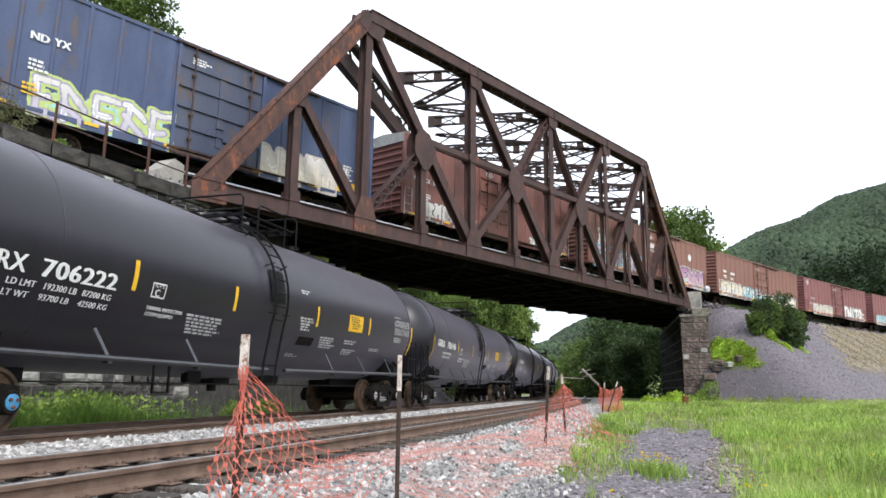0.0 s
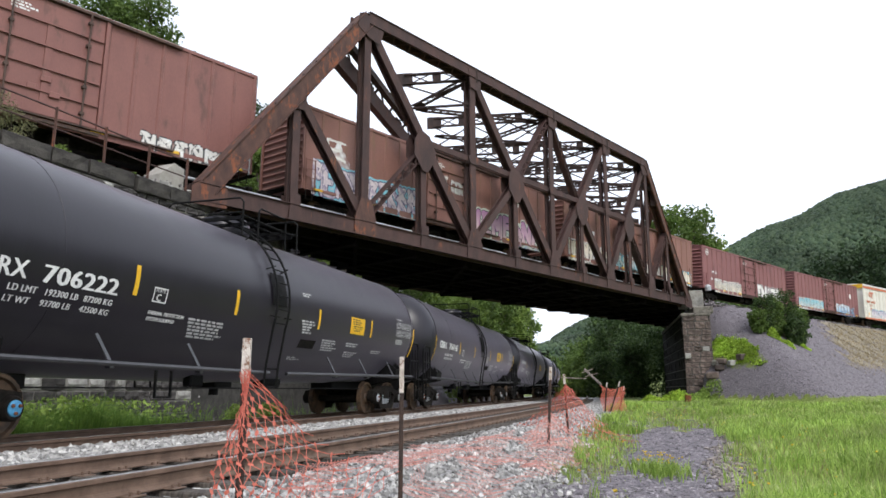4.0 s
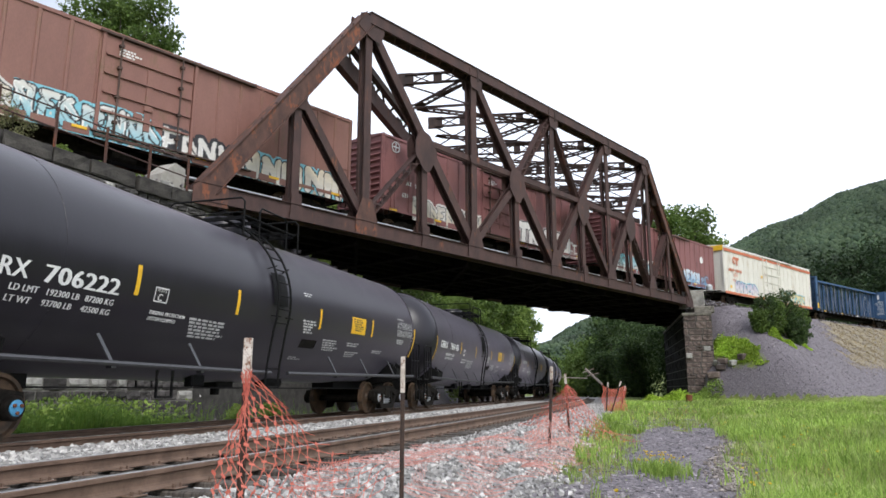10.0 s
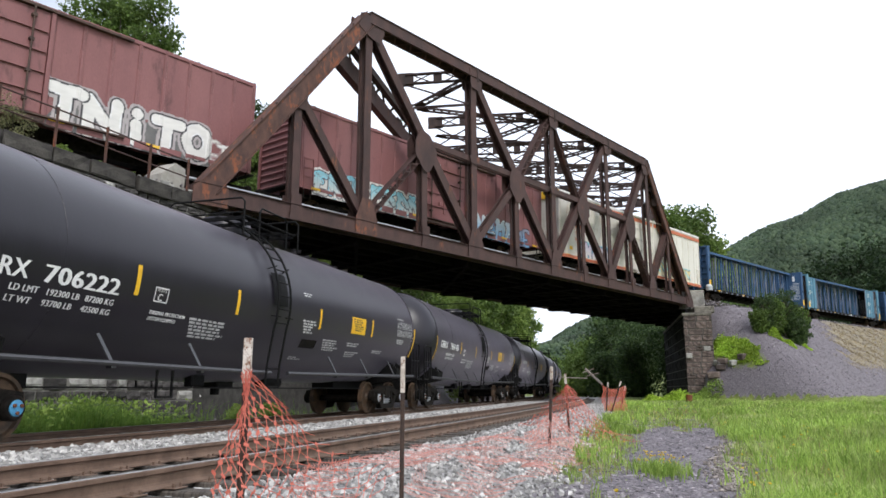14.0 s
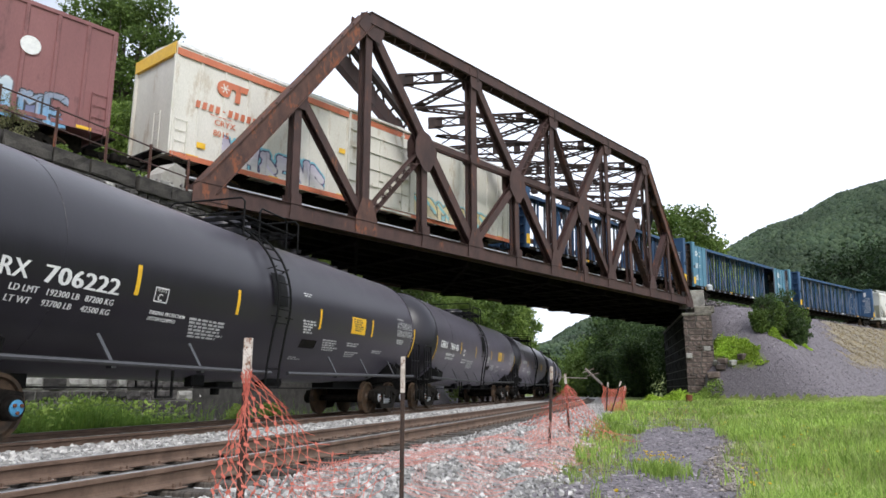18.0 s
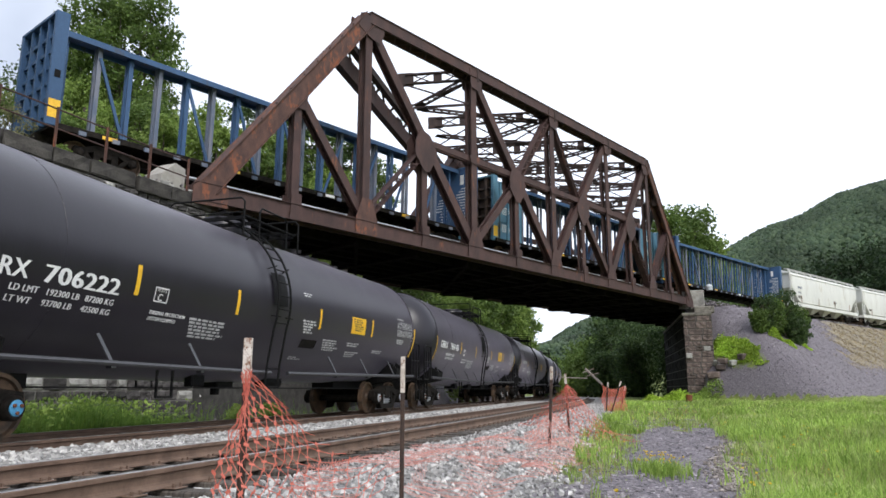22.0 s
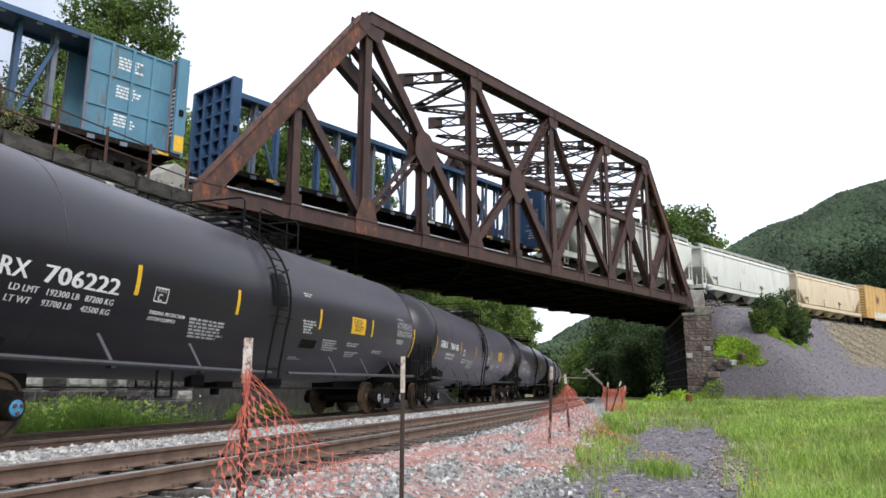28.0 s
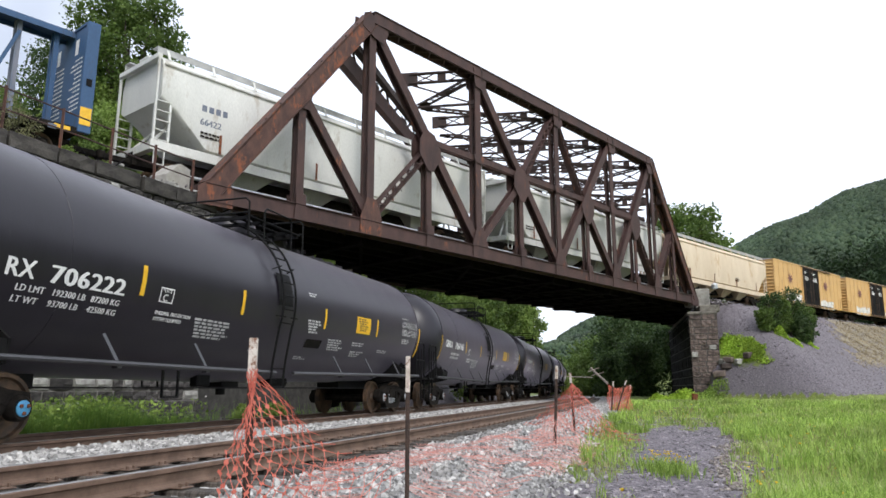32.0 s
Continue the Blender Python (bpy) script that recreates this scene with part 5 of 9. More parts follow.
spray(car, -4.6, -1.9, 1.0, 1.9, 15, ((0.5, 0.42, 0.4), WHT), BLK, ((0.42, 0.34, 0.32), (0.5, 0.44, 0.42)), None, 4, rel, thick=0.1)
spray(car, 3.2, 6.9, 1.0, 1.7, 14, (WHT, WHT), BLK, ((0.4, 0.3, 0.28), (0.3, 0.2, 0.18)), None, 6, rel, style=1, thick=0.07)
for x, z, w in ((-7.0, 2.95, "GA"), (-6.25, 2.93, "CX"), (-5.6, 2.92, "58")):
    flat_word(car, w, x, z, 0.32, -HALF_W - 0.042, M_WHITE, 1.0, 0.01)
flat_bars(car, -6.7, 2.4, 0.4, 0.12, 6, -HALF_W - 0.042, M_WHITE, 41)
flat_bars(car, -6.1, 2.35, 0.4, 0.12, 6, -HALF_W - 0.042, M_WHITE, 42)

car, L, rel = boxcar("boxcar", 39.03, 56.53, 4.83, M_BROWNRED, "faded brown-red boxcar with tangled white, blue and purple graffiti", 8)
spray(car, -9.0, -1.8, 0.92, 2.55, 21, ((0.66, 0.58, 0.60), (0.60, 0.52, 0.56), (0.42, 0.36, 0.46)), (0.12, 0.10, 0.18), ((0.62, 0.54, 0.55), (0.56, 0.48, 0.50)), CYAN, 11, rel, style=1, thick=0.12)
spray(car, 1.8, 8.8, 0.92, 2.65, 23, ((0.36, 0.17, 0.33), (0.68, 0.52, 0.52)), (0.05, 0.035, 0.06), ((0.22, 0.48, 0.62), (0.66, 0.52, 0.54)), (0.55, 0.62, 0.52), 7, rel, thick=0.17)
for k in range(2):
    spray(car, -1.2 + 1.25 * k, -0.1 + 1.25 * k, 3.0 - 0.12 * k, 3.75 - 0.12 * k, 26 + k, (WHT, WHT), (0.62, 0.55, 0.53), ((0.45, 0.30, 0.27), (0.30, 0.15, 0.12)), None, 3, rel, thick=0.05)
spray(car, -8.3, -6.9, 2.5, 3.9, 25, (WHT, WHT), WHT, (M_BROWNRED.diffuse_color[:3], (0.24, 0.10, 0.075)), None, 1, rel, thick=0.02)
g = Geo().lathe([(0, 0.30), (0.005, 0.30)], 24, pose(6.1, -HALF_W - 0.042, 3.45, 0, 0, -90))
part("round_emblem", g, M_WHITE, car, "white round emblem")

car, L, rel = boxcar("boxcar", 58.57, 76.18, 4.83, M_BROWNRED, "rust-streaked brown boxcar with cream, black and cyan graffiti", 8)
spray(car, -9.2, -4.2, 0.92, 2.35, 31, (CRM, WHT), BLK, (CYAN, (0.35, 0.62, 0.68)), WHT, 6, rel, thick=0.15)
spray(car, -4.2, 0.6, 0.92, 2.2, 33, (WHT, CYAN), BLK, (WHT, CRM), CYAN, 7, rel, style=1, thick=0.1)
spray(car, 0.6, 3.6, 0.92, 2.1, 35, (WHT, WHT), BLK, (CYAN, CYAN), BLK, 4, rel, thick=0.09)
spray(car, 3.7, 9.2, 0.92, 2.1, 37, (CRM, WHT), BLK, (CRM, CRM), CYAN, 5, rel, thick=0.17)
flat_word(car, "782", -8.3, 2.55, 0.42, -HALF_W - 0.042, M_WHITE, 1.0, 0.014)
flat_word(car, "092", -6.9, 2.45, 0.42, -HALF_W - 0.042, M_WHITE, 1.0, 0.014)
flat_bars(car, -8.3, 3.3, 0.9, 0.42, 1, -HALF_W - 0.042, M_WHITE, 51)
flat_bars(car, -6.9, 3.2, 0.9, 0.42, 1, -HALF_W - 0.042, M_WHITE, 52)

car, L, rel = boxcar("boxcar", 78.09, 95.34, 4.83, M_MAROON, "maroon boxcar with a cream graffiti band and block lettering", 8)
spray(car, -7.2, -1.7, 0.92, 2.15, 41, ((0.55, 0.52, 0.48), CRM), (0.2, 0.2, 0.2), (CRM, (0.62, 0.54, 0.40)), WHT, 9, rel, thick=0.1)
spray(car, 1.8, 7.6, 0.92, 2.55, 43, ((0.80, 0.78, 0.75), (0.72, 0.70, 0.67)), BLK, ((0.10, 0.10, 0.105), (0.16, 0.155, 0.15)), (0.42, 0.38, 0.38), 5, rel, thick=0.20, glyphs="TNITO")
spray(car, 7.5, 8.6, 0.95, 2.2, 44, (WHT, WHT), (0.45, 0.36, 0.36), ((0.45, 0.33, 0.32), (0.26, 0.11, 0.11)), None, 2, rel, style=1, thick=0.035)
for x, z, w in ((-8.0, 1.92, "621"), (-7.17, 1.92, "820"), (-7.72, 2.54, "AT"), (-7.1, 2.52, "SF")):
    flat_word(car, w, x, z, 0.31, -HALF_W - 0.042, M_WHITE, 1.0, 0.012)
g = Geo()
for k in range(20):
    a, b = k * 0.314, (k + 1) * 0.314
    g.beam((-8.5 + 0.26 * math.cos(a), -HALF_W - 0.04, 4.3 + 0.26 * math.sin(a)), (-8.5 + 0.26 * math.cos(b), -HALF_W - 0.04, 4.3 + 0.26 * math.sin(b)), 0.05, 0.01, (0, 1, 0))
g.box(-8.72, -8.28, -HALF_W - 0.045, -HALF_W - 0.035, 4.27, 4.33).box(-8.53, -8.47, -HALF_W - 0.045, -HALF_W - 0.035, 4.08, 4.52)
part("round_emblem", g, M_WHITE, car, "white crossed ring emblem")

car, L, rel = boxcar("boxcar", 97.67, 114.67, 4.83, M_MAROON, "maroon boxcar with blue and white graffiti", 8)
spray(car, -8.6, -1.8, 0.92, 2.2, 45, (CYAN, WHT), (0.10, 0.10, 0.12), (CYAN, TEAL), WHT, 8, rel, style=1, thick=0.12)
spray(car, 1.7, 6.3, 0.92, 2.35, 47, ((0.62, 0.68, 0.72), SKYB), (0.16, 0.10, 0.12), (SKYB, SKYB), None, 5, rel, thick=0.16)
spray(car, 6.4, 7.9, 0.95, 2.1, 48, ((0.25, 0.28, 0.36), SKYB), BLK, ((0.20, 0.20, 0.30), (0.12, 0.14, 0.30)), None, 2, rel, style=1, thick=0.08)
g = Geo().lathe([(0, 0.30), (0.005, 0.30)], 24, pose(6.6, -HALF_W - 0.042, 3.35, 0, 0, -90))
part("round_emblem", g, M_WHITE, car, "white round emblem")

# the refrigerator car
car, L, rel = boxcar("refrigerator_car", 116.68, 136.03, 5.38, M_CREAM, "cream white refrigerator car with orange bands and graffiti", 8, 2.0, roof=M_WHITE, rail_paint=M_WHITE, end_top=M_YELLOW, smooth_end=True, bars=M_CREAM)
part("upper_band", Geo().box(-L + 0.02, L - 0.02, -HALF_W - 0.062, -HALF_W - 0.036, 4.86, 5.12), M_ORANGE, car, "orange band under the roof")
part("lower_band", Geo().box(-L + 0.02, L - 0.02, -HALF_W - 0.060, -HALF_W - 0.034, 0.98, 1.18), M_ORANGE, car, "orange band along the sill")
spray(car, -8.4, -3.3, 1.0, 2.35, 51, (LILAC, WHT), (0.06, 0.05, 0.12), ((0.62, 0.64, 0.68), WHT), CYAN, 6, rel, thick=0.15)
spray(car, 2.4, 8.6, 1.0, 2.3, 53, ((0.68, 0.58, 0.28), CRM, (0.25, 0.55, 0.60)), (0.2, 0.18, 0.14), ((0.60, 0.52, 0.36), (0.4, 0.58, 0.58)), (0.25, 0.5, 0.55), 7, rel, thick=0.14)
g = Geo()
yl = -HALF_W - 0.046
g.plate([(-8.4 + 0.55 * math.cos(radians(a)), 3.85 + 0.5 * math.sin(radians(a))) for a in range(75, 300, 15)] + [(-8.1, 3.5), (-8.0, 3.95), (-8.2, 4.33)], yl - 0.006, yl)
g.plate([(-8.2, 4.33), (-6.85, 4.33), (-6.95, 3.95), (-7.35, 3.95), (-7.4, 3.2), (-7.75, 3.2), (-7.7, 3.95), (-8.15, 3.95)], yl - 0.004, yl)
emblem = part("emblem", g, M_ORANGE, car, "orange company emblem shape")
emblem.matrix_basis = Matrix.Translation((-2.88, 0, 1.62)) @ Matrix.Diagonal((0.66, 1, 0.66, 1))
g = Geo()
for k in range(6):
    a = k * math.pi / 3
    g.beam((-8.42, yl - 0.008, 3.85), (-8.42 + 0.30 * math.cos(a), yl - 0.008, 3.85 + 0.30 * math.sin(a)), 0.07, 0.004, (0, 1, 0))
part("emblem_star", g, M_CREAM, emblem, "cream six-armed star in the emblem")
g = Geo()
for k in range(10):
    x = -9.62 + 0.275 * k
    if k == 4:
        g.box(x + 0.04, x + 0.16, yl - 0.004, yl, 3.20, 3.25)
    else:
        g.plate([(x, 3.08), (x + 0.17, 3.08), (x + 0.21, 3.36), (x + 0.04, 3.36)], yl - 0.004, yl)
part("emblem_bars", g, M_ORANGE, car, "orange bars of company lettering")
flat_word(car, "CRYX", -8.80, 2.62, 0.33, yl, M_ORANGE, 1.05, 0.006)
flat_word(car, "8015", -8.82, 2.20, 0.33, yl, M_ORANGE, 1.05, 0.006)
flat_bars(car, -9.0, 2.98, 1.5, 0.05, 1, yl, M_ORANGE, 55)
g = Geo()
for x, z in ((-2.6, 3.1), (-9.45, 1.55)):
    g.box(x, x + 0.36, yl - 0.004, yl, z, z + 0.22)
part("yellow_panel", g, M_YELLOW, car)


M_RUSTDARK = surf("rusty_bulkhead", (0.035, 0.028, 0.026), (0.10, 0.065, 0.05), 3, 0.85, 0, 0.3)


def centerbeam(left, right, paint, panels, label):
    root, L = wagon("centerbeam_flatcar", left, right, label, "flatcar")
    top, deck = 4.80, 1.12
    cw = 0.80 if panels else 0.42
    bw = 1.26 if panels else 1.42
    # deck with cross bearers and side sills
    part("deck", Geo().box(-L + 0.3, L - 0.3, -1.38, 1.38, deck - 0.1, deck), M_GRIME, root)
    for sd in (-1, 1):
        y = 1.38 * sd
        part("side_sill", Geo().cbox(-L + 0.2, L - 0.2, *sorted((y, y + 0.09 * sd)), deck - 0.16, deck + 0.04, 0.01), M_GRIME, root)
        for k in range(-9, 10):
            x = k * (L - 1.2) / 9
            g = Geo().box(x - 0.12, x + 0.12, *sorted((y + 0.09 * sd, y + 0.15 * sd)), deck - 0.20, deck - 0.06)
            part("tie_down_winch", g, M_BLUEGREY, root)
        for k in range(-4, 5):
            if k % 2 or sd > 0:
                continue
            x = k * (L - 1.5) / 4 + 0.6
            part("reflector_strip", Geo().box(x - 0.25, x + 0.25, y - 0.104, y - 0.094, deck - 0.13, deck - 0.01), M_YELLOW if k else M_WHITE, root, "yellow reflector strip")
    part("center_sill", Geo().box(-L + 0.2, L - 0.2, -0.32, 0.32, 0.66, deck - 0.1), M_GRIME, root)
    for k in range(-7, 8):
        x = k * (L - 1) / 7.5
        g = Geo().add([(x - 0.05, -1.36, deck - 0.1), (x + 0.05, -1.36, deck - 0.1), (x - 0.05, -1.36, deck - 0.2), (x + 0.05, -1.36, deck - 0.2), (x - 0.05, 1.36, deck - 0.1), (x + 0.05, 1.36, deck - 0.1), (x - 0.05, 1.36, deck - 0.2), (x + 0.05, 1.36, deck - 0.2), (x - 0.05, 0, deck - 0.45), (x + 0.05, 0, deck - 0.45)], [(0, 2, 8, 6, 4), (1, 5, 7, 9, 3), (2, 3, 9, 8), (8, 9, 7, 6)])
        part("cross_bearer", g, M_GRIME, root)
    # bulkheads
    for sd in (-1, 1):
        xe = (L - 0.35) * sd
        b = part("bulkhead", Geo().cbox(*sorted((xe, xe - 0.06 * sd)), -bw, bw, deck, top, 0.01), paint if not panels else M_RUSTDARK, root)
        for y in (-bw, bw):
            part("corner_post", Geo().cbox(*sorted((xe - 0.1 * sd, xe + 0.32 * sd)), y - 0.09, y + 0.09, deck - 0.1, top + 0.04, 0.02), paint, b)
        for y in (-0.7, 0.0, 0.7):
            part("bulkhead_post", Geo().box(*sorted((xe, xe + 0.26 * sd)), y - 0.06, y + 0.06, deck, top), paint if not panels else M_RUSTDARK, b)
        for k in range(6):
            z = deck + 0.3 + k * 0.55
            part("bulkhead_rib", Geo().box(*sorted((xe, xe + 0.20 * sd)), -bw + 0.07, bw - 0.07, z - 0.05, z + 0.05), paint if not panels else M_RUSTDARK, b)
        part("bulkhead_cap", Geo().cbox(*sorted((xe - 0.1 * sd, xe + 0.32 * sd)), -bw - 0.08, bw + 0.08, top - 0.02, top + 0.08, 0.01), paint, b)
        part("reflector_strip", Geo().box(*sorted((xe - 0.08 * sd, xe + 0.28 * sd)), -bw - 0.105, -bw - 0.095, deck + 0.15, deck + 0.75), M_YELLOW, b, "yellow reflector strip")
        part("door_lock", Geo().box(*sorted((xe + 0.02 * sd, xe + 0.2 * sd)), -bw - 0.11, -bw - 0.09, deck + 1.5, deck + 1.75), M_BLACK, b)
        # lettering on the inner face of the bulkhead
        g = Geo()
        rnd = random.Random(int(10 * left))
        for half in (-1.3, 0.2):
            g.box(xe - 0.066 * sd - 0.002, xe - 0.066 * sd + 0.002, half + 0.5, half + 0.75, top - 0.9, top - 0.35)
            for k in range(12):
                z = top - 1.1 - 0.16 * k
                yy, end = half + 0.08, half + rnd.uniform(0.6, 1.05)
                while yy < end:
                    w = rnd.uniform(0.08, 0.22)
                    g.box(xe - 0.066 * sd - 0.002, xe - 0.066 * sd + 0.002, yy, min(end, yy + w), z - 0.055, z)
                    yy += w + 0.05
        part("bulkhead_print", g, M_WHITE, b, "white instruction print")
    # centre beam: top chord, posts in pairs, braces
    part("top_chord", Geo().box(-L + 0.4, L - 0.4, -cw, cw, top - 0.06, top).box(-L + 0.4, L - 0.4, -cw, -cw + 0.04, top - 0.21, top - 0.06).box(-L + 0.4, L - 0.4, cw - 0.04, cw, top - 0.21, top - 0.06), M_MID_BLUE, root)
    g = Geo()
    sky_disc = Geo()
    n = 19
    x0 = L - 0.9
    for k in range(n):
        x = -x0 + 2 * x0 * k / (n - 1)
        if panels and abs(x) > x0 - 3.0:
            continue
        for y in (-0.13, 0.13):
            part("post", Geo().box(x - 0.075, x + 0.075, y - 0.05, y + 0.05, deck, top - 0.06), M_BLUEGREY if k % 2 else M_MID_BLUE, root)
        # a white disc under the chord imitates bright sky seen through it
        sky_disc.lathe([(0, 0.11), (0.004, 0.11)], 14, pose(x + 0.5, -cw * 0.4, top - 0.066, 0, 90, 0))
    part("chord_sky_disc", sky_disc, M_HOPPER, root, "white discs painted as sky seen through the top chord")
    dx = 2 * x0 / (n - 1)
    for k, s in ((1, -1), (4, -1), (6, -1), (8, -1), (10, 1), (12, 1), (14, 1), (16, 1)):
        x = -x0 + dx * k
        a, b = ((x, -0.2, deck + 0.05), (x + dx, -0.2, top - 0.5)) if s > 0 else ((x, -0.2, top - 0.5), (x + dx, -0.2, deck + 0.05))
        if panels and abs(x + dx / 2) > x0 - 3.2:
            continue
        part("brace", Geo().beam(a, b, 0.11, 0.07, (0, 1, 0)), M_MID_BLUE, root)
    for sd in (-1, 1) if panels else ():
        wide = 3.0
        a, b = sorted(((L - 0.45) * sd, (L - 0.45 - wide) * sd))
        for y in (-0.86, 0.86):
            p = part("end_panel", Geo().box(a, b, y - 0.02, y + 0.02, deck, top - 0.06), paint, root)
            if panels:
                for k in range(5):
                    x = a + (b - a) * k / 4
                    part("panel_post", Geo().box(x - 0.05, x + 0.05, *sorted((y, y + 0.09 * (1 if y > 0 else -1))), deck, top - 0.06), M_BLUEGREY if k in (0, 4) else paint, p)
                for k in range(4):
                    z = deck + 0.05 + k * (top - deck - 0.15) / 3
                    part("panel_rail", Geo().box(a, b, *sorted((y, y + 0.07 * (1 if y > 0 else -1))), z - 0.04, z + 0.04), paint, p)
                if y < 0:
                    for k in range(3):
                        flat_bars(p, a + 1.0, top - 0.5 - 1.05 * k, 0.9, 0.12, 4, y - 0.022, M_WHITE, 70 + k)
    return root


centerbeam(137.76, 158.32, M_MID_BLUE, False, "blue empty centerbeam flatcar with slender posts")
centerbeam(159.85, 180.22, M_LIGHT_BLUE, True, "light blue empty centerbeam flatcar with panelled ends")
centerbeam(181.81, 202.57, M_MID_BLUE, False, "blue empty centerbeam flatcar with slender posts")


def hopper(left, right, paint, label, mark=""):
    root, L = wagon("covered_hopper", left, right, label, "hopper car")
    W, top = 1.56, 4.62

    def section(x, zb):
        r = [(-W * 0.80, top + 0.02), (-W * 0.55, top + 0.16), (0, top + 0.24), (W * 0.55, top + 0.16), (W * 0.80, top + 0.02)]
        out = [(-W * 0.93, top - 0.18), (-W, top - 0.6), (-W, max(2.4, zb + 0.2)), (-W * 0.97, zb + 0.12), (-W * 0.85, zb)]
        ring = r[::-1] + out + [(-y, z) for y, z in out[::-1]]
        return [(x, y, z) for y, z in ring]

    g = Geo()
    xs = [(-L + 0.35, 2.95), (-L + 1.0, 2.55), (-L + 1.7, 1.95), (-L + 2.15, 1.5), (-L + 2.3, 1.42), (L - 2.3, 1.42), (L - 2.15, 1.5), (L - 1.7, 1.95), (L - 1.0, 2.55), (L - 0.35, 2.95)]
    n = 15
    for x, zb in xs:
        g.v.extend(section(x, zb))
    for i in range(len(xs) - 1):
        g.f += [(i * n + k, (i + 1) * n + k, (i + 1) * n + (k + 1) % n, i * n + (k + 1) % n) for k in range(n)]
    g.f += [tuple(range(n)), tuple((len(xs) - 1) * n + k for k in range(n))[::-1]]
    part("body", g, paint, root, smooth=True)
    for sd in (-1, 1):
        part("side_sill", Geo().cbox(-L + 0.1, L - 0.1, *sorted((W * sd, (W - 0.12) * sd)), 1.05, 1.42, 0.015), paint, root)
        part("top_rail", Geo().tube([(-L + 0.4, (W - 0.02) * sd, top - 0.3), (L - 0.4, (W - 0.02) * sd, top - 0.3)], 0.05, 6), paint, root)
        # running board on brackets above the roof edge
        part("running_board", Geo().box(-L + 0.2, L - 0.2, *sorted((1.28 * sd, 0.88 * sd)), top + 0.34, top + 0.38), M_ROOF, root)
        for k in range(-5, 6):
            x = k * (L - 0.6) / 5
            part("board_bracket", Geo().beam((x, W * 0.94 * sd, top - 0.1), (x, 1.25 * sd, top + 0.36), 0.10, 0.03, (0, 0, 1)), paint, root)
        part("board_rail", Geo().box(-L + 0.2, L - 0.2, *sorted((1.28 * sd, 1.24 * sd)), top + 0.14, top + 0.38), M_ROOF, root)
        # ends: posts, ladders, platform
        for y in (-1, 1):
            for xx in (L - 0.2, L - 0.75):
                part("end_post", Geo().beam((xx * sd, y * (W - 0.08), 1.1), (xx * sd, y * (W - 0.08), 3.1 if xx < L - 0.5 else top), 0.07, 0.1, (0, 1, 0)), paint, root)
            g = Geo()
            for k in range(5):
                z = 1.45 + 0.36 * k
                g.tube([((L - 0.2) * sd, y * (W - 0.02), z), ((L - 0.75) * sd, y * (W - 0.02), z)], 0.022, 6)
            part("ladder_rungs", g, paint, root)
            g = Geo()
            for xx in (L - 0.25, L - 0.62):
                g.beam((xx * sd, y * W, 0.55), (xx * sd, y * W, 1.1), 0.025, 0.05, (0, 1, 0))
            g.beam(((L - 0.25) * sd, y * W, 0.56), ((L - 0.62) * sd, y * W, 0.56), 0.05, 0.025)
            part("corner_step", g, paint, root)
            part("slope_brace", Geo().beam(((L - 0.25) * sd, y * 0.9, 1.2), ((L - 1.2) * sd, y * 0.5, 2.4), 0.08, 0.08), paint, root)
        part("end_sill", Geo().cbox(*sorted(((L - 0.1) * sd, (L - 0.35) * sd)), -W, W, 1.05, 1.35, 0.02), paint, root)
        part("end_top", Geo().cbox(*sorted(((L - 0.3) * sd, (L - 0.12) * sd)), -W + 0.05, W - 0.05, top - 0.15, top + 0.05, 0.02), paint, root)
    part("center_sill", Geo().box(-L + 0.1, L - 0.1, -0.3, 0.3, 0.72, 1.2), M_GRIME, root)
    for k in range(4):
        x = -L + 2.9 + (2 * L - 5.8) * (k + 0.5) / 4
        g = Geo().add([(x - 1.3, -1.3, 1.42), (x + 1.3, -1.3, 1.42), (x + 1.3, 1.3, 1.42), (x - 1.3, 1.3, 1.42), (x - 0.35, -0.4, 0.55), (x + 0.35, -0.4, 0.55), (x + 0.35, 0.4, 0.55), (x - 0.35, 0.4, 0.55)], [(0, 4, 5, 1), (1, 5, 6, 2), (2, 6, 7, 3), (3, 7, 4, 0), (4, 7, 6, 5)])
        part("discharge_chute", g, paint, root)
        part("outlet_gate", Geo().cbox(x - 0.4, x + 0.4, -0.5, 0.5, 0.42, 0.56, 0.02), M_GRIME, root)
    for k in range(6):
        x = -L + 1.2 + (2 * L - 2.4) * k / 5
        part("roof_hatch", Geo().cbox(x - 0.9, x + 0.9, -0.35, 0.35, top + 0.22, top + 0.36, 0.04), paint, root)
    for x in [-L + 2.8 + (2 * L - 5.6) * k / 3 for k in range(4)]:
        part("reflector_strip", Geo().box(x - 0.05, x + 0.05, -W - 0.012, -W, 1.5, 2.25), M_RUST, root, "faded orange reflector strip")
    y = -W - 0.004
    if mark:
        flat_word(root, mark, -L + 1.9, 2.45, 0.36, y, M_BLUEGREY, 0.98, 0.012)
        g = Geo()
        for k in range(4):
            g.box(-L + 1.95 + 0.29 * k, -L + 2.15 + 0.29 * k, y - 0.003, y, 2.98, 3.22)
        part("mark_bars", g, M_BLUEGREY, root, "grey mark bars")
    flat_bars(root, -L + 1.95, 2.2, 1.0, 0.14, 2, y, M_GRIME, 81)
    flat_bars(root, 2.0, 2.3, 1.0, 0.12, 3, y, M_GRIME, 82)
    return root


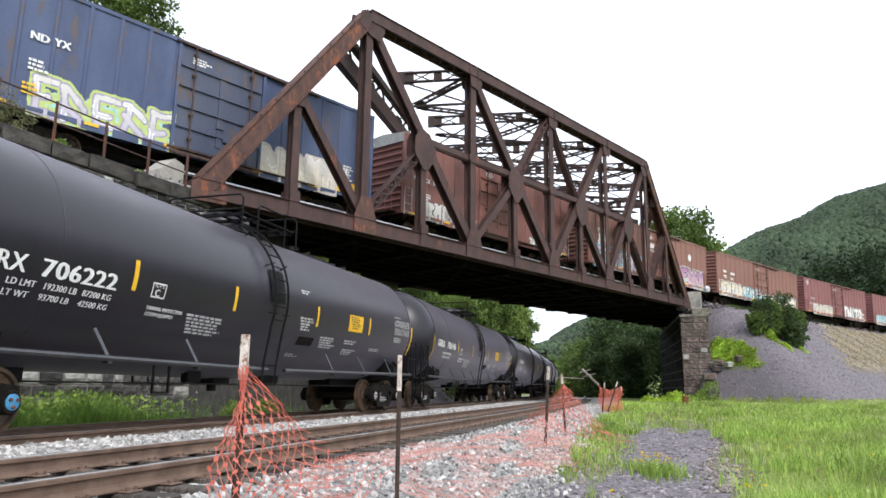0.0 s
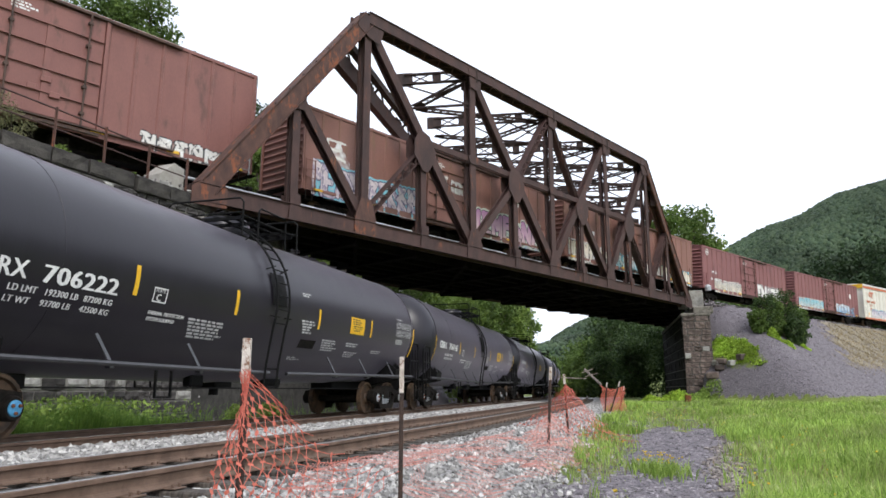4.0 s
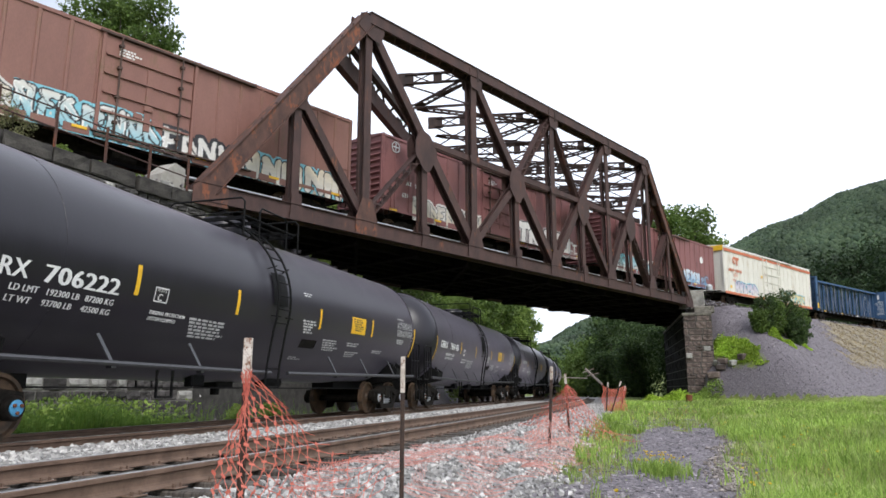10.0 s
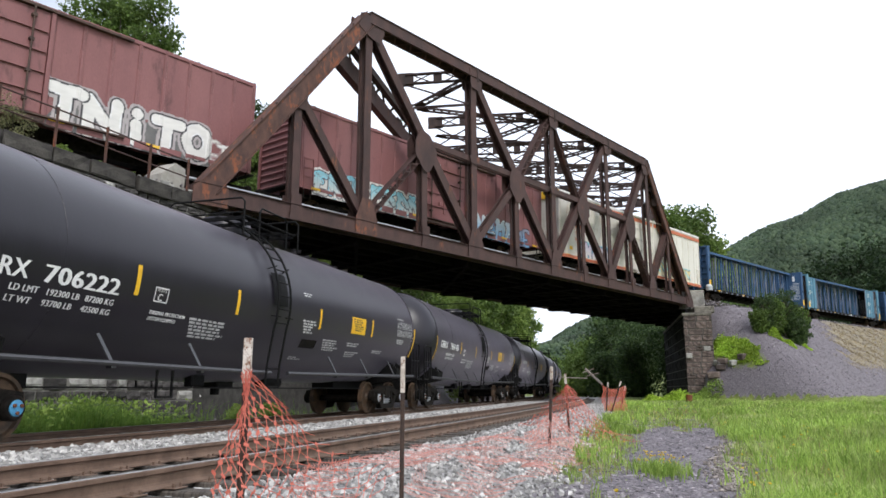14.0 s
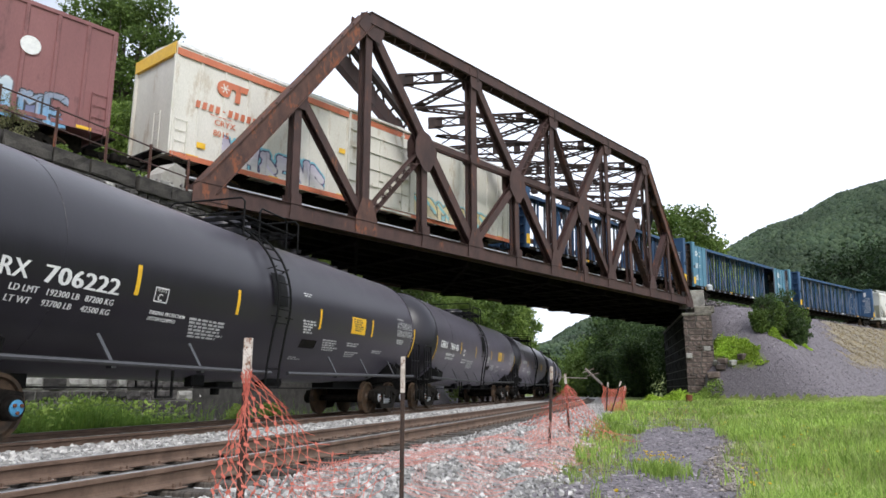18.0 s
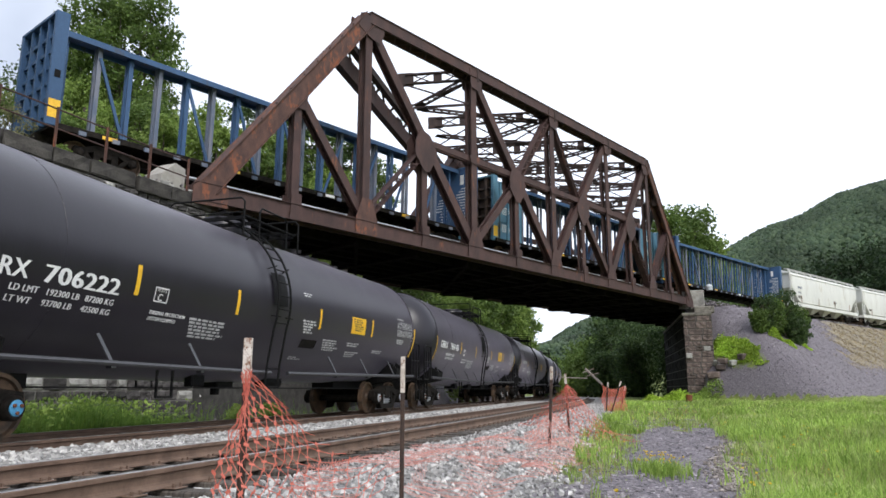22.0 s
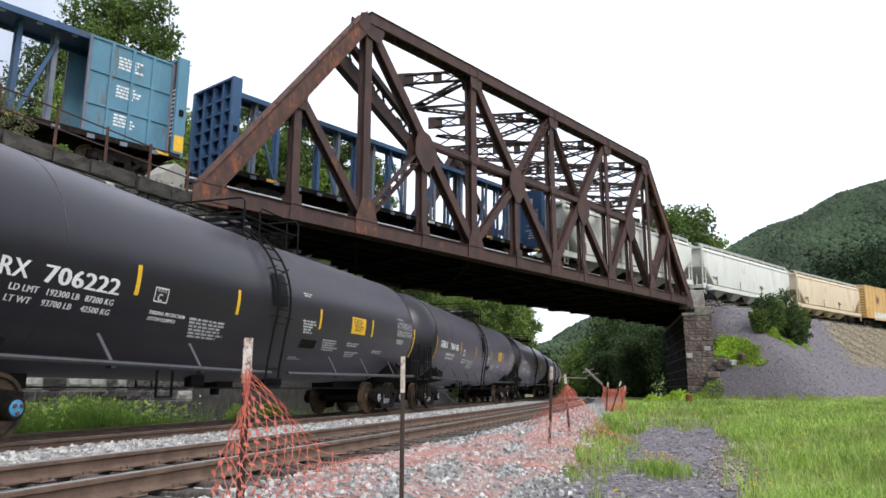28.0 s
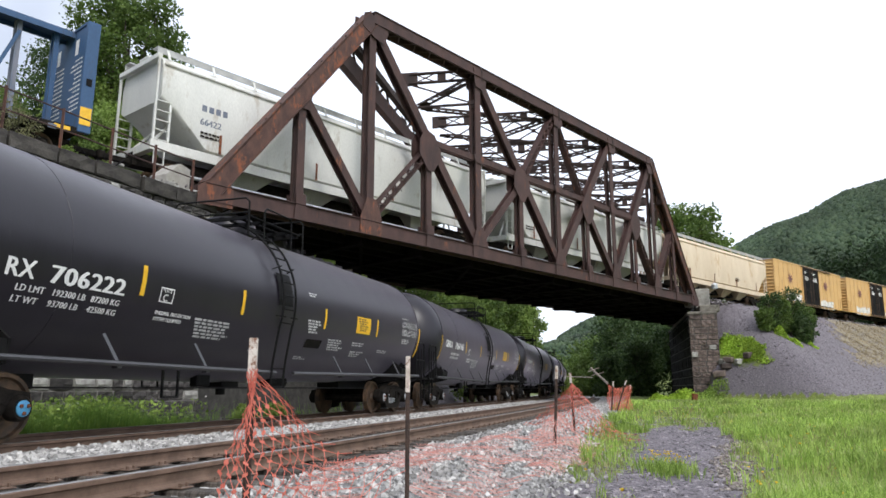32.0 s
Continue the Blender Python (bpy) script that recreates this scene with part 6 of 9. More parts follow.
hopper(204.3, 222.3, M_HOPPER, "white covered hopper with rounded sides and dusty streaks", "66422")
hopper(223.9, 242.3, M_HOPPER, "white covered hopper with rounded sides and dusty streaks", "")
hopper(243.9, 261.3, M_TAN, "tan covered hopper with rounded sides and rust stains", "")
for a, b in ((263.0, 279.6), (281.3, 297.9)):
    car, L, rel = boxcar("boxcar", a, b, 5.23, M_GOLD, "golden yellow boxcar with black double doors and white graffiti", 6, 2.2, end_top=None, roof=M_ROOF, door_paint=M_BLACK, double=True)
    for x in (-5.3, 4.2):
        g = Geo()
        for k in range(4):
            q = k * 0.785
            g.beam((x - 0.6 * math.cos(q), -HALF_W - 0.044, 3.5 - 0.5 * math.sin(q)), (x + 0.6 * math.cos(q), -HALF_W - 0.044, 3.5 + 0.5 * math.sin(q)), 0.16, 0.008, (0, 1, 0))
        part("star_emblem", g, M_OXIDE, car, "red star-like emblem")
    spray(car, -6.5, -2.4, 0.95, 2.0, int(a), (WHT, WHT), (0.4, 0.4, 0.4), (WHT, WHT), None, 5, rel, thick=0.12)
    spray(car, 2.4, 6.4, 0.95, 1.9, int(b), (WHT, WHT), (0.4, 0.38, 0.36), (WHT, CRM), None, 5, rel, thick=0.12)
    flat_bars(car, -1.6, 4.1, 1.2, 0.16, 3, -HALF_W - 0.09, M_WHITE, 91)
    flat_bars(car, 0.6, 4.1, 1.2, 0.16, 3, -HALF_W - 0.09, M_WHITE, 92)

# ---- ground, walls, plants ----
def grid_mesh(name, V, F, material, smooth=False, colors=None):
    """A mesh from arrays: V (n, 3), F (m, 3 or 4)."""
    me = bpy.data.meshes.new(name)
    me.vertices.add(len(V))
    me.vertices.foreach_set("co", np.asarray(V, np.float32).ravel())
    k = F.shape[1]
    me.loops.add(F.size)
    me.loops.foreach_set("vertex_index", F.astype(np.int32).ravel())
    me.polygons.add(len(F))
    me.polygons.foreach_set("loop_start", np.arange(0, F.size, k, dtype=np.int32))
    me.polygons.foreach_set("use_smooth", np.full(len(F), smooth))
    if colors is not None:
        ca = me.color_attributes.new("cover", "FLOAT_COLOR", "POINT")
        ca.data.foreach_set("color", np.concatenate([colors, np.ones((len(colors), 1))], 1).astype(np.float32).ravel())
    me.update(calc_edges=True)
    me.materials.append(material)
    return me


def sheet(name, me, label, category, kind="stuff", parent=None):
    ob = new(name, me)
    if parent is not None:
        ob.parent = parent
        ob["label"] = label
        ob["kind"] = kind
        return ob
    return tagged(ob, label, category, "", kind)


CURVE_C = np.array([-FAR_D * math.cos(PHI) - math.cos(PHI) / BEND, FAR_D * math.sin(PHI) + math.sin(PHI) / BEND])


def low_coords(x, y):
    """Distance along the lower railway and to the right of its far track."""
    dx, dy = x - CURVE_C[0], y - CURVE_C[1]
    return (PHI - np.arctan2(-dy, dx)) / BEND, np.hypot(dx, dy) - 1 / BEND


def low_s(x, y):
    dx, dy = x - CURVE_C[0], y - CURVE_C[1]
    return (np.arctan2(dy, dx) + PHI) / BEND


WALL_A = np.array([-8.24, 23.76])
WALL_D = np.array([math.sin(radians(24)), math.cos(radians(24))])
WALL_TOP = 7.2
AB_C = np.array([18.8, 55.3])
AB_T = np.array([math.sin(radians(12.7)), math.cos(radians(12.7))])
AB_R = np.array([AB_T[1], -AB_T[0]])
CREST = np.array([[*high(u).xy] for u in np.arange(57, 400, 4)])
CREST_Z = np.array([high(u).z - 0.55 for u in np.arange(57, 400, 4)])


def smooth01(t):
    t = np.clip(t, 0, 1)
    return t * t * (3 - 2 * t)


def wavy(x, y, k=1.0):
    return np.sin(x * 0.9 * k + 1.3 * np.sin(y * 0.7 * k)) * np.cos(y * 1.1 * k + 0.8 * np.sin(x * 0.6 * k))


def ground_z(x, y):
    x, y = np.asarray(x, float), np.asarray(y, float)
    s, off = low_s(x, y), np.hypot(x - CURVE_C[0], y - CURVE_C[1]) - 1 / BEND
    field = -0.55 + 0.40 * smooth01((y - 12) / 30) + 0.05 * wavy(x, y, 0.8) + 0.03 * wavy(x, y, 2.3)
    bed = -0.235 + 0.012 * wavy(x, y, 5) + 0.115 * smooth01((off - 0.98) / 0.3) * smooth01((3.0 - off) / 0.3)
    right = bed + (field - bed) * smooth01((off - 6.1) / 1.7)
    left = bed + (-0.62 - bed) * smooth01((-2.1 - off) / 1.2)
    z = np.where(off > 2, right, left)
    # the left bank and the fill behind the stone wall
    wl = (x - WALL_A[0]) * -WALL_D[1] + (y - WALL_A[1]) * WALL_D[0]
    ws = (x - WALL_A[0]) * WALL_D[0] + (y - WALL_A[1]) * WALL_D[1]
    bank = np.clip((-off - 6.6) / 1.1, 0, 7.3) + 0.25 * wavy(x, y, 0.5) * smooth01((-off - 7) / 3)
    v = -(x * math.cos(HEAD)) + y * math.sin(HEAD)
    u = x * math.sin(HEAD) + y * math.cos(HEAD)
    fill = np.where(wl > 0.25, RAIL_W + GRADE * u - 0.62, -9)
    fill = np.where(v > TRACK_V + 3.0, fill - 0.2 + 0.05 * np.clip(v - TRACK_V - 3, 0, 60), fill)
    ramp = smooth01((12.6 + (v - TRUSS_V) * 1.8 - u) / 0.6)
    fill = np.where(ramp > 0.03, (fill + 9) * ramp - 9, -9)
    z = np.where(ws < 16, np.maximum(z, fill), z)
    z = np.where((off < -6.6) & (ws > 8), np.maximum(z, bank - 0.6), z)
    # the embankment beyond the bridge
    d2 = np.full(x.shape, 1e9)
    cz = np.zeros(x.shape)
    for p, h in zip(CREST, CREST_Z):
        q = np.hypot(x - p[0], y - p[1])
        cz = np.where(q < d2, h, cz)
        d2 = np.minimum(d2, q)
    emb = cz - np.clip(d2 - 3.4, 0, None) / 1.42 + 0.06 * wavy(x, y, 0.7)
    ar = (x - AB_C[0]) * AB_R[0] + (y - AB_C[1]) * AB_R[1]
    at = (x - AB_C[0]) * AB_T[0] + (y - AB_C[1]) * AB_T[1]
    fan = 2.6 + 0.95 * (ar - 2.1) + 0.95 * at + 0.05 * wavy(x, y, 1.3)
    h = np.clip(0.5 + (fan - emb) / 5.0, 0, 1)
    emb = fan + (emb - fan) * h - 2.5 * h * (1 - h)
    z = np.where(ar > 1.3, np.maximum(z, emb), z)
    # far slopes
    r = np.hypot(x, y)
    z = z + 0.04 * np.clip(r - 170, 0, 300) * smooth01((r - 170) / 80)
    return z


def ground_cover(x, y, z):
    """Grass, slate grit, dry grass: how much of each."""
    s, off = low_s(x, y), np.hypot(x - CURVE_C[0], y - CURVE_C[1]) - 1 / BEND
    n = wavy(x, y, 0.9) * 0.5 + wavy(x, y, 2.7) * 0.3
    xl = 3.53 + 0.285 * (y - 14.24)
    xr = np.interp(y, [8, 10.9, 13.6, 16.4, 25.8, 60], [2.95, 4.15, 5.15, 6.4, 9.4, 20])
    xb = 2.20 + 0.265 * (y - 12.57)
    lane = smooth01((x - xl - 0.1) / 0.45 + 0.5 + 0.9 * n + 0.3 * wavy(x, y, 4.1)) * smooth01((xr - x) / 0.35 + 0.6 + 0.5 * n) * smooth01((25.0 - y + 5 * n + 2.5 * wavy(x, y, 3.7)) / 3)
    verge = smooth01((x - xb) / 0.5 + 0.5 + 0.7 * n) * smooth01((y - 10.2) / 1.6 + 0.5 * n)
    near = smooth01((x - xb + 0.6) / 0.6) * smooth01((wavy(x, y, 3.1) + 0.6 * n - 0.25) / 0.3) * 0.5
    grass = np.maximum(verge, near * (y < 13)) * (1 - lane)
    field = smooth01((x - xr) / 0.5 + 0.3 + 0.7 * n)
    bare = smooth01((wavy(x + 3, y, 0.9) + 0.6 * wavy(x, y, 2.6) - 0.45) / 0.3) * (1 - 0.6 * smooth01((y - 20) / 10))
    soil = smooth01(1 - np.abs(x - xr - 0.35) / 0.55 + 0.6 * n) * smooth01((17.5 - y) / 2) * smooth01((y - 9.5) / 1.5)
    grass = np.where(x > xr - 0.3, np.maximum(grass, field * (1 - 0.55 * bare) * (1 - 0.85 * soil)), grass)
    grit = np.maximum(lane, smooth01((x - xb + 0.35) / 0.5))
    # left of the rails: rubble ground, its dark grit also painting the bridge's shade
    grit = np.where(off < -3.0, smooth01((s - 15) / 4), grit)
    ar = (x - AB_C[0]) * AB_R[0] + (y - AB_C[1]) * AB_R[1]
    at = (x - AB_C[0]) * AB_T[0] + (y - AB_C[1]) * AB_T[1]
    v = np.full(np.shape(x), 0.0)
    onslope = smooth01((z - 0.25) / 0.3) * (ar > 1.0)
    dry = onslope * smooth01((x - 0.30 * (z - 4) * 4 - 33 + 3 * n) / 4) * smooth01((z - 1.6) / 2)
    grit = np.maximum(grit, onslope * (1 - dry))
    green = onslope * smooth01(1.2 - np.hypot((x - 22.1) / 1.5, (z - 3.4) / 1.5) + 0.3 * n)
    grass = np.where(onslope > 0, green, grass)
    grass = np.where(off < -3.0, 0.75 * smooth01((19 - s) / 4), grass)
    far = smooth01((np.hypot(x, y) - 120) / 40)
    grass = np.maximum(grass, far)
    return np.stack([grass, grit * (1 - far), dry], -1)


def cover_material():
    m = bpy.data.materials.new("ground_cover")
    m.use_nodes = True
    t = m.node_tree
    N, Lk = t.nodes.new, t.links.new
    b = t.nodes["Principled BSDF"]
    b.inputs["Roughness"].default_value = 0.95
    at = N("ShaderNodeVertexColor")
    at.layer_name = "cover"
    sp = N("ShaderNodeSeparateColor")
    Lk(at.outputs[0], sp.inputs[0])
    co = N("ShaderNodeTexCoord")

    def noise_ramp(scale, a, bcol, det=6):
        n = N("ShaderNodeTexNoise")
        n.inputs["Scale"].default_value, n.inputs["Detail"].default_value, n.inputs["Roughness"].default_value = scale, det, 0.65
        Lk(co.outputs["Object"], n.inputs[0])
        r = N("ShaderNodeValToRGB")
        r.color_ramp.elements[0].position, r.color_ramp.elements[1].position = 0.33, 0.68
        r.color_ramp.elements[0].color, r.color_ramp.elements[1].color = (*a, 1), (*bcol, 1)
        Lk(n.outputs[0], r.inputs[0])
        return r.outputs[0], n.outputs[0]

    ballast, nb = noise_ramp(13, (0.13, 0.125, 0.12), (0.42, 0.41, 0.40))
    green, _ = noise_ramp(1.1, (0.09, 0.125, 0.024), (0.19, 0.23, 0.05))
    slate, ns = noise_ramp(15, (0.065, 0.056, 0.066), (0.25, 0.225, 0.245))
    dry, _ = noise_ramp(2.6, (0.17, 0.145, 0.10), (0.33, 0.29, 0.21))
    last = ballast
    for src, k in ((slate, 1), (dry, 2), (green, 0)):
        mx = N("ShaderNodeMixRGB")
        nz = N("ShaderNodeTexNoise")
        nz.inputs["Scale"].default_value, nz.inputs["Detail"].default_value = 3.5, 5
        Lk(co.outputs["Object"], nz.inputs[0])
        ad = N("ShaderNodeMath")
        ad.operation = "MULTIPLY_ADD"
        ad.inputs[1].default_value, ad.inputs[2].default_value = 0.9, -0.45
        Lk(nz.outputs[0], ad.inputs[0])
        sm = N("ShaderNodeMath")
        sm.operation = "ADD"
        Lk(sp.outputs[k], sm.inputs[0])
        Lk(ad.outputs[0], sm.inputs[1])
        rp = N("ShaderNodeValToRGB")
        rp.color_ramp.elements[0].position, rp.color_ramp.elements[1].position = 0.38, 0.62
        Lk(sm.outputs[0], rp.inputs[0])
        Lk(rp.outputs[0], mx.inputs[0])
        Lk(last, mx.inputs[1])
        Lk(src, mx.inputs[2])
        last = mx.outputs[0]
    Lk(last, b.inputs["Base Color"])
    bp = N("ShaderNodeBump")
    bp.inputs["Strength"].default_value, bp.inputs["Distance"].default_value = 0.9, 0.05
    Lk(ns, bp.inputs["Height"])
    Lk(bp.outputs[0], b.inputs["Normal"])
    return m


def spaced(lo, hi, near_lo, near_hi, fine, grow=1.09):
    """Coordinates that are fine in the middle and widen outwards."""
    mid = list(np.arange(near_lo, near_hi, fine))
    out, st, p = [], fine, near_hi
    while p < hi:
        out.append(p)
        st *= grow
        p += st
    out.append(hi)
    left, st, p = [], fine, near_lo
    while p > lo:
        st *= grow
        p -= st
        left.append(max(p, lo))
    return np.array(left[::-1] + mid + out)


gx, gy = spaced(-2500, 2500, -22, 45, 0.30), spaced(-2500, 2500, 1, 72, 0.30)
GX, GY = np.meshgrid(gx, gy)
GZ = ground_z(GX, GY)
nxg, nyg = len(gx), len(gy)
ii = np.arange(nxg * nyg).reshape(nyg, nxg)
GF = np.stack([ii[:-1, :-1], ii[:-1, 1:], ii[1:, 1:], ii[1:, :-1]], -1).reshape(-1, 4)
GV = np.stack([GX, GY, GZ], -1).reshape(-1, 3)
gme = grid_mesh("ground", GV, GF, cover_material(), True, ground_cover(GX, GY, GZ).reshape(-1, 3))
tagged(new("ground", gme), "ballast, slate grit lane, grass field and grassy bank", "ground", kind="structure")

# scattered stones
RS = np.random.RandomState(7)
CUBE = np.array([[-1, -1, -1], [1, -1, -1], [1, 1, -1], [-1, 1, -1], [-1, -1, 1], [1, -1, 1], [1, 1, 1], [-1, 1, 1]], float)
CUBE_F = np.array([[0, 3, 2], [0, 2, 1], [4, 5, 6], [4, 6, 7], [0, 1, 5], [0, 5, 4], [1, 2, 6], [1, 6, 5], [2, 3, 7], [2, 7, 6], [3, 0, 4], [3, 4, 7]])


def spin(n, rs):
    """Random turns, n of them."""
    q = rs.normal(size=(n, 4))
    q /= np.linalg.norm(q, axis=1)[:, None]
    w, x, y, z = q.T
    return np.stack([np.stack([1 - 2 * (y * y + z * z), 2 * (x * y - z * w), 2 * (x * z + y * w)], -1), np.stack([2 * (x * y + z * w), 1 - 2 * (x * x + z * z), 2 * (y * z - x * w)], -1), np.stack([2 * (x * z - y * w), 2 * (y * z + x * w), 1 - 2 * (x * x + y * y)], -1)], 1)


def stones(P, size, rs, flat=1.0):
    n = len(P)
    c = CUBE[None] * (0.62 + 0.55 * rs.rand(n, 8, 1)) * rs.uniform(0.55, 1.0, (n, 1, 3))
    c = np.einsum("nij,nkj->nki", spin(n, rs), c) * size[:, None, None]
    c[:, :, 2] *= flat
    V = (c + P[:, None]).reshape(-1, 3)
    F = (CUBE_F[None] + (np.arange(n) * 8)[:, None, None]).reshape(-1, 3)
    return V, F


M_BALLAST = surf("ballast_stone", (0.24, 0.234, 0.225), (0.48, 0.468, 0.448), 5, 0.9, 0, 0.3, 60, isl=0.5)
M_CHIP = surf("slate_chip", (0.10, 0.089, 0.098), (0.275, 0.250, 0.262), 5, 0.85, 0, 0.3, 60, isl=0.55)


M_CLOD = surf("brown_clod", (0.13, 0.11, 0.098), (0.30, 0.262, 0.235), 4, 0.95, 0, 0.4, 40, isl=0.5)


def scatter(n, s0, s1, o0, o1, rs, power=1.0):
    s = s0 + (s1 - s0) * rs.rand(n) ** power
    o = rs.uniform(o0, o1, n)
    th = PHI - BEND * s
    x = -FAR_D * np.cos(PHI) + (np.cos(th) - np.cos(PHI)) / BEND + o * np.cos(th)
    y = FAR_D * np.sin(PHI) + (np.sin(PHI) - np.sin(th)) / BEND - o * np.sin(th)
    return x, y, o


x, y, o = scatter(78000, 0.5, 46, -2.2, 9.0, RS, 1.35)
o2 = np.where(np.arange(len(x)) < 14000, 1.02 + 1.9 * RS.rand(len(x)), o)
th = np.arctan2(CURVE_C[1] - y, x - CURVE_C[0])
x, y, o = x + (o2 - o) * np.cos(th), y - (o2 - o) * np.sin(th), o2
edge = np.abs(np.abs(o - np.where(o > 2, GAP, 0)) - 0.753)
ok = (edge > 0.10) & (x < 2.35 + 0.265 * (y - 12.57) + 0.25 * RS.normal(size=len(x)))
x, y, o = x[ok], y[ok], o[ok]
z = ground_z(x, y)
between = (np.abs(o - GAP) < 1.25) | (np.abs(o) < 1.25)
V, F = stones(np.stack([x, y, z + np.where(between, -0.02, 0.0) + 0.03 * RS.rand(len(x)) * ~between], -1), np.where(o > 5, RS.uniform(0.014, 0.036, len(x)), RS.uniform(0.022, 0.048, len(x))), RS)
sheet("ballast", grid_mesh("ballast", V, F, M_BALLAST), "pale grey crushed stone ballast between and beside the rails", "gravel")
n = 2600
x, y, o = scatter(n, 10, 27, -6.4, -3.0, RS)
V, F = stones(np.stack([x, y, ground_z(x, y)], -1), 0.03 + 0.20 * RS.rand(n) ** 3, RS, 0.8)
sheet("rubble", grid_mesh("rubble", V, F, M_BALLAST), "grey broken stones at the wall's foot", "rubble")
n = 22000
y = 6.5 + 21 * RS.rand(n) ** 1.4
x = 1.2 + 0.285 * (y - 8) + RS.uniform(0, 2.3, n) * (0.7 + y / 18)
V, F = stones(np.stack([x, y, ground_z(x, y) - 0.004], -1), (0.008 + 0.030 * RS.rand(n) ** 2), RS, 0.55)
sheet("slate_grit", grid_mesh("slate_grit", V, F, M_CHIP), "purple-grey slate chips on the lane", "gravel")
n = 52000
u = 49 + 80 * RS.rand(n) ** 1.3
w = RS.uniform(2.5, 24, n)
P = np.array([high(a, -b).xy for a, b in zip(u, w)])
zz = ground_z(P[:, 0], P[:, 1])
ok = (zz > 0.2) & (((P - AB_C) @ AB_R) > 1.9)
V, F = stones(np.concatenate([P, zz[:, None]], 1)[ok], (0.022 + 0.050 * RS.rand(n) ** 2.6)[ok], RS, 0.5)
sheet("slope_rubble", grid_mesh("slope_rubble", V, F, M_CHIP), "purple-grey slate rubble on the embankment", "rubble")


# ---- grass ----
def leaf_material(name, a, b, isl=0.35, dry=None, patch=0.35):
    m = bpy.data.materials.new(name)
    m.use_nodes = True
    t = m.node_tree
    N, Lk = t.nodes.new, t.links.new
    bs = t.nodes["Principled BSDF"]
    g = N("ShaderNodeNewGeometry")
    r = N("ShaderNodeValToRGB")
    r.color_ramp.elements[0].color, r.color_ramp.elements[1].color = (*a, 1), (*b, 1)
    Lk(g.outputs["Random Per Island"], r.inputs[0])
    n = N("ShaderNodeTexNoise")
    n.inputs["Scale"].default_value, n.inputs["Detail"].default_value = patch, 4
    co = N("ShaderNodeTexCoord")
    Lk(co.outputs["Object"], n.inputs[0])
    mr = N("ShaderNodeMapRange")
    mr.inputs[1].default_value, mr.inputs[2].default_value, mr.inputs[3].default_value, mr.inputs[4].default_value = 0.3, 0.7, 1 - isl, 1 + isl
    Lk(n.outputs[0], mr.inputs[0])
    hv = N("ShaderNodeHueSaturation")
    Lk(mr.outputs[0], hv.inputs["Value"])
    src = r.outputs[0]
    if dry:
        n2 = N("ShaderNodeTexNoise")
        n2.inputs["Scale"].default_value, n2.inputs["Detail"].default_value = 0.9, 4
        Lk(co.outputs["Object"], n2.inputs[0])
        r2 = N("ShaderNodeValToRGB")
        r2.color_ramp.elements[0].position, r2.color_ramp.elements[1].position = 0.46, 0.66
        Lk(n2.outputs[0], r2.inputs[0])
        mx2 = N("ShaderNodeMixRGB")
        mx2.inputs[2].default_value = (*dry, 1)
        Lk(r2.outputs[0], mx2.inputs[0])
        Lk(src, mx2.inputs[1])
        src = mx2.outputs[0]
    Lk(src, hv.inputs["Color"])
    Lk(hv.outputs[0], bs.inputs["Base Color"])
    bs.inputs["Roughness"].default_value = 0.55
    bs.inputs["Specular IOR Level"].default_value = 0.3
    tr = N("ShaderNodeBsdfTranslucent")
    Lk(hv.outputs[0], tr.inputs[0])
    mx = N("ShaderNodeMixShader")
    mx.inputs[0].default_value = 0.35
    Lk(bs.outputs[0], mx.inputs[1])
    Lk(tr.outputs[0], mx.inputs[2])
    Lk(mx.outputs[0], t.nodes["Material Output"].inputs[0])
    return m


M_GRASS = leaf_material("grass_blade", (0.19, 0.29, 0.055), (0.49, 0.60, 0.17), 0.40, (0.45, 0.49, 0.22))
M_GRASS_D = leaf_material("dark_grass", (0.11, 0.23, 0.04), (0.26, 0.39, 0.08))
M_GRASS_T = leaf_material("tuft_grass", (0.15, 0.26, 0.04), (0.44, 0.58, 0.14), 0.45)
M_DRY = leaf_material("dry_grass", (0.22, 0.17, 0.09), (0.38, 0.30, 0.17))
M_FLOWER = leaf_material("yellow_flower", (0.60, 0.42, 0.03), (0.75, 0.55, 0.05))


def leaves(C, size, rs):
    """Bent leaf sprays: two triangles each, at the centres C."""
    n = len(C)
    R = spin(n, rs)
    q = np.array([[-0.5, 0, 0], [0, -0.32, 0.10], [0.6, 0, 0], [0, 0.32, 0.10]])
    V = (np.einsum("nij,kj->nki", R, q) * size[:, None, None] + C[:, None]).reshape(-1, 3)
    k = (np.arange(n) * 4)[:, None]
    return V, np.concatenate([k + np.array([[0, 1, 2]]), k + np.array([[0, 2, 3]])])


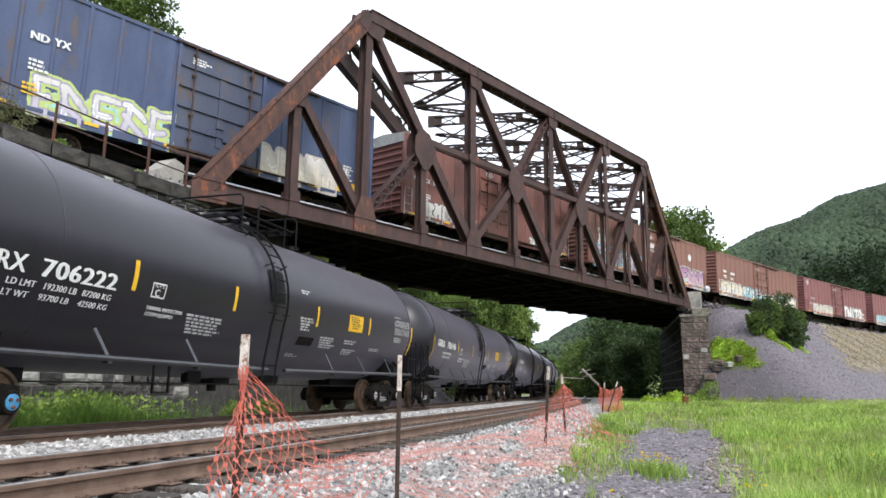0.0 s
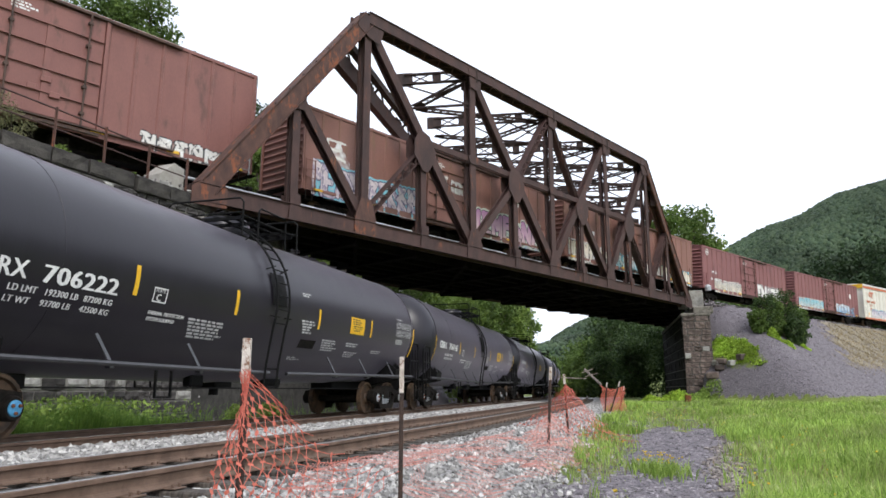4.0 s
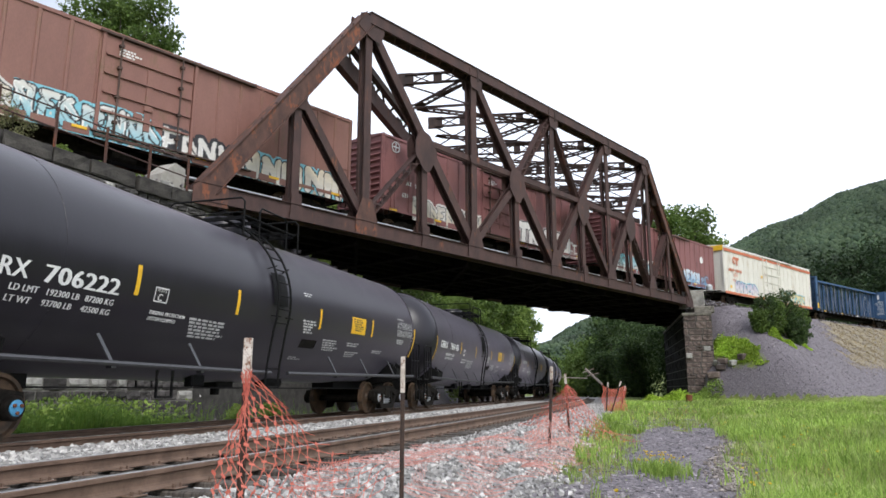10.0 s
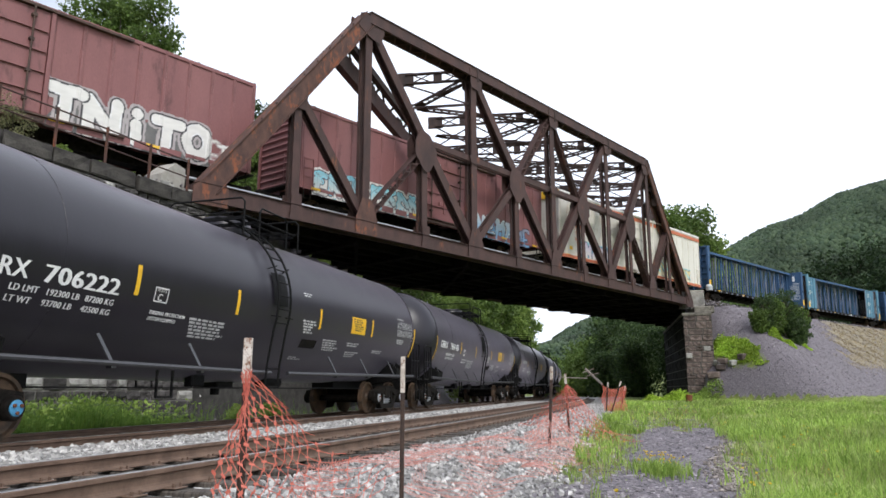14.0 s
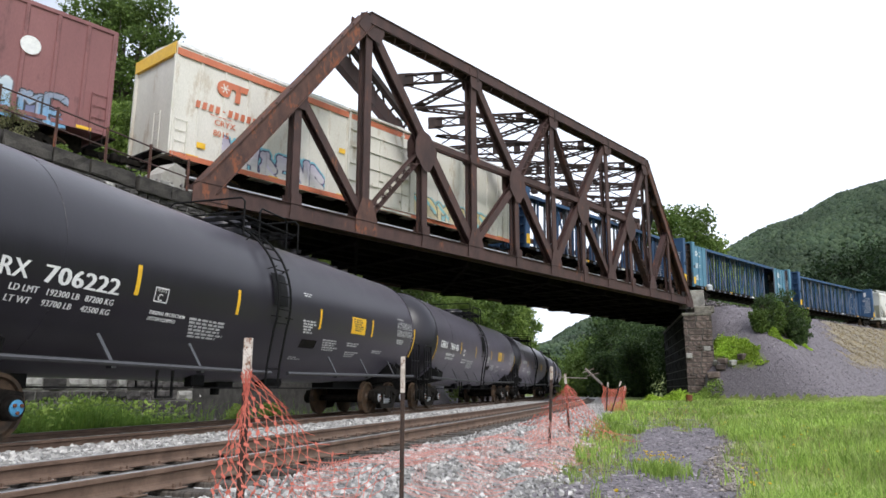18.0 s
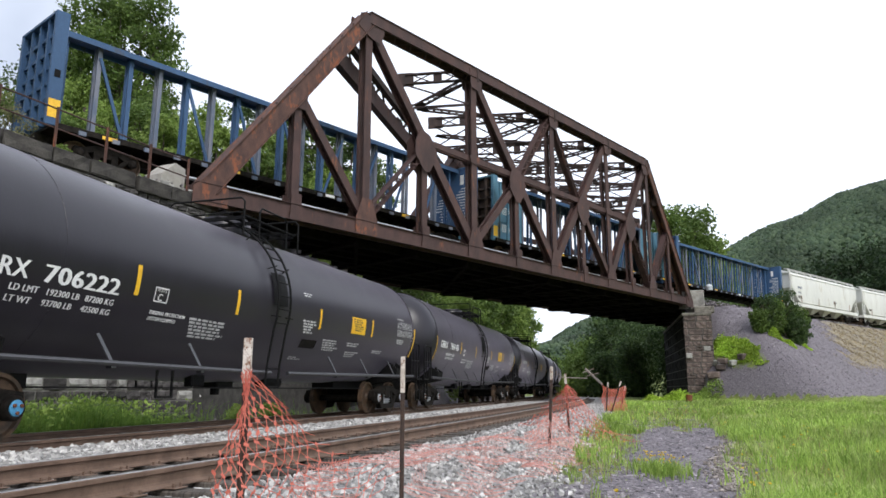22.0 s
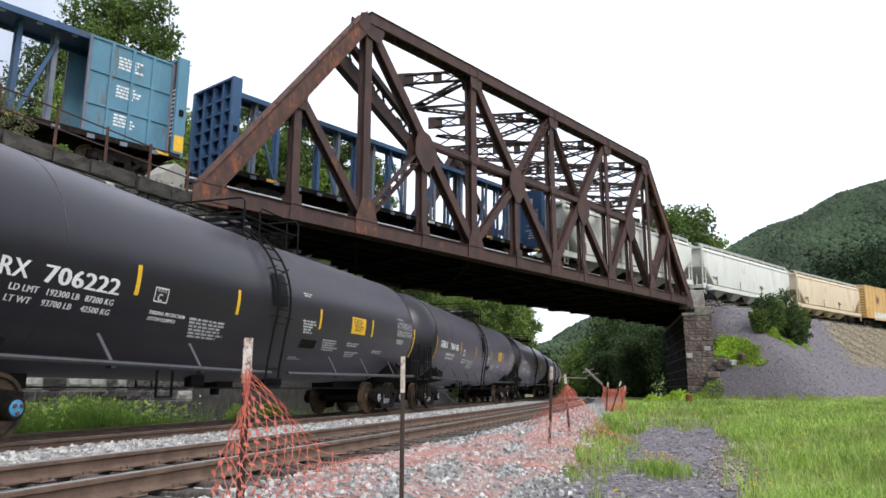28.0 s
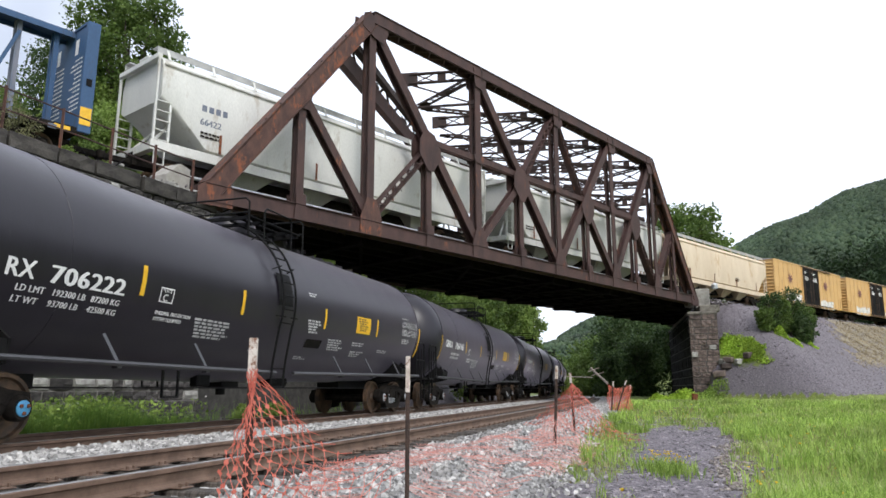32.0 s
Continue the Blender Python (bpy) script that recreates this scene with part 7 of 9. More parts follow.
def blades(x, y, z, h, wid, rs):
    n = len(x)
    a = rs.uniform(0, 2 * np.pi, n)
    lean = rs.uniform(0.1, 0.95, n)
    b = rs.uniform(0, 2 * np.pi, n)
    base = np.stack([x, y, z - 0.03], -1)
    side = np.stack([np.cos(a), np.sin(a), np.zeros(n)], -1) * (wid / 2)[:, None]
    bend = np.stack([np.cos(b), np.sin(b), np.zeros(n)], -1)
    mid = base + np.stack([np.zeros(n), np.zeros(n), h * 0.55], -1) + bend * (lean * h * 0.2)[:, None]
    tip = base + np.stack([np.zeros(n), np.zeros(n), h * (1 - 0.25 * lean)], -1) + bend * (lean * h * 0.75)[:, None]
    V = np.stack([base - side, base + side, mid + side * 0.7, mid - side * 0.7, tip], 1).reshape(-1, 3)
    k = (np.arange(n) * 5)[:, None]
    F = np.concatenate([k + np.array([[0, 1, 2]]), k + np.array([[0, 2, 3]]), k + np.array([[3, 2, 4]])])
    return V, F


def field_points(n, rs, ymax=52, xmax=34, power=1.7):
    y = 5.5 + (ymax - 5.5) * rs.rand(n) ** power
    x = (rs.rand(n) * 1.0) * (0.66 * y + 2.5)
    x = np.minimum(x, xmax) + rs.normal(size=n) * 0.05
    z = ground_z(x, y)
    g = ground_cover(x, y, z)[:, 0]
    ok = (rs.rand(n) < g ** 1.5) & (z < 0.25)
    return x[ok], y[ok], z[ok]


x, y, z = field_points(180000, RS)
k = wavy(x, y, 0.6) * 0.5 + 0.5
thin = smooth01((x - 0.36 * y) / 0.8) * 0.6 + 0.4 * smooth01((y - 10) / 3)
ok = RS.rand(len(x)) < 0.45 + 0.55 * thin
x, y, z, k, thin = x[ok], y[ok], z[ok], k[ok], thin[ok]
h = (0.06 + 0.22 * RS.rand(len(x)) ** 2.0) * (0.40 + 0.9 * k) * (0.55 + 0.45 * thin)
V, F = blades(x, y, z, h, 0.012 + 0.0009 * y, RS)
sheet("meadow_grass", grid_mesh("meadow_grass", V, F, M_GRASS), "bright green uneven meadow grass", "grass")
# taller tufts
tx, ty, tz = field_points(16000, RS, 40, 28, 1.4)
ok = RS.rand(len(tx)) < 0.10 + 0.45 * smooth01((wavy(tx, ty, 0.8) - 0.1) / 0.4)
tx, ty = np.repeat(tx[ok], 9), np.repeat(ty[ok], 9)
tx, ty = tx + RS.normal(size=len(tx)) * 0.07, ty + RS.normal(size=len(ty)) * 0.07
V, F = blades(tx, ty, ground_z(tx, ty), RS.uniform(0.16, 0.44, len(tx)), 0.009 + 0.0009 * ty, RS)
sheet("grass_tufts", grid_mesh("grass_tufts", V, F, M_GRASS_T), "taller fresh green grass tufts", "grass")
n = 150
y = 6 + 30 * RS.rand(n) ** 1.5
x = 0.30 * y + RS.normal(size=n) * 0.8 + RS.choice([-0.9, 1.6, 3.0], n)
c = np.stack([x, y, ground_z(x, y) + 0.10 + 0.1 * RS.rand(n)], -1)
V, F = stones(c, RS.uniform(0.012, 0.026, n), RS, 0.6)
g0 = ground_cover(c[:, 0], c[:, 1], c[:, 2] * 0 - 0.4)[:, 0] > 0.4
keep = np.repeat(g0, 12)
sheet("wild_flowers", grid_mesh("wild_flowers", V, F[keep], M_FLOWER), "small yellow wild flowers among the grass", "flowers")
# dead brown stems and straw among the green
sx, sy, sz = field_points(30000, RS, 34, 26, 1.5)
ok = RS.rand(len(sx)) < 0.25 + 0.5 * smooth01(wavy(sx, sy, 1.7))
sx, sy, sz = sx[ok], sy[ok], sz[ok]
V, F = blades(sx, sy, sz, RS.uniform(0.05, 0.26, len(sx)), 0.008 + 0.0007 * sy, RS)
sheet("dead_stems", grid_mesh("dead_stems", V, F, M_DRY), "dry brown stems among the green grass", "grass")
# crumbled earth along the turf's edge beside the lane
n = 2600
y = 9.5 + 8.5 * RS.rand(n)
x = np.interp(y, [8, 10.9, 13.6, 16.4, 25.8], [2.95, 4.15, 5.15, 6.4, 9.4]) + 0.12 + 0.22 * RS.normal(size=n) * (0.4 + 0.6 * np.abs(wavy(y * 0, y, 1.3)))
V, F = stones(np.stack([x, y, ground_z(x, y) + 0.01], -1), 0.010 + 0.045 * RS.rand(n) ** 3, RS, 0.6)
sheet("earth_clods", grid_mesh("earth_clods", V, F, M_CLOD), "crumbled brown earth clods along the turf's edge", "soil")
# a clump of yellow flowers beside the lane
n = 50
x, y = 3.30 + RS.normal(size=n) * 0.16, 11.2 + RS.normal(size=n) * 0.25
V, F = stones(np.stack([x, y, ground_z(x, y) + 0.16 + 0.16 * RS.rand(n)], -1), RS.uniform(0.010, 0.019, n), RS, 0.6)
sheet("flower_clump", grid_mesh("flower_clump", V, F, M_FLOWER), "clump of yellow flowers beside the slate lane", "flowers")
x, y = 3.30 + RS.normal(size=500) * 0.22, 11.2 + RS.normal(size=500) * 0.30
V, F = blades(x, y, ground_z(x, y), RS.uniform(0.12, 0.34, 500), np.full(500, 0.018), RS)
sheet("flower_stems", grid_mesh("flower_stems", V, F, M_GRASS_T), "leafy stems under the yellow flowers", "flowers")
# strip of tall grass between the far track and the stone wall
n = 40000
x, y, o = scatter(n, 1, 30, -5.6, -2.75, RS)
dens = smooth01((17.3 - low_s(x, y)) / 2.5) + 0.04 * (RS.rand(n) < 0.5)
ok = RS.rand(n) < dens
x, y = x[ok], y[ok]
V, F = blades(x, y, ground_z(x, y), (0.6 + 0.75 * RS.rand(len(x))) * (0.8 + 0.3 * wavy(x, y, 1.2)), np.full(len(x), 0.022), RS)
sheet("trackside_grass", grid_mesh("trackside_grass", V, F, M_GRASS_D), "tall green grass along the stone wall", "grass")
n = 9000
x, y, o = scatter(n, 1, 19, -5.4, -2.8, RS)
ok = RS.rand(n) < smooth01((17.6 - low_s(x, y)) / 2) * (0.35 + 0.65 * smooth01(wavy(x, y, 1.4) + 0.5))
x, y = x[ok], y[ok]
V, F = leaves(np.stack([x, y, ground_z(x, y) + 0.15 + (0.85 + 0.2 * wavy(x, y, 1.2)) * RS.rand(len(x)) ** 0.7], -1), RS.uniform(0.05, 0.15, len(x)), RS)
sheet("trackside_weeds", grid_mesh("trackside_weeds", V, F, M_GRASS_T), "leafy green weeds among the trackside grass", "weeds")
# dry grass high on the embankment, green tufts beside the abutment
n = 42000
u, w = RS.uniform(66, 150, n), RS.uniform(3.6, 13, n)
P = np.array([high(a, -b).xy for a, b in zip(u, w)])
zz = ground_z(P[:, 0], P[:, 1])
cov = ground_cover(P[:, 0], P[:, 1], zz)
ok = RS.rand(n) < cov[:, 2]
V, F = blades(P[ok, 0], P[ok, 1], zz[ok], RS.uniform(0.06, 0.24, ok.sum()), np.full(ok.sum(), 0.05), RS)
sheet("dry_grass", grid_mesh("dry_grass", V, F, M_DRY), "dry straw-coloured grass on the embankment", "grass")


# ---- plants ----
M_LEAF = leaf_material("leaf_green", (0.06, 0.11, 0.024), (0.15, 0.22, 0.05), 0.3)
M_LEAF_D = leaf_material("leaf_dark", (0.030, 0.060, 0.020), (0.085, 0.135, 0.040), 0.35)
M_LEAF_DD = leaf_material("leaf_deep", (0.020, 0.040, 0.018), (0.052, 0.085, 0.034), 0.35)
M_LEAF_L = leaf_material("leaf_light", (0.13, 0.21, 0.04), (0.26, 0.35, 0.085), 0.3)
M_OLIVE = leaf_material("olive_weed", (0.13, 0.14, 0.065), (0.30, 0.29, 0.155), 0.3)
M_BARK = surf("bark", (0.05, 0.04, 0.03), (0.11, 0.09, 0.07), 4, 0.95, 0, 0.6, 25, stretch=(1, 1, 0.2))


def crown_points(lobes, n, rs):
    """Points gathered towards the skins of uneven lobes (x, y, z, r)."""
    L = np.array(lobes)
    w = L[:, 3] ** 2
    pick = rs.choice(len(L), n, p=w / w.sum())
    d = rs.normal(size=(n, 3))
    d /= np.linalg.norm(d, axis=1)[:, None]
    r = L[pick, 3] * (0.35 + 0.85 * rs.rand(n) ** 0.75)
    r *= 1 + 0.22 * np.sin(d[:, 0] * 7 + pick) * np.sin(d[:, 2] * 6 + 2 * pick) + 0.28 * np.sin(d[:, 0] * 17 + 3 * pick) * np.sin(d[:, 1] * 15 + pick) * np.sin(d[:, 2] * 16)
    r *= np.where(rs.rand(n) < 0.07, rs.uniform(1.0, 1.12, n), 1.0)
    return L[pick, :3] + d * r[:, None] * np.array([1, 1, 0.85])


def tree(x, y, height, spread, seed, n, material, name="tree", label="leafy green broadleaf tree", base=0.25, leaf=0.34, trunk=True, z=None, lob=1.0):
    rs = np.random.RandomState(seed)
    z0 = float(ground_z(np.array([x]), np.array([y]))[0]) if z is None else z
    root = thing(name, pose(x, y, z0), label, "tree" if name == "tree" else name)
    lobes = []
    k = max(5, int((7 + spread * 2.0) / lob ** 2))
    g = Geo()
    if trunk:
        top = height * 0.82
        pts = [(0.03 * height * math.sin(i * 0.9 + seed) * i / 6, 0.03 * height * math.cos(i * 1.1 + seed) * i / 6, -0.4 + (top + 0.4) * i / 6) for i in range(7)]
        g.tube(pts, [height * 0.022 * (1.15 - i / 7) for i in range(7)], 8)
    for i in range(k):
        a = i * 2.4 + seed
        t = base + (1 - base) * ((i + 0.5) / k)
        rr = spread * (0.35 + 0.65 * math.sin(math.pi * min(1, 0.25 + 0.75 * (1 - (t - base) / (1 - base))))) * rs.uniform(0.45, 0.95)
        c = (math.cos(a) * rr * 0.72, math.sin(a) * rr * 0.72, height * t * 0.93)
        lobes.append((*c, lob * spread * rs.uniform(0.26, 0.44)))
        if trunk:
            zt = height * t * 0.72
            g.tube([(0, 0, zt * 0.8), (c[0] * 0.5, c[1] * 0.5, zt * 0.95 + 0.1 * c[2]), c], [height * 0.009, height * 0.006, 0.02], 5)
    lobes.append((0, 0, height * 0.9, spread * 0.34))
    if trunk:
        part("trunk", g, M_BARK, root)
    C = crown_points(lobes, n, rs)
    V, F = leaves(C, leaf * rs.uniform(0.6, 1.25, n), rs)
    ob = part("crown", grid_mesh("crown", V, F, material), material, root)
    return root


# behind the upper track, seen above and through the wagons
tree(-24.4, 50, 25.0, 5.8, 11, 32000, M_LEAF, leaf=0.30, lob=0.62)
tree(-29.5, 52, 22.0, 5.4, 12, 22000, M_LEAF_D, leaf=0.27, lob=0.8)
tree(-27.0, 58, 17.0, 5.0, 13, 10000, M_LEAF, leaf=0.36)
tree(-15.0, 56, 11.5, 3.6, 14, 5000, M_LEAF_D)
tree(-10.5, 60, 10.0, 3.8, 15, 5000, M_LEAF)
tree(-6.5, 66, 9.5, 3.8, 16, 4500, M_LEAF)
for i, (x, y, h, r) in enumerate(((-27.5, 41, 11.5, 3.2), (-24.2, 42, 10.0, 3.0), (-21.5, 42, 10.5, 3.0), (-18.6, 43, 11.0, 3.0), (-15.8, 44, 11.5, 2.9), (-13.2, 45, 11.5, 2.8), (-11.0, 47, 12.0, 2.8), (-8.6, 49, 11.8, 2.8), (-6.0, 52, 11.5, 3.0), (-2.5, 57, 10.5, 3.0), (1.5, 62, 9.8, 3.0), (-30, 40, 11.0, 3.2), (-20, 46, 13, 3.2), (-25.5, 47, 14.5, 3.6), (-14.5, 42.8, 10.0, 2.6), (-11.9, 44.2, 9.5, 2.6), (-17.2, 41.6, 9.5, 2.6), (-9.2, 46.2, 9.2, 2.5), (-22.5, 40.5, 9.0, 2.6))):
    tree(x, y, h, r, 40 + i, 9000, M_LEAF_L if i % 3 else M_LEAF, "bush", "tall light green leafy bush behind the track", 0.06, 0.23, True, lob=0.8)
for i, (x, y, h, r) in enumerate(((-14.6, 51, 15.8, 2.8), (-12.4, 50, 14.6, 2.6), (-10.6, 50.5, 13.6, 2.4), (-8.9, 50, 12.8, 2.2), (-7.2, 51, 12.2, 2.0), (-5.4, 53, 11.6, 2.2))):
    tree(x, y, h, r, 240 + i, 7000, M_LEAF if i % 2 else M_LEAF_D, leaf=0.24, lob=0.7, z=7.4)
# left of the lower railway beyond the bridge
for i, (s, o, h, r) in enumerate(((52, -13, 8.5, 4.5), (60, -12, 9.5, 4.4), (69, -11, 9, 4.4), (80, -11, 10, 4.6), (93, -10, 11, 4.8), (106, -10, 10, 4.5), (47, -17, 9, 4.5))):
    p = low(s, o)
    tree(p.x, p.y, h, r, 60 + i, 3800, M_LEAF if i % 2 else M_LEAF_L, leaf=0.42)
for i, (x, y, h, r) in enumerate(((5.8, 80, 12.5, 3.6), (8.2, 88, 13, 3.6), (10.2, 97, 13.5, 3.6), (12.2, 110, 13.5, 3.5), (3.5, 74, 11, 3.4))):
    tree(x, y, h, r, 220 + i, 5500, M_LEAF_L if i % 2 else M_LEAF, leaf=0.4, lob=0.8)
# right of it, beyond the far abutment and behind the embankment
for i, (x, y, h, r) in enumerate(((23, 92, 10.5, 5), (29, 104, 12, 6), (22.5, 112, 8.5, 5), (38, 100, 13, 6), (27, 128, 9, 6), (22, 150, 7.5, 5), (31, 84, 9, 5))):
    tree(x, y, h, r, 80 + i, 3600, M_LEAF_D if i in (0, 1, 6) else M_LEAF, leaf=0.5)
for i, (x, y, h, r) in enumerate(((14, 92, 3.0, 2.6), (18, 88, 3.5, 2.8), (10, 118, 4.0, 3.5), (19, 100, 5, 3.2), (15, 108, 4, 3.2))):
    tree(x, y, h, r, 100 + i, 2000, M_LEAF_L if i % 2 == 0 else M_LEAF, "bush", "green scrub beside the far curve", 0.1, 0.32, True)
tree(38.5, 112, 31, 7.2, 121, 15000, M_LEAF, leaf=0.6, lob=0.75)
tree(45, 119, 28, 6.5, 122, 9000, M_LEAF_L, leaf=0.6, lob=0.75)
tree(51, 122, 24, 5.5, 123, 6000, M_LEAF, leaf=0.6, lob=0.75)
for i, (x, y, h, r) in enumerate(((112, 196, 38, 13), (128, 190, 42, 14), (99, 205, 31, 12), (145, 185, 44, 15), (120, 180, 33, 12), (107, 186, 28, 11))):
    tree(x, y, h, r, 130 + i, 9500, M_LEAF_DD, label="dark green tall tree behind the embankment", leaf=1.1)
# dark leaf colour stands in for shade here; the fifth bush stays plain green
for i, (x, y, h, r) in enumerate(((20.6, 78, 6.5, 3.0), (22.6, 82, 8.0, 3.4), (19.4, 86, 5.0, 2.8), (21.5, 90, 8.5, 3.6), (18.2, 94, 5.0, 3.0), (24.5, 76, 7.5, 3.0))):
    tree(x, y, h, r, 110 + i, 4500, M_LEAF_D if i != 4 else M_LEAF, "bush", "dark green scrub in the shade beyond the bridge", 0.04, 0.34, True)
# bushes on the embankment beside the abutment
for i, (x, y, h, r) in enumerate(((24.2, 54.2, 1.9, 0.8), (25.0, 54.8, 2.5, 1.0), (26.0, 55.4, 3.0, 1.2), (27.0, 56.0, 3.3, 1.3), (28.1, 56.8, 3.0, 1.3), (28.9, 57.2, 2.3, 1.0), (27.6, 55.4, 2.2, 1.0))):
    tree(x, y, h * (1.12 if i % 2 else 0.92), r * 1.25, 150 + i, 2100, M_LEAF if i in (0, 2, 4) else M_LEAF_D, "bush", "green leafy bush on the slate embankment", 0.06, 0.17, True, lob=0.62)
M_VINE = leaf_material("creeper_leaf", (0.20, 0.34, 0.03), (0.46, 0.60, 0.09))
n = 16000
x, y = RS.uniform(20.6, 24.0, n), RS.uniform(51.2, 57.5, n)
z = ground_z(x, y)
k = 1 - np.hypot((x - 22.25) / 1.25, (z - 3.35) / 1.15) + 0.3 * wavy(x, y, 1.9)
ok = (k > 0.05) & (RS.rand(n) < 0.3 + k * 2) & (((np.stack([x, y], -1) - AB_C) @ AB_R) > 2.0)
lump = 0.12 + 0.5 * np.clip(wavy(x, y, 2.2), 0, 1) ** 1.5
V, F = leaves(np.stack([x, y, z + lump * RS.rand(n)], -1)[ok], RS.uniform(0.10, 0.24, n)[ok], RS)
sheet("slope_creeper", grid_mesh("slope_creeper", V, F, M_VINE), "bright yellow-green creeper on the slate slope", "creeper")


def weed_clump(x, y, r, h, n, material, seed, label):
    """A loose clump of leaves that thins out towards its rim."""
    rs = np.random.RandomState(seed)
    a, d = rs.uniform(0, 2 * np.pi, n), r * rs.rand(n) ** 0.7
    px, py = x + d * np.cos(a), y + d * np.sin(a) * 0.8
    top = h * (1 - (d / r) ** 2) * (0.55 + 0.45 * wavy(px * 3, py * 3, 1.0))
    V, F = leaves(np.stack([px, py, ground_z(px, py) + 0.04 + np.clip(top, 0.05, None) * rs.rand(n) ** 0.6], -1), rs.uniform(0.08, 0.20, n), rs)
    tagged(new("weed", grid_mesh("weed", V, F, material)), label, "weed")


for i, (x, y, r, h) in enumerate(((17.6, 53.8, 1.5, 0.9), (19.2, 53.2, 1.5, 1.2), (16.0, 54.4, 1.0, 0.6))):
    weed_clump(x, y, r, h, 1700, M_GRASS_T if i % 2 else M_VINE, 190 + i, "bright green weeds at the foot of the abutment")
for i, (x, y, r, h) in enumerate(((25.3, 53.9, 0.55, 0.9), (26.2, 54.0, 0.6, 0.8), (28.4, 56.0, 0.6, 0.6))):
    weed_clump(x, y, r, h, 700, M_VINE, 180 + i, "low bright green scrub on the slate embankment")
for i, (s, h, r) in enumerate(((-7.6, 1.5, 0.95), (-8.7, 1.3, 0.95), (-6.6, 1.0, 0.6), (-5.05, 0.55, 0.30), (-3.7, 0.45, 0.18), (-3.0, 0.4, 0.16))):
    p = WALL_A + WALL_D * s + np.array([-WALL_D[1], WALL_D[0]]) * 0.75
    dryb = i < 3
    tree(p[0], p[1], h, r, 200 + i, 1600 if dryb else 500, M_OLIVE if dryb else M_LEAF_L, "weed", "dry olive-brown twiggy weed on the wall" if dryb else "green weed growing on the wall", 0.05, 0.055 if dryb else 0.09, True, z=WALL_TOP - 0.15)
for i, (s, o) in enumerate(((21.0, -4.6), (24.0, -5.0), (22.5, -4.2))):
    p = low(s, o)
    tree(p.x, p.y, 0.75, 0.5, 210 + i, 500, M_LEAF_L, "weed", "green weed beside the track", 0.05, 0.12, False)

# ---- wooded hills ----
# wood greens shifted towards blue, with distance haze mixed into the colour
M_WOOD = leaf_material("far_wood", (0.048, 0.084, 0.046), (0.098, 0.143, 0.072), 0.45, None, 0.018)


def hill(name, pts, width, n, seed, size, label):
    """A ridge through (x, y, height) points, clothed with tree crowns."""
    rs = np.random.RandomState(seed)
    P = np.array(pts, float)
    t = np.linspace(0, len(P) - 1, 90)
    R = np.stack([np.interp(t, np.arange(len(P)), P[:, k]) for k in range(3)], -1)
    dirs = np.gradient(R[:, :2], axis=0)
    dirs /= np.linalg.norm(dirs, axis=1)[:, None]
    nrm = np.stack([-dirs[:, 1], dirs[:, 0]], -1)
    W = np.linspace(-1, 1, 60)
    fall = np.cos(np.clip(np.abs(W), 0, 1) * np.pi / 2) ** 1.15
    X = R[:, None, 0] + nrm[:, None, 0] * W[None] * width
    Y = R[:, None, 1] + nrm[:, None, 1] * W[None] * width
    Z = R[:, None, 2] * fall[None] * (1 + 0.06 * np.sin(X * 0.013) * np.cos(Y * 0.017) * (1 - fall[None])) - 3
    i2 = np.arange(X.size).reshape(X.shape)
    F = np.stack([i2[:-1, :-1], i2[1:, :-1], i2[1:, 1:], i2[:-1, 1:]], -1).reshape(-1, 4)
    ob = tagged(new(name, grid_mesh(name, np.stack([X, Y, Z], -1).reshape(-1, 3), F, M_WOOD, True)), label, "hill", kind="structure")
    a, b = rs.rand(n) * 88.99, rs.rand(n) * 58.99
    ia, ib = a.astype(int), b.astype(int)
    fa, fb = a - ia, b - ib

    def lerp(M):
        return (M[ia, ib] * (1 - fa) + M[ia + 1, ib] * fa) * (1 - fb) + (M[ia, ib + 1] * (1 - fa) + M[ia + 1, ib + 1] * fa) * fb
    C = np.stack([lerp(X), lerp(Y), lerp(Z) + size * 0.25], -1)
    rad = size * rs.uniform(0.55, 1.15, n)
    I = np.array([[1, 0, 0], [-1, 0, 0], [0, 1, 0], [0, -1, 0], [0, 0, 1], [0, 0, -1]], float)
    IF = np.array([[0, 2, 4], [2, 1, 4], [1, 3, 4], [3, 0, 4], [2, 0, 5], [1, 2, 5], [3, 1, 5], [0, 3, 5]])
    c = np.einsum("nij,kj->nki", spin(n, rs), I) * (0.6 + 0.7 * rs.rand(n, 6, 1)) * rad[:, None, None]
    c[:, :, 2] *= 1.15
    V = (c + C[:, None]).reshape(-1, 3)
    FF = (IF[None] + (np.arange(n) * 6)[:, None, None]).reshape(-1, 3)
    sheet("far_wood", grid_mesh("far_wood", V, FF, M_WOOD, True), "dense green wood covering a hill", "woods")


hill("hill_east", ((60, 760, 25), (150, 720, 58), (215, 712, 105), (284, 700, 138), (317, 695, 157), (356, 690, 170), (390, 685, 190), (418, 680, 197), (445, 670, 202), (520, 640, 218), (700, 560, 242), (900, 300, 237)), 260, 62000, 3, 3.2, "high hill covered with green woods")
hill("hill_north", ((20, 1230, 4), (110, 1210, 36), (160, 1200, 56), (195, 1200, 90), (235, 1200, 112), (300, 1180, 134), (400, 1150, 142), (560, 1100, 135)), 200, 14000, 4, 5.4, "far wooded hill beyond the valley")
hill("hill_west", ((-420, -100, 120), (-330, 200, 150), (-260, 420, 130), (-160, 560, 80), (-80, 640, 30)), 180, 4000, 5, 8.0, "wooded hillside behind the railway")

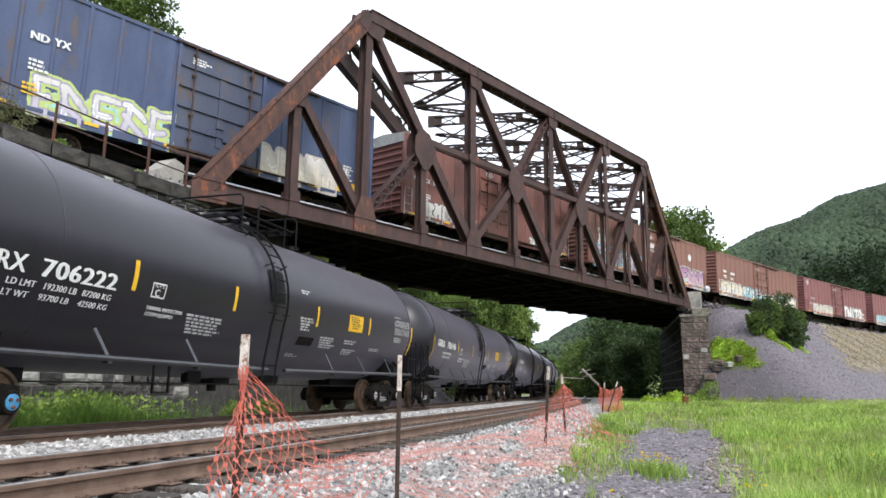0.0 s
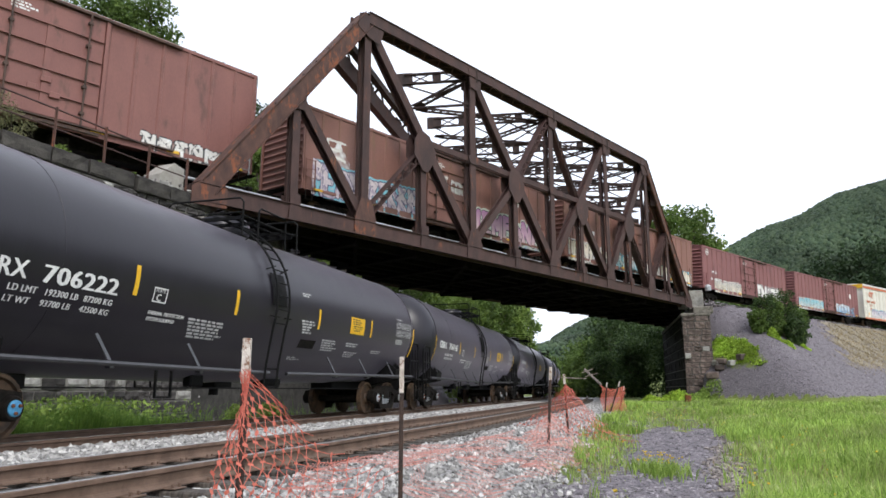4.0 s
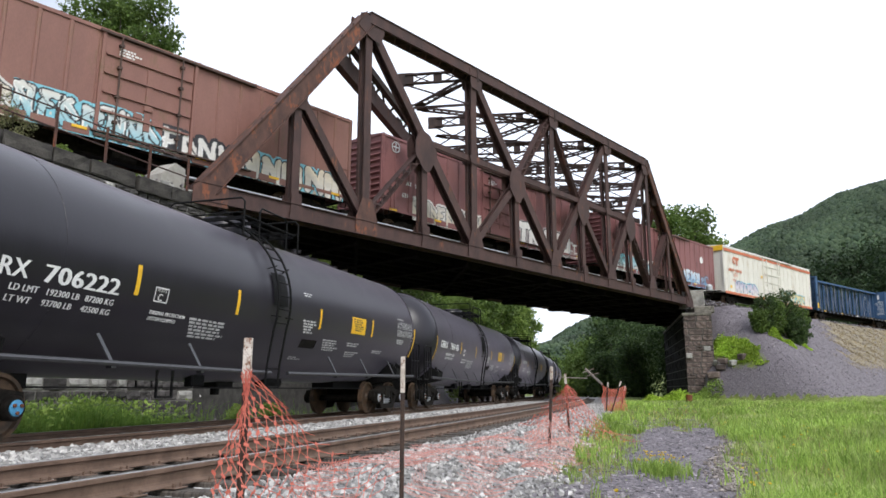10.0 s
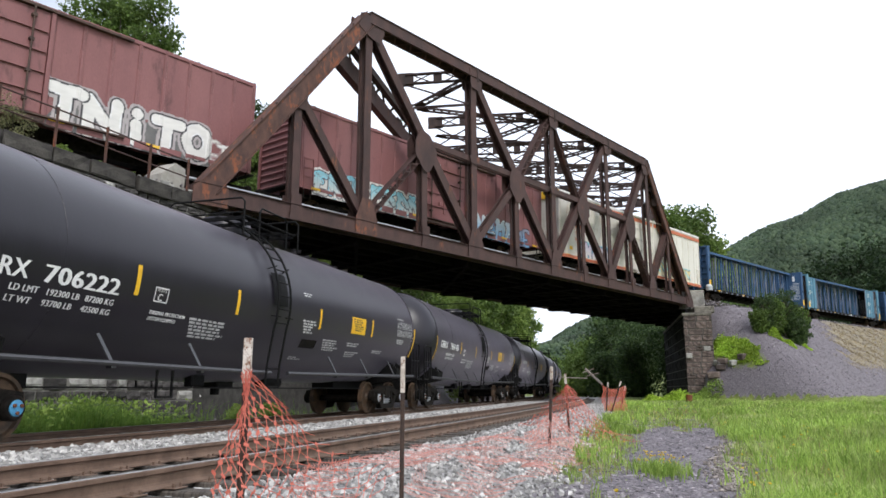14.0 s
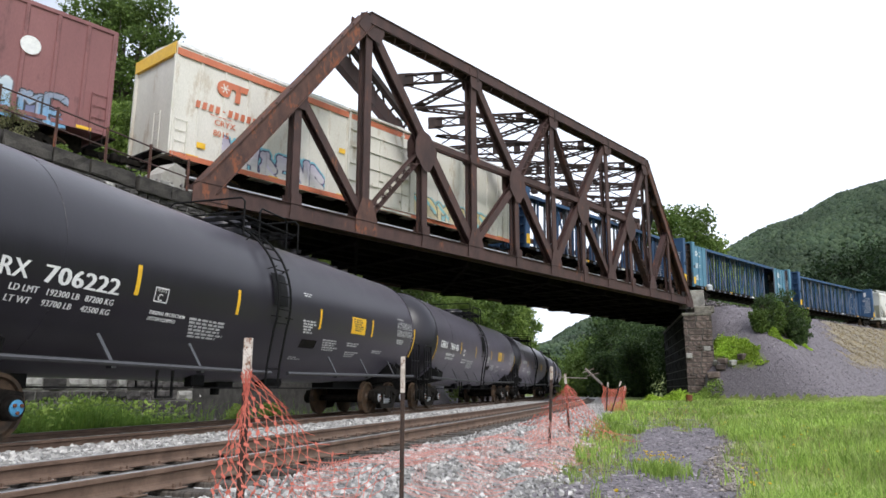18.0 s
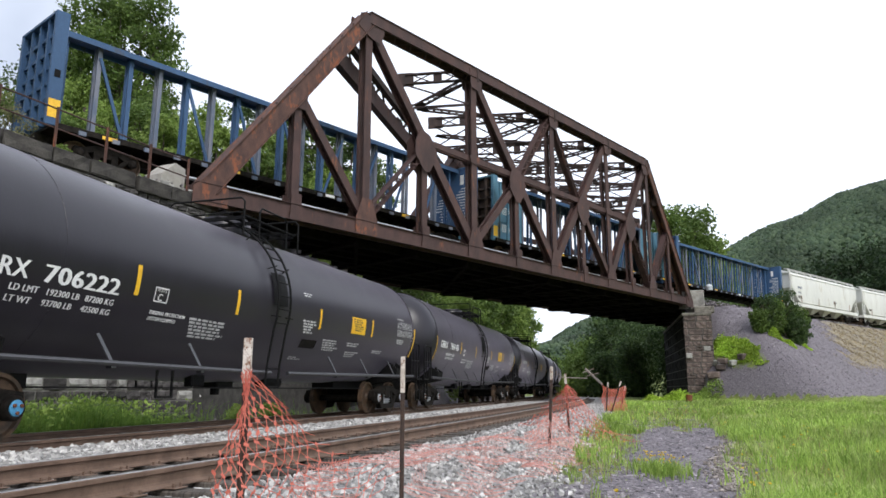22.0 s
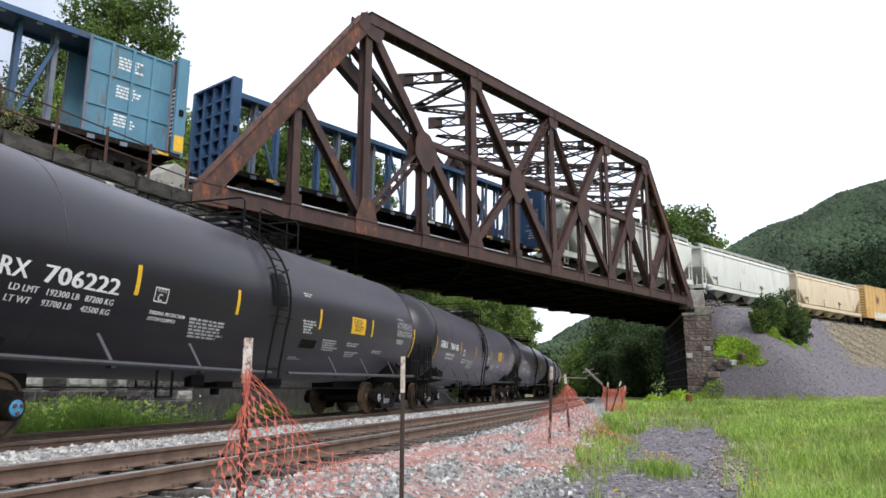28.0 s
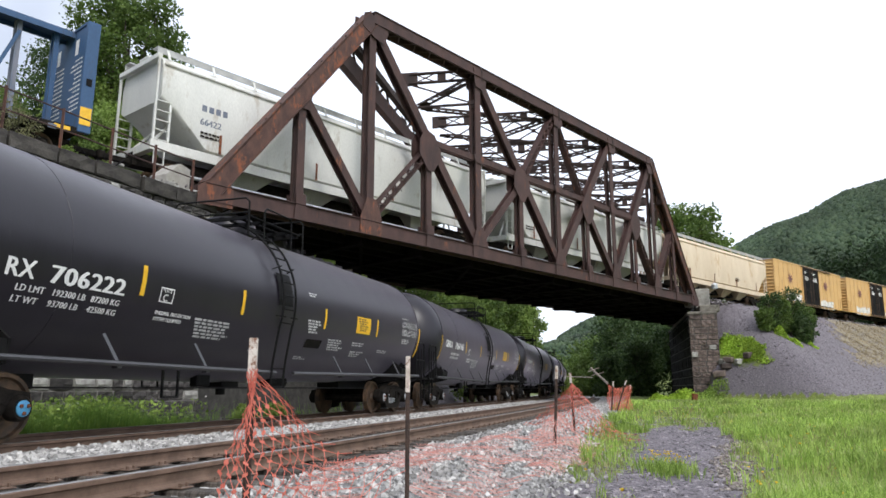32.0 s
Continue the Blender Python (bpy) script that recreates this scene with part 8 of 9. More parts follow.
# ---- masonry ----
M_STONE = surf("wall_stone", (0.035, 0.032, 0.031), (0.105, 0.097, 0.092), 2.5, 0.95, 0, 0.6, 18, c=(0.34, 0.33, 0.31), cpos=0.66, cscale=2.0, obj=0.4)
M_STONE_R = surf("abutment_stone", (0.062, 0.045, 0.040), (0.185, 0.142, 0.124), 2.5, 0.95, 0, 0.6, 18, c=(0.32, 0.29, 0.26), cpos=0.68, cscale=2.0, obj=0.4)
M_LIME = surf("lime_mortar", (0.15, 0.14, 0.13), (0.34, 0.325, 0.30), 3, 0.95, 0, 0.5)
M_COPING = surf("coping_stone", (0.026, 0.023, 0.021), (0.072, 0.065, 0.057), 2.5, 0.95, 0, 0.6, 20, obj=0.3)
M_MORTAR = surf("dark_mortar", (0.05, 0.047, 0.043), (0.10, 0.094, 0.085), 3, 0.95, 0, 0.5)
M_SEAT = surf("stained_concrete", (0.11, 0.10, 0.085), (0.22, 0.20, 0.17), 3, 0.95, 0, 0.4, c=(0.06, 0.055, 0.045), cpos=0.55)
# a darker copy of the abutment stone, with the bridge's shade in its colour
M_STONE_SHADE = surf("shaded_stone", (0.006, 0.005, 0.005), (0.018, 0.015, 0.014), 2.5, 0.95, 0, 0.6, 18, obj=0.4, spec=0.2)
M_PALE = surf("pale_stone", (0.28, 0.27, 0.25), (0.44, 0.43, 0.40), 3, 0.9, 0, 0.4, obj=0.2)


def stone_mesh(seed, material):
    """A rough-faced block, one metre each way: x along, y out of the wall, z up."""
    rs = random.Random(seed)
    g = Geo()
    v = []
    for x in (0.0, 0.06, 0.5, 0.94, 1.0):
        for z in (0.0, 0.08, 0.5, 0.92, 1.0):
            rim = x in (0.0, 1.0) or z in (0.0, 1.0)
            v.append((x + (0 if rim else rs.uniform(-0.04, 0.04)), -0.35 if rim else rs.uniform(-0.02, 0.55 if (x == 0.5 or z == 0.5) else 0.2), z))
    f = [(i * 5 + k, i * 5 + k + 1, (i + 1) * 5 + k + 1, (i + 1) * 5 + k) for i in range(4) for k in range(4)]
    g.add(v, f)
    return g.mesh("stone", material)


def face_wall(root, m, length, z0, z1, course, seed, material, meshes, pale=0.0, skip=None, wide=1.0):
    """Courses of stones on a wall's face. m: x along the face, y out of it."""
    rs = random.Random(seed)
    z = z0
    while z < z1 - 0.05:
        h = min(course * rs.uniform(0.75, 1.3), z1 - z)
        x = -rs.uniform(0, 0.5)
        while x < length:
            w = course * wide * rs.uniform(1.0, 2.6)
            a, b = max(0, x), min(length, x + w)
            if b - a > 0.08 and not (skip and skip((a + b) / 2, z + h / 2)):
                ob = part("stone", meshes[rs.randrange(len(meshes) - 1)], material, root)
                ob.matrix_basis = m @ Matrix.Translation((a + 0.012, 0, z + 0.012)) @ Matrix.Diagonal((b - a - 0.024, rs.uniform(0.08, 0.17) / wide, h - 0.024, 1))
                if pale and rs.random() < pale:
                    ob.data = meshes[-1]
            x += w
        z += h


def frame_at(p, d, z=0.0):
    """x along d, y to the right of it, z up."""
    r = (d[1], -d[0])
    return Matrix(((d[0], r[0], 0, p[0]), (d[1], r[1], 0, p[1]), (0, 0, 1, z), (0, 0, 0, 1)))


# the long retaining wall on the left: rubble face under a projecting coping
wall = thing("wall_west", Matrix.Identity(4), "old dark rubble-stone retaining wall with a projecting coping", "wall", kind="structure")
WALL_LEN = 34.0
w0 = WALL_A - WALL_D * WALL_LEN
mw = frame_at(w0, WALL_D)
part("core", Geo().box(0, WALL_LEN, -0.55, -0.02, -1.2, WALL_TOP - 0.46, mw), M_LIME, wall)
sm = [stone_mesh(k, M_STONE) for k in range(5)] + [stone_mesh(9, M_PALE)]
m2 = frame_at(WALL_A - WALL_D * 12.0, WALL_D)
face_wall(wall, m2, 12.0, 4.3, WALL_TOP - 0.47, 0.36, 4, M_STONE, sm, pale=0.04, wide=0.62)
face_wall(wall, m2, 12.0, -0.6, 1.5, 0.30, 5, M_STONE, sm, pale=0.16)


def rough_block(seed, y0, y1, z0, z1):
    """A worn block one metre long, its faces uneven."""
    rs = random.Random(seed)
    g = Geo()
    xs, ys, zs = (0, 0.04, 0.3, 0.55, 0.8, 0.96, 1), (y0, y0 + 0.04, (y0 + y1) / 2, y1 - 0.05, y1), (z0, z0 + 0.04, (z0 + z1) / 2, z1 - 0.04, z1)
    vs = {}
    for i, x in enumerate(xs):
        for j, y in enumerate(ys):
            for k, z in enumerate(zs):
                if i in (0, 6) or j in (0, 4) or k in (0, 4):
                    corner = (i in (0, 6)) + (j in (0, 4)) + (k in (0, 4))
                    s = 0.035 if corner > 1 else 0.0
                    vs[i, j, k] = len(g.v)
                    g.v.append((x + (0.02 if i == 0 else -0.02 if i == 6 else rs.uniform(-0.03, 0.03)), y + rs.uniform(-0.025, 0.025) + (s if j == 0 else -s if j == 4 else 0), z + rs.uniform(-0.02, 0.02) + (s if k == 0 else -s if k == 4 else 0)))
    for i in range(6):
        for j in range(4):
            g.f.append((vs[i, j, 4], vs[i + 1, j, 4], vs[i + 1, j + 1, 4], vs[i, j + 1, 4]))
            g.f.append((vs[i, j, 0], vs[i, j + 1, 0], vs[i + 1, j + 1, 0], vs[i + 1, j, 0]))
        for k in range(4):
            g.f.append((vs[i, 0, k], vs[i + 1, 0, k], vs[i + 1, 0, k + 1], vs[i, 0, k + 1]))
            g.f.append((vs[i, 4, k], vs[i, 4, k + 1], vs[i + 1, 4, k + 1], vs[i + 1, 4, k]))
    for j in range(4):
        for k in range(4):
            g.f.append((vs[0, j, k], vs[0, j, k + 1], vs[0, j + 1, k + 1], vs[0, j + 1, k]))
            g.f.append((vs[6, j, k], vs[6, j + 1, k], vs[6, j + 1, k + 1], vs[6, j, k + 1]))
    return g


cms = [rough_block(60 + k, -0.62, 0.12, -0.47, 0).mesh("coping_stone", M_COPING) for k in range(4)]
x = 0.0
rs = random.Random(8)
while x < WALL_LEN:
    w = rs.uniform(0.9, 1.9)
    ob = part("coping_stone", cms[rs.randrange(4)], M_COPING, wall)
    ob.matrix_basis = mw @ Matrix.Translation((x + 0.01, rs.uniform(-0.05, 0.05), WALL_TOP + rs.uniform(-0.04, 0.03))) @ Matrix.Diagonal((w - 0.02, 1, 1, 1))
    x += w
# near abutment under the bridge
ab = thing("abutment_west", Matrix.Identity(4), "shadowed stone abutment under the bridge's end", "wall", kind="structure")
AW_D = np.array([math.sin(radians(11.3)), math.cos(radians(11.3))])
ma = frame_at(WALL_A + WALL_D * 0.0, AW_D)
part("core", Geo().box(0, 20.5, -2.6, -0.02, -1.2, 6.15, ma), M_MORTAR, ab)
part("bridge_seat", Geo().cbox(-0.3, 20.8, -2.7, 0.12, 6.15, 6.50, 0.03, ma), M_CONC, ab, "weathered concrete bridge seat")
face_wall(ab, ma, 14.5, 1.6, 6.1, 0.55, 6, M_STONE, sm)
part("bearing", Geo().cbox(0.1, 1.1, -1.1, -0.2, 6.50, 6.68, 0.03, ma), M_RUST, ab, "rusty bearing plate")
# far abutment
ab = thing("abutment_east", Matrix.Identity(4), "square-cut brown stone abutment with a concrete seat and weeds", "wall", kind="structure")
me2 = frame_at(AB_C, AB_T)
AB_TOP = 6.35
part("core", Geo().box(0.02, 19, 0.02, 2.1, -1.0, AB_TOP, me2), M_MORTAR, ab)
sr = [stone_mesh(20 + k, M_STONE_R) for k in range(5)] + [stone_mesh(29, M_PALE)]
# the narrow end towards the camera, and the long face towards the rails
end_m = Matrix(((-AB_R[0], -AB_T[0], 0, AB_C[0] + AB_R[0] * 2.1), (-AB_R[1], -AB_T[1], 0, AB_C[1] + AB_R[1] * 2.1), (0, 0, 1, 0), (0, 0, 0, 1)))
face_wall(ab, end_m, 2.1, -0.4, AB_TOP, 0.46, 7, M_STONE_R, sr, pale=0.06)
part("stone", Geo().cbox(1.62, 2.05, -0.02, 0.22, 3.05, 3.45, 0.04, end_m), M_PALE, ab, "one pale block")
side_m = Matrix(((AB_T[0], -AB_R[0], 0, AB_C[0]), (AB_T[1], -AB_R[1], 0, AB_C[1]), (0, 0, 1, 0), (0, 0, 0, 1)))
# the long face takes the darkened stone in place of deep shadow
ss = [stone_mesh(40 + k, M_STONE_SHADE) for k in range(4)]
face_wall(ab, side_m, 19, -0.4, AB_TOP, 0.75, 8, M_STONE_SHADE, ss)
part("bridge_seat", Geo().cbox(-0.06, 19.2, -0.08, 2.14, AB_TOP, AB_TOP + 0.22, 0.04, me2), M_SEAT, ab, "weathered concrete bridge seat")
part("seat_step", Geo().cbox(0.2, 19.2, 0.9, 2.4, AB_TOP + 0.22, AB_TOP + 0.75, 0.05, me2), M_SEAT, ab)
part("parapet", Geo().plate([(0.5, AB_TOP + 0.7), (2.2, AB_TOP + 0.7), (2.2, AB_TOP + 2.35), (0.5, AB_TOP + 2.05)], 1.15, 1.55, me2 @ pose(0, 0, 0, 0, 0, -38) @ pose(0.2, -0.2, 0)), M_CONC, ab, "grey concrete parapet block")
part("wing_block", Geo().cbox(-0.55, 0.55, -0.3, 0.3, 6.9, 8.65, 0.05, pose(20.8, 57.5, 0, 0, 0, -20)), M_CONC, ab, "upright grey concrete block beside the seat")
solo("lamp_box", Geo().lathe([(0, 0.24), (0.3, 0.26), (0.42, 0.2), (0.48, 0.05)], 12, pose(*(AB_C + AB_T * 1.4 + AB_R * 2.3), AB_TOP + 2.15, 0, -90, 0)), M_PIPE, "small grey metal housing on the parapet", "housing")
# big loose stones stepping down beside the abutment
for k, (a, b, z, w, h) in enumerate(((-0.3, 2.5, 2.55, 0.95, 0.34), (-0.5, 2.7, 0.95, 1.0, 0.32), (-0.7, 2.4, 0.55, 0.8, 0.3), (-1.2, 3.3, 0.55, 0.45, 0.3), (-1.4, 3.9, 0.9, 0.5, 0.35), (-0.8, 1.9, 0.35, 0.9, 0.35))):
    p = AB_C + AB_T * a + AB_R * b
    z = float(ground_z(np.array([p[0]]), np.array([p[1]]))[0]) if k > 0 else z
    g = Geo().cbox(-w / 2, w / 2, -0.35, 0.35, -0.1, h, 0.06, pose(p[0], p[1], z, 6 - 3 * k, 4 * (k % 3) - 4, 20 + 25 * k))
    solo("loose_stone", g, M_PALE if k in (0, 3) else M_STONE_R, "loose cut stone lying beside the abutment", "stone")
M_CAST = surf("cast_concrete", (0.30, 0.28, 0.25), (0.46, 0.44, 0.40), 3, 0.9, 0, 0.06, 40, 0.2)
# concrete block on the wall's end, with a bevelled back
mb = frame_at(WALL_A - WALL_D * 2.2, WALL_D)
solo("concrete_block", Geo().plate([(0.5, WALL_TOP - 0.1), (1.55, WALL_TOP - 0.1), (1.55, WALL_TOP + 0.92), (1.1, WALL_TOP + 1.02), (0.52, WALL_TOP + 0.5)], -1.15, -0.40, mb), M_CAST, "weathered pale concrete block at the bridge's corner", "block")

# ---- iron railing on the wall ----
rail_root = thing("wall_railing", Matrix.Identity(4), "rusty iron railing of flat posts and two thin rails", "railing")
POSTS = [-0.81 - 1.66 * k for k in range(0, 12)]


def on_wall(s, out=-0.12, z=0.0):
    p = WALL_A + WALL_D * s + np.array([WALL_D[1], -WALL_D[0]]) * out
    return Vector((p[0], p[1], WALL_TOP + z))


for s in POSTS:
    g = Geo()
    a, b = on_wall(s, -0.12, -0.1), on_wall(s, -0.12, 1.20)
    g.beam(a, b, 0.10, 0.025, (WALL_D[0], WALL_D[1], 0)).beam(a, b, 0.02, 0.08, (WALL_D[0], WALL_D[1], 0))
    part("post", g, M_PATCHY, rail_root)
for z in (0.58, 1.14):
    pts = [on_wall(s, -0.15, z + 0.015 * math.sin(s * 3)) for s in POSTS]
    part("rail", Geo().tube(pts[::-1], 0.026, 6), M_BRIDGE, rail_root)

# ---- upper track ----
up = thing("upper_track", Matrix.Identity(4), "railway track over the bridge on dark timbers", "railway track", kind="structure")
us = [-45 + 2.0 * k for k in range(145)]


def high_frame(u, off=0.0, z=0.0):
    e = max(0.0, u - TURN_U)
    a = HEAD + e * TURN_K
    return Matrix.Translation(high(u, off, z)) @ pose(0, 0, 0, 0, 0, 90 - math.degrees(a))


for e in (-0.753, 0.753):
    part("rail", Geo().sweep(RAIL_PROF, [high_frame(u, e, -0.021 * -e) for u in us]), M_RAIL, up)
    # inner guard rails across the bridge
    part("guard_rail", Geo().sweep(RAIL_PROF, [high_frame(u, e * 0.66, -0.02) for u in us if 0 < u < 72]), M_RAIL, up)
tmesh = Geo().cbox(-0.11, 0.11, -1.45, 1.45, -0.42, -0.19, 0.015).mesh("tie", M_TIE)
for k in range(150):
    u = 2 + 0.46 * k
    ob = part("tie", tmesh, M_TIE, up)
    ob.matrix_basis = high_frame(u) @ pose(0, 0.1 * math.sin(k * 7.1), 0)
part("curb_timber", Geo().sweep([(-0.1, -0.1), (0.1, -0.1), (0.1, 0.1), (-0.1, 0.1)], [high_frame(u, -1.62, -0.12) for u in (14, 30, 46, 58)]), M_TIE, up)
V, F = stones(np.array([[*high(u, o).xy, high(u).z - 0.45 + 0.06 * RS.rand()] for u, o in zip(np.concatenate([RS.uniform(-12, 12, 1500), RS.uniform(57, 150, 5500)]), RS.uniform(-3.0, 2.6, 7000))]), RS.uniform(0.04, 0.09, 7000), RS)
sheet("upper_ballast", grid_mesh("upper_ballast", V, F, M_CHIP), "grey ballast along the upper track", "gravel")
# the bright pipe beside the track on the bridge
pp = [Vector((11.6 - 0.25, TRUSS_V + 0.95, 7.83 + GRADE * 11)), Vector((11.6, TRUSS_V + 0.85, 8.0 + GRADE * 11)), Vector((12.2, TRUSS_V + 0.85, 8.0 + GRADE * 12))] + [Vector((u, TRUSS_V + 0.85, 7.98 + GRADE * u)) for u in range(14, 59, 4)]
solo("cable_pipe", Geo().tube(pp, 0.065, 10), M_PIPE, "bright galvanised pipe running along the bridge deck", "pipe", m=BR, smooth=True)
g = Geo()
for u in range(14, 58, 2):
    g.beam((u, TRUSS_V + 0.85, 7.2 + GRADE * u), (u, TRUSS_V + 0.85, 7.95 + GRADE * u), 0.05, 0.05)
    g.beam((u, TRUSS_V + 0.85, 7.1 + GRADE * u), (u, TRUSS_V + 1.8, 7.1 + GRADE * u), 0.05, 0.05)
solo("pipe_bracket", g, M_GRIME, "steel brackets that carry the pipe", "bracket", m=BR)
n = 260
bu, bo = RS.uniform(14.2, 20.5, n), RS.uniform(-0.3, 0.5, n)
V, F = blades(*(np.array([(AX * a + AN * (TRUSS_V + 0.6 + b)).xy for a, b in zip(bu, bo)]).T), RAIL_W - 0.75 + GRADE * bu, RS.uniform(0.4, 1.0, n), np.full(n, 0.015), RS)
sheet("deck_weeds", grid_mesh("deck_weeds", V, F, M_DRY), "dry weeds along the bridge deck", "weeds")

# ---- orange safety netting and its posts ----
M_NET = surf("orange_plastic", (0.46, 0.098, 0.066), (0.58, 0.155, 0.105), 4, 0.5, 0, 0.02, spec=0.4)
M_NET_P = surf("faded_orange_plastic", (0.50, 0.21, 0.17), (0.60, 0.29, 0.25), 4, 0.55, 0, 0.02, spec=0.4)
M_POST = surf("rusty_post", (0.030, 0.022, 0.019), (0.075, 0.045, 0.032), 8, 0.9, 0, 0.3)
M_TIP = surf("chipped_white", (0.42, 0.36, 0.30), (0.66, 0.60, 0.54), 9, 0.8, 0, 0.2, c=(0.20, 0.09, 0.05), cpos=0.52, cscale=14)
fence = thing("safety_fence", Matrix.Identity(4), "collapsed orange plastic safety net on rusty steel posts", "fence")
FENCE = ((-1.385, 5.06, 0.0, 0.0, 1.05), (-0.37, 6.6, 0.0, 0.01, 0.988), (1.98, 13.7, 0.10, 0.0, 1.12), (3.10, 17.8, -0.07, 0.0, 1.07), (6.95, 31.0, 0.17, 0, 1.0), (7.1, 31.0, 0.58, 0, 1.05), (7.65, 31.5, 0.33, 0.0, 0.85))
for k, (x, y, lx, ly, zt) in enumerate(FENCE):
    z0 = float(ground_z(np.array([x]), np.array([y]))[0]) - 0.3
    a, b = Vector((x, y, z0)), Vector((x + lx, y + ly, zt))
    c = a.lerp(b, 0.80 if k < 2 else 0.86)
    f = 0.72 if k == 1 else 1.0
    g = Geo().beam(a, c, 0.045 * f, 0.010, (1, 0, 0)).beam(a, c, 0.010, 0.055 * f, (1, 0, 0))
    p = part("post", g, M_POST, fence, "rusty steel post")
    g = Geo().beam(c, b, 0.048 * f, 0.013, (1, 0, 0)).beam(c, b, 0.013, 0.058 * f, (1, 0, 0))
    if k == 0:
        g = Geo().beam(c, b, 0.055, 0.05, (0, 1, 0), 0.004)
    part("post_tip", g, M_TIP, p, "chipped white painted tip")


def netting(shape, nu, nv, w, material, label, tear=None, jit=0.0, knot=4.2):
    """Open meshes: small lozenge knots joined by thin strands, laid over a surface shape(u, v)."""
    g = Geo()

    def q(i, j):
        p = Vector(shape(min(1, max(0, (i + 0.5 * (j % 2)) / nu)), j / nv))
        return p + Vector((math.sin(i * 12.9 + j * 78.2), math.sin(i * 39.3 + j * 11.1), math.sin(i * 7.7 + j * 29.5))) * jit * (0.3 + 0.7 * j / nv)
    for j in range(nv):
        for i in range(nu):
            if tear and tear(i / nu, j / nv):
                continue
            a = q(i, j)
            across_p, down_p = q(i + 1, j) - a, q(i, j + 1) - a
            if across_p.length < 1e-3 or down_p.length < 1e-3:
                continue
            kw = min(w * knot, across_p.length * 0.3)
            e, f = across_p.normalized() * kw, down_p.normalized() * kw * 1.25
            g.add([a - e, a - f, a + e, a + f], [(0, 1, 2, 3)])
            for di in (0, 1) if j % 2 else (-1, 0):
                if not 0 <= i + di <= nu:
                    continue
                b = q(i + di, j + 1)
                d = b - a
                if d.length > 1.6 or d.length < 1e-4:
                    continue
                n = d.cross(Vector((0.35, -1, 0.2))).normalized() * w * 0.5
                g.add([a - n, a + n, b + n, b - n], [(0, 1, 2, 3)])
    return part("net", g, material, fence, label)


def gz1(x, y):
    return float(ground_z(np.array([x]), np.array([y]))[0])


def net_a(u, v):
    # gathered at the first post's neck, drawn out to the ground and to the second post
    ex = np.interp(u, [0, 0.3, 0.65, 1], [-1.66, -1.26, -0.80, -0.37])
    ey = np.interp(u, [0, 0.3, 0.65, 1], [4.82, 4.90, 5.55, 6.60])
    ez = np.interp(u, [0, 0.3, 0.65, 1], [-0.58, -0.58, -0.46, -0.04])
    t = v ** 0.9
    x = -1.37 + (ex + 1.37) * t + 0.03 * math.sin(11 * v + 7 * u)
    y = 4.98 + (ey - 4.98) * t + 0.05 * math.sin(8 * u + 4 * v) * (1 - u)
    z = 0.80 + (ez - 0.80) * t - 0.10 * math.sin(math.pi * t) * u + 0.03 * math.sin(9 * u + 5 * v)
    return (x, y, max(z, gz1(x, y) + 0.02))


netting(net_a, 11, 22, 0.0048, M_NET, "torn orange net hanging from the post", jit=0.016)


def net_b(u, v):
    # the fallen length on the ballast, rumpled
    x = -1.05 + 3.5 * u + (v - 0.5) * (1.9 - 0.4 * u) - 0.2 * math.sin(5 * u)
    y = 5.7 + 9.6 * u - (v - 0.5) * 0.9
    rump = abs(math.sin(9 * u + 2.2 * math.sin(7 * v))) * abs(math.sin(6 * v + 5 * u))
    return (x + 0.10 * math.sin(23 * v + 9 * u), y + 0.12 * math.sin(17 * u - 8 * v), gz1(x, y) + 0.04 + 0.12 * rump)


netting(net_b, 105, 22, 0.0031, M_NET_P, "fallen orange net lying on the ballast", tear=lambda a, b: math.sin(19 * a + 3 * b) * math.sin(11 * b + 5 * a) > 0.35 or (a < 0.22 and math.sin(23 * a + 9 * b) > -0.2), jit=0.02, knot=3.0)


def tent(x0, y0, zt, wl, wr, dy, bow=1.5):
    """A net drawn down from a post's top in straight strands that fan out over the ballast."""
    def f(u, v):
        s = (u - 0.5) * 2
        x = x0 + s * (0.02 + (wr if s > 0 else wl) * v)
        y = y0 + dy * s * v - 0.5 * v * (1 - abs(s))
        g0 = gz1(x, y) + 0.03
        z = g0 + (zt - g0) * (1 - v) ** bow + 0.04 * math.sin(15 * u + 5 * v) * v
        return (x, y, max(z, gz1(x, y) + 0.02))
    return f


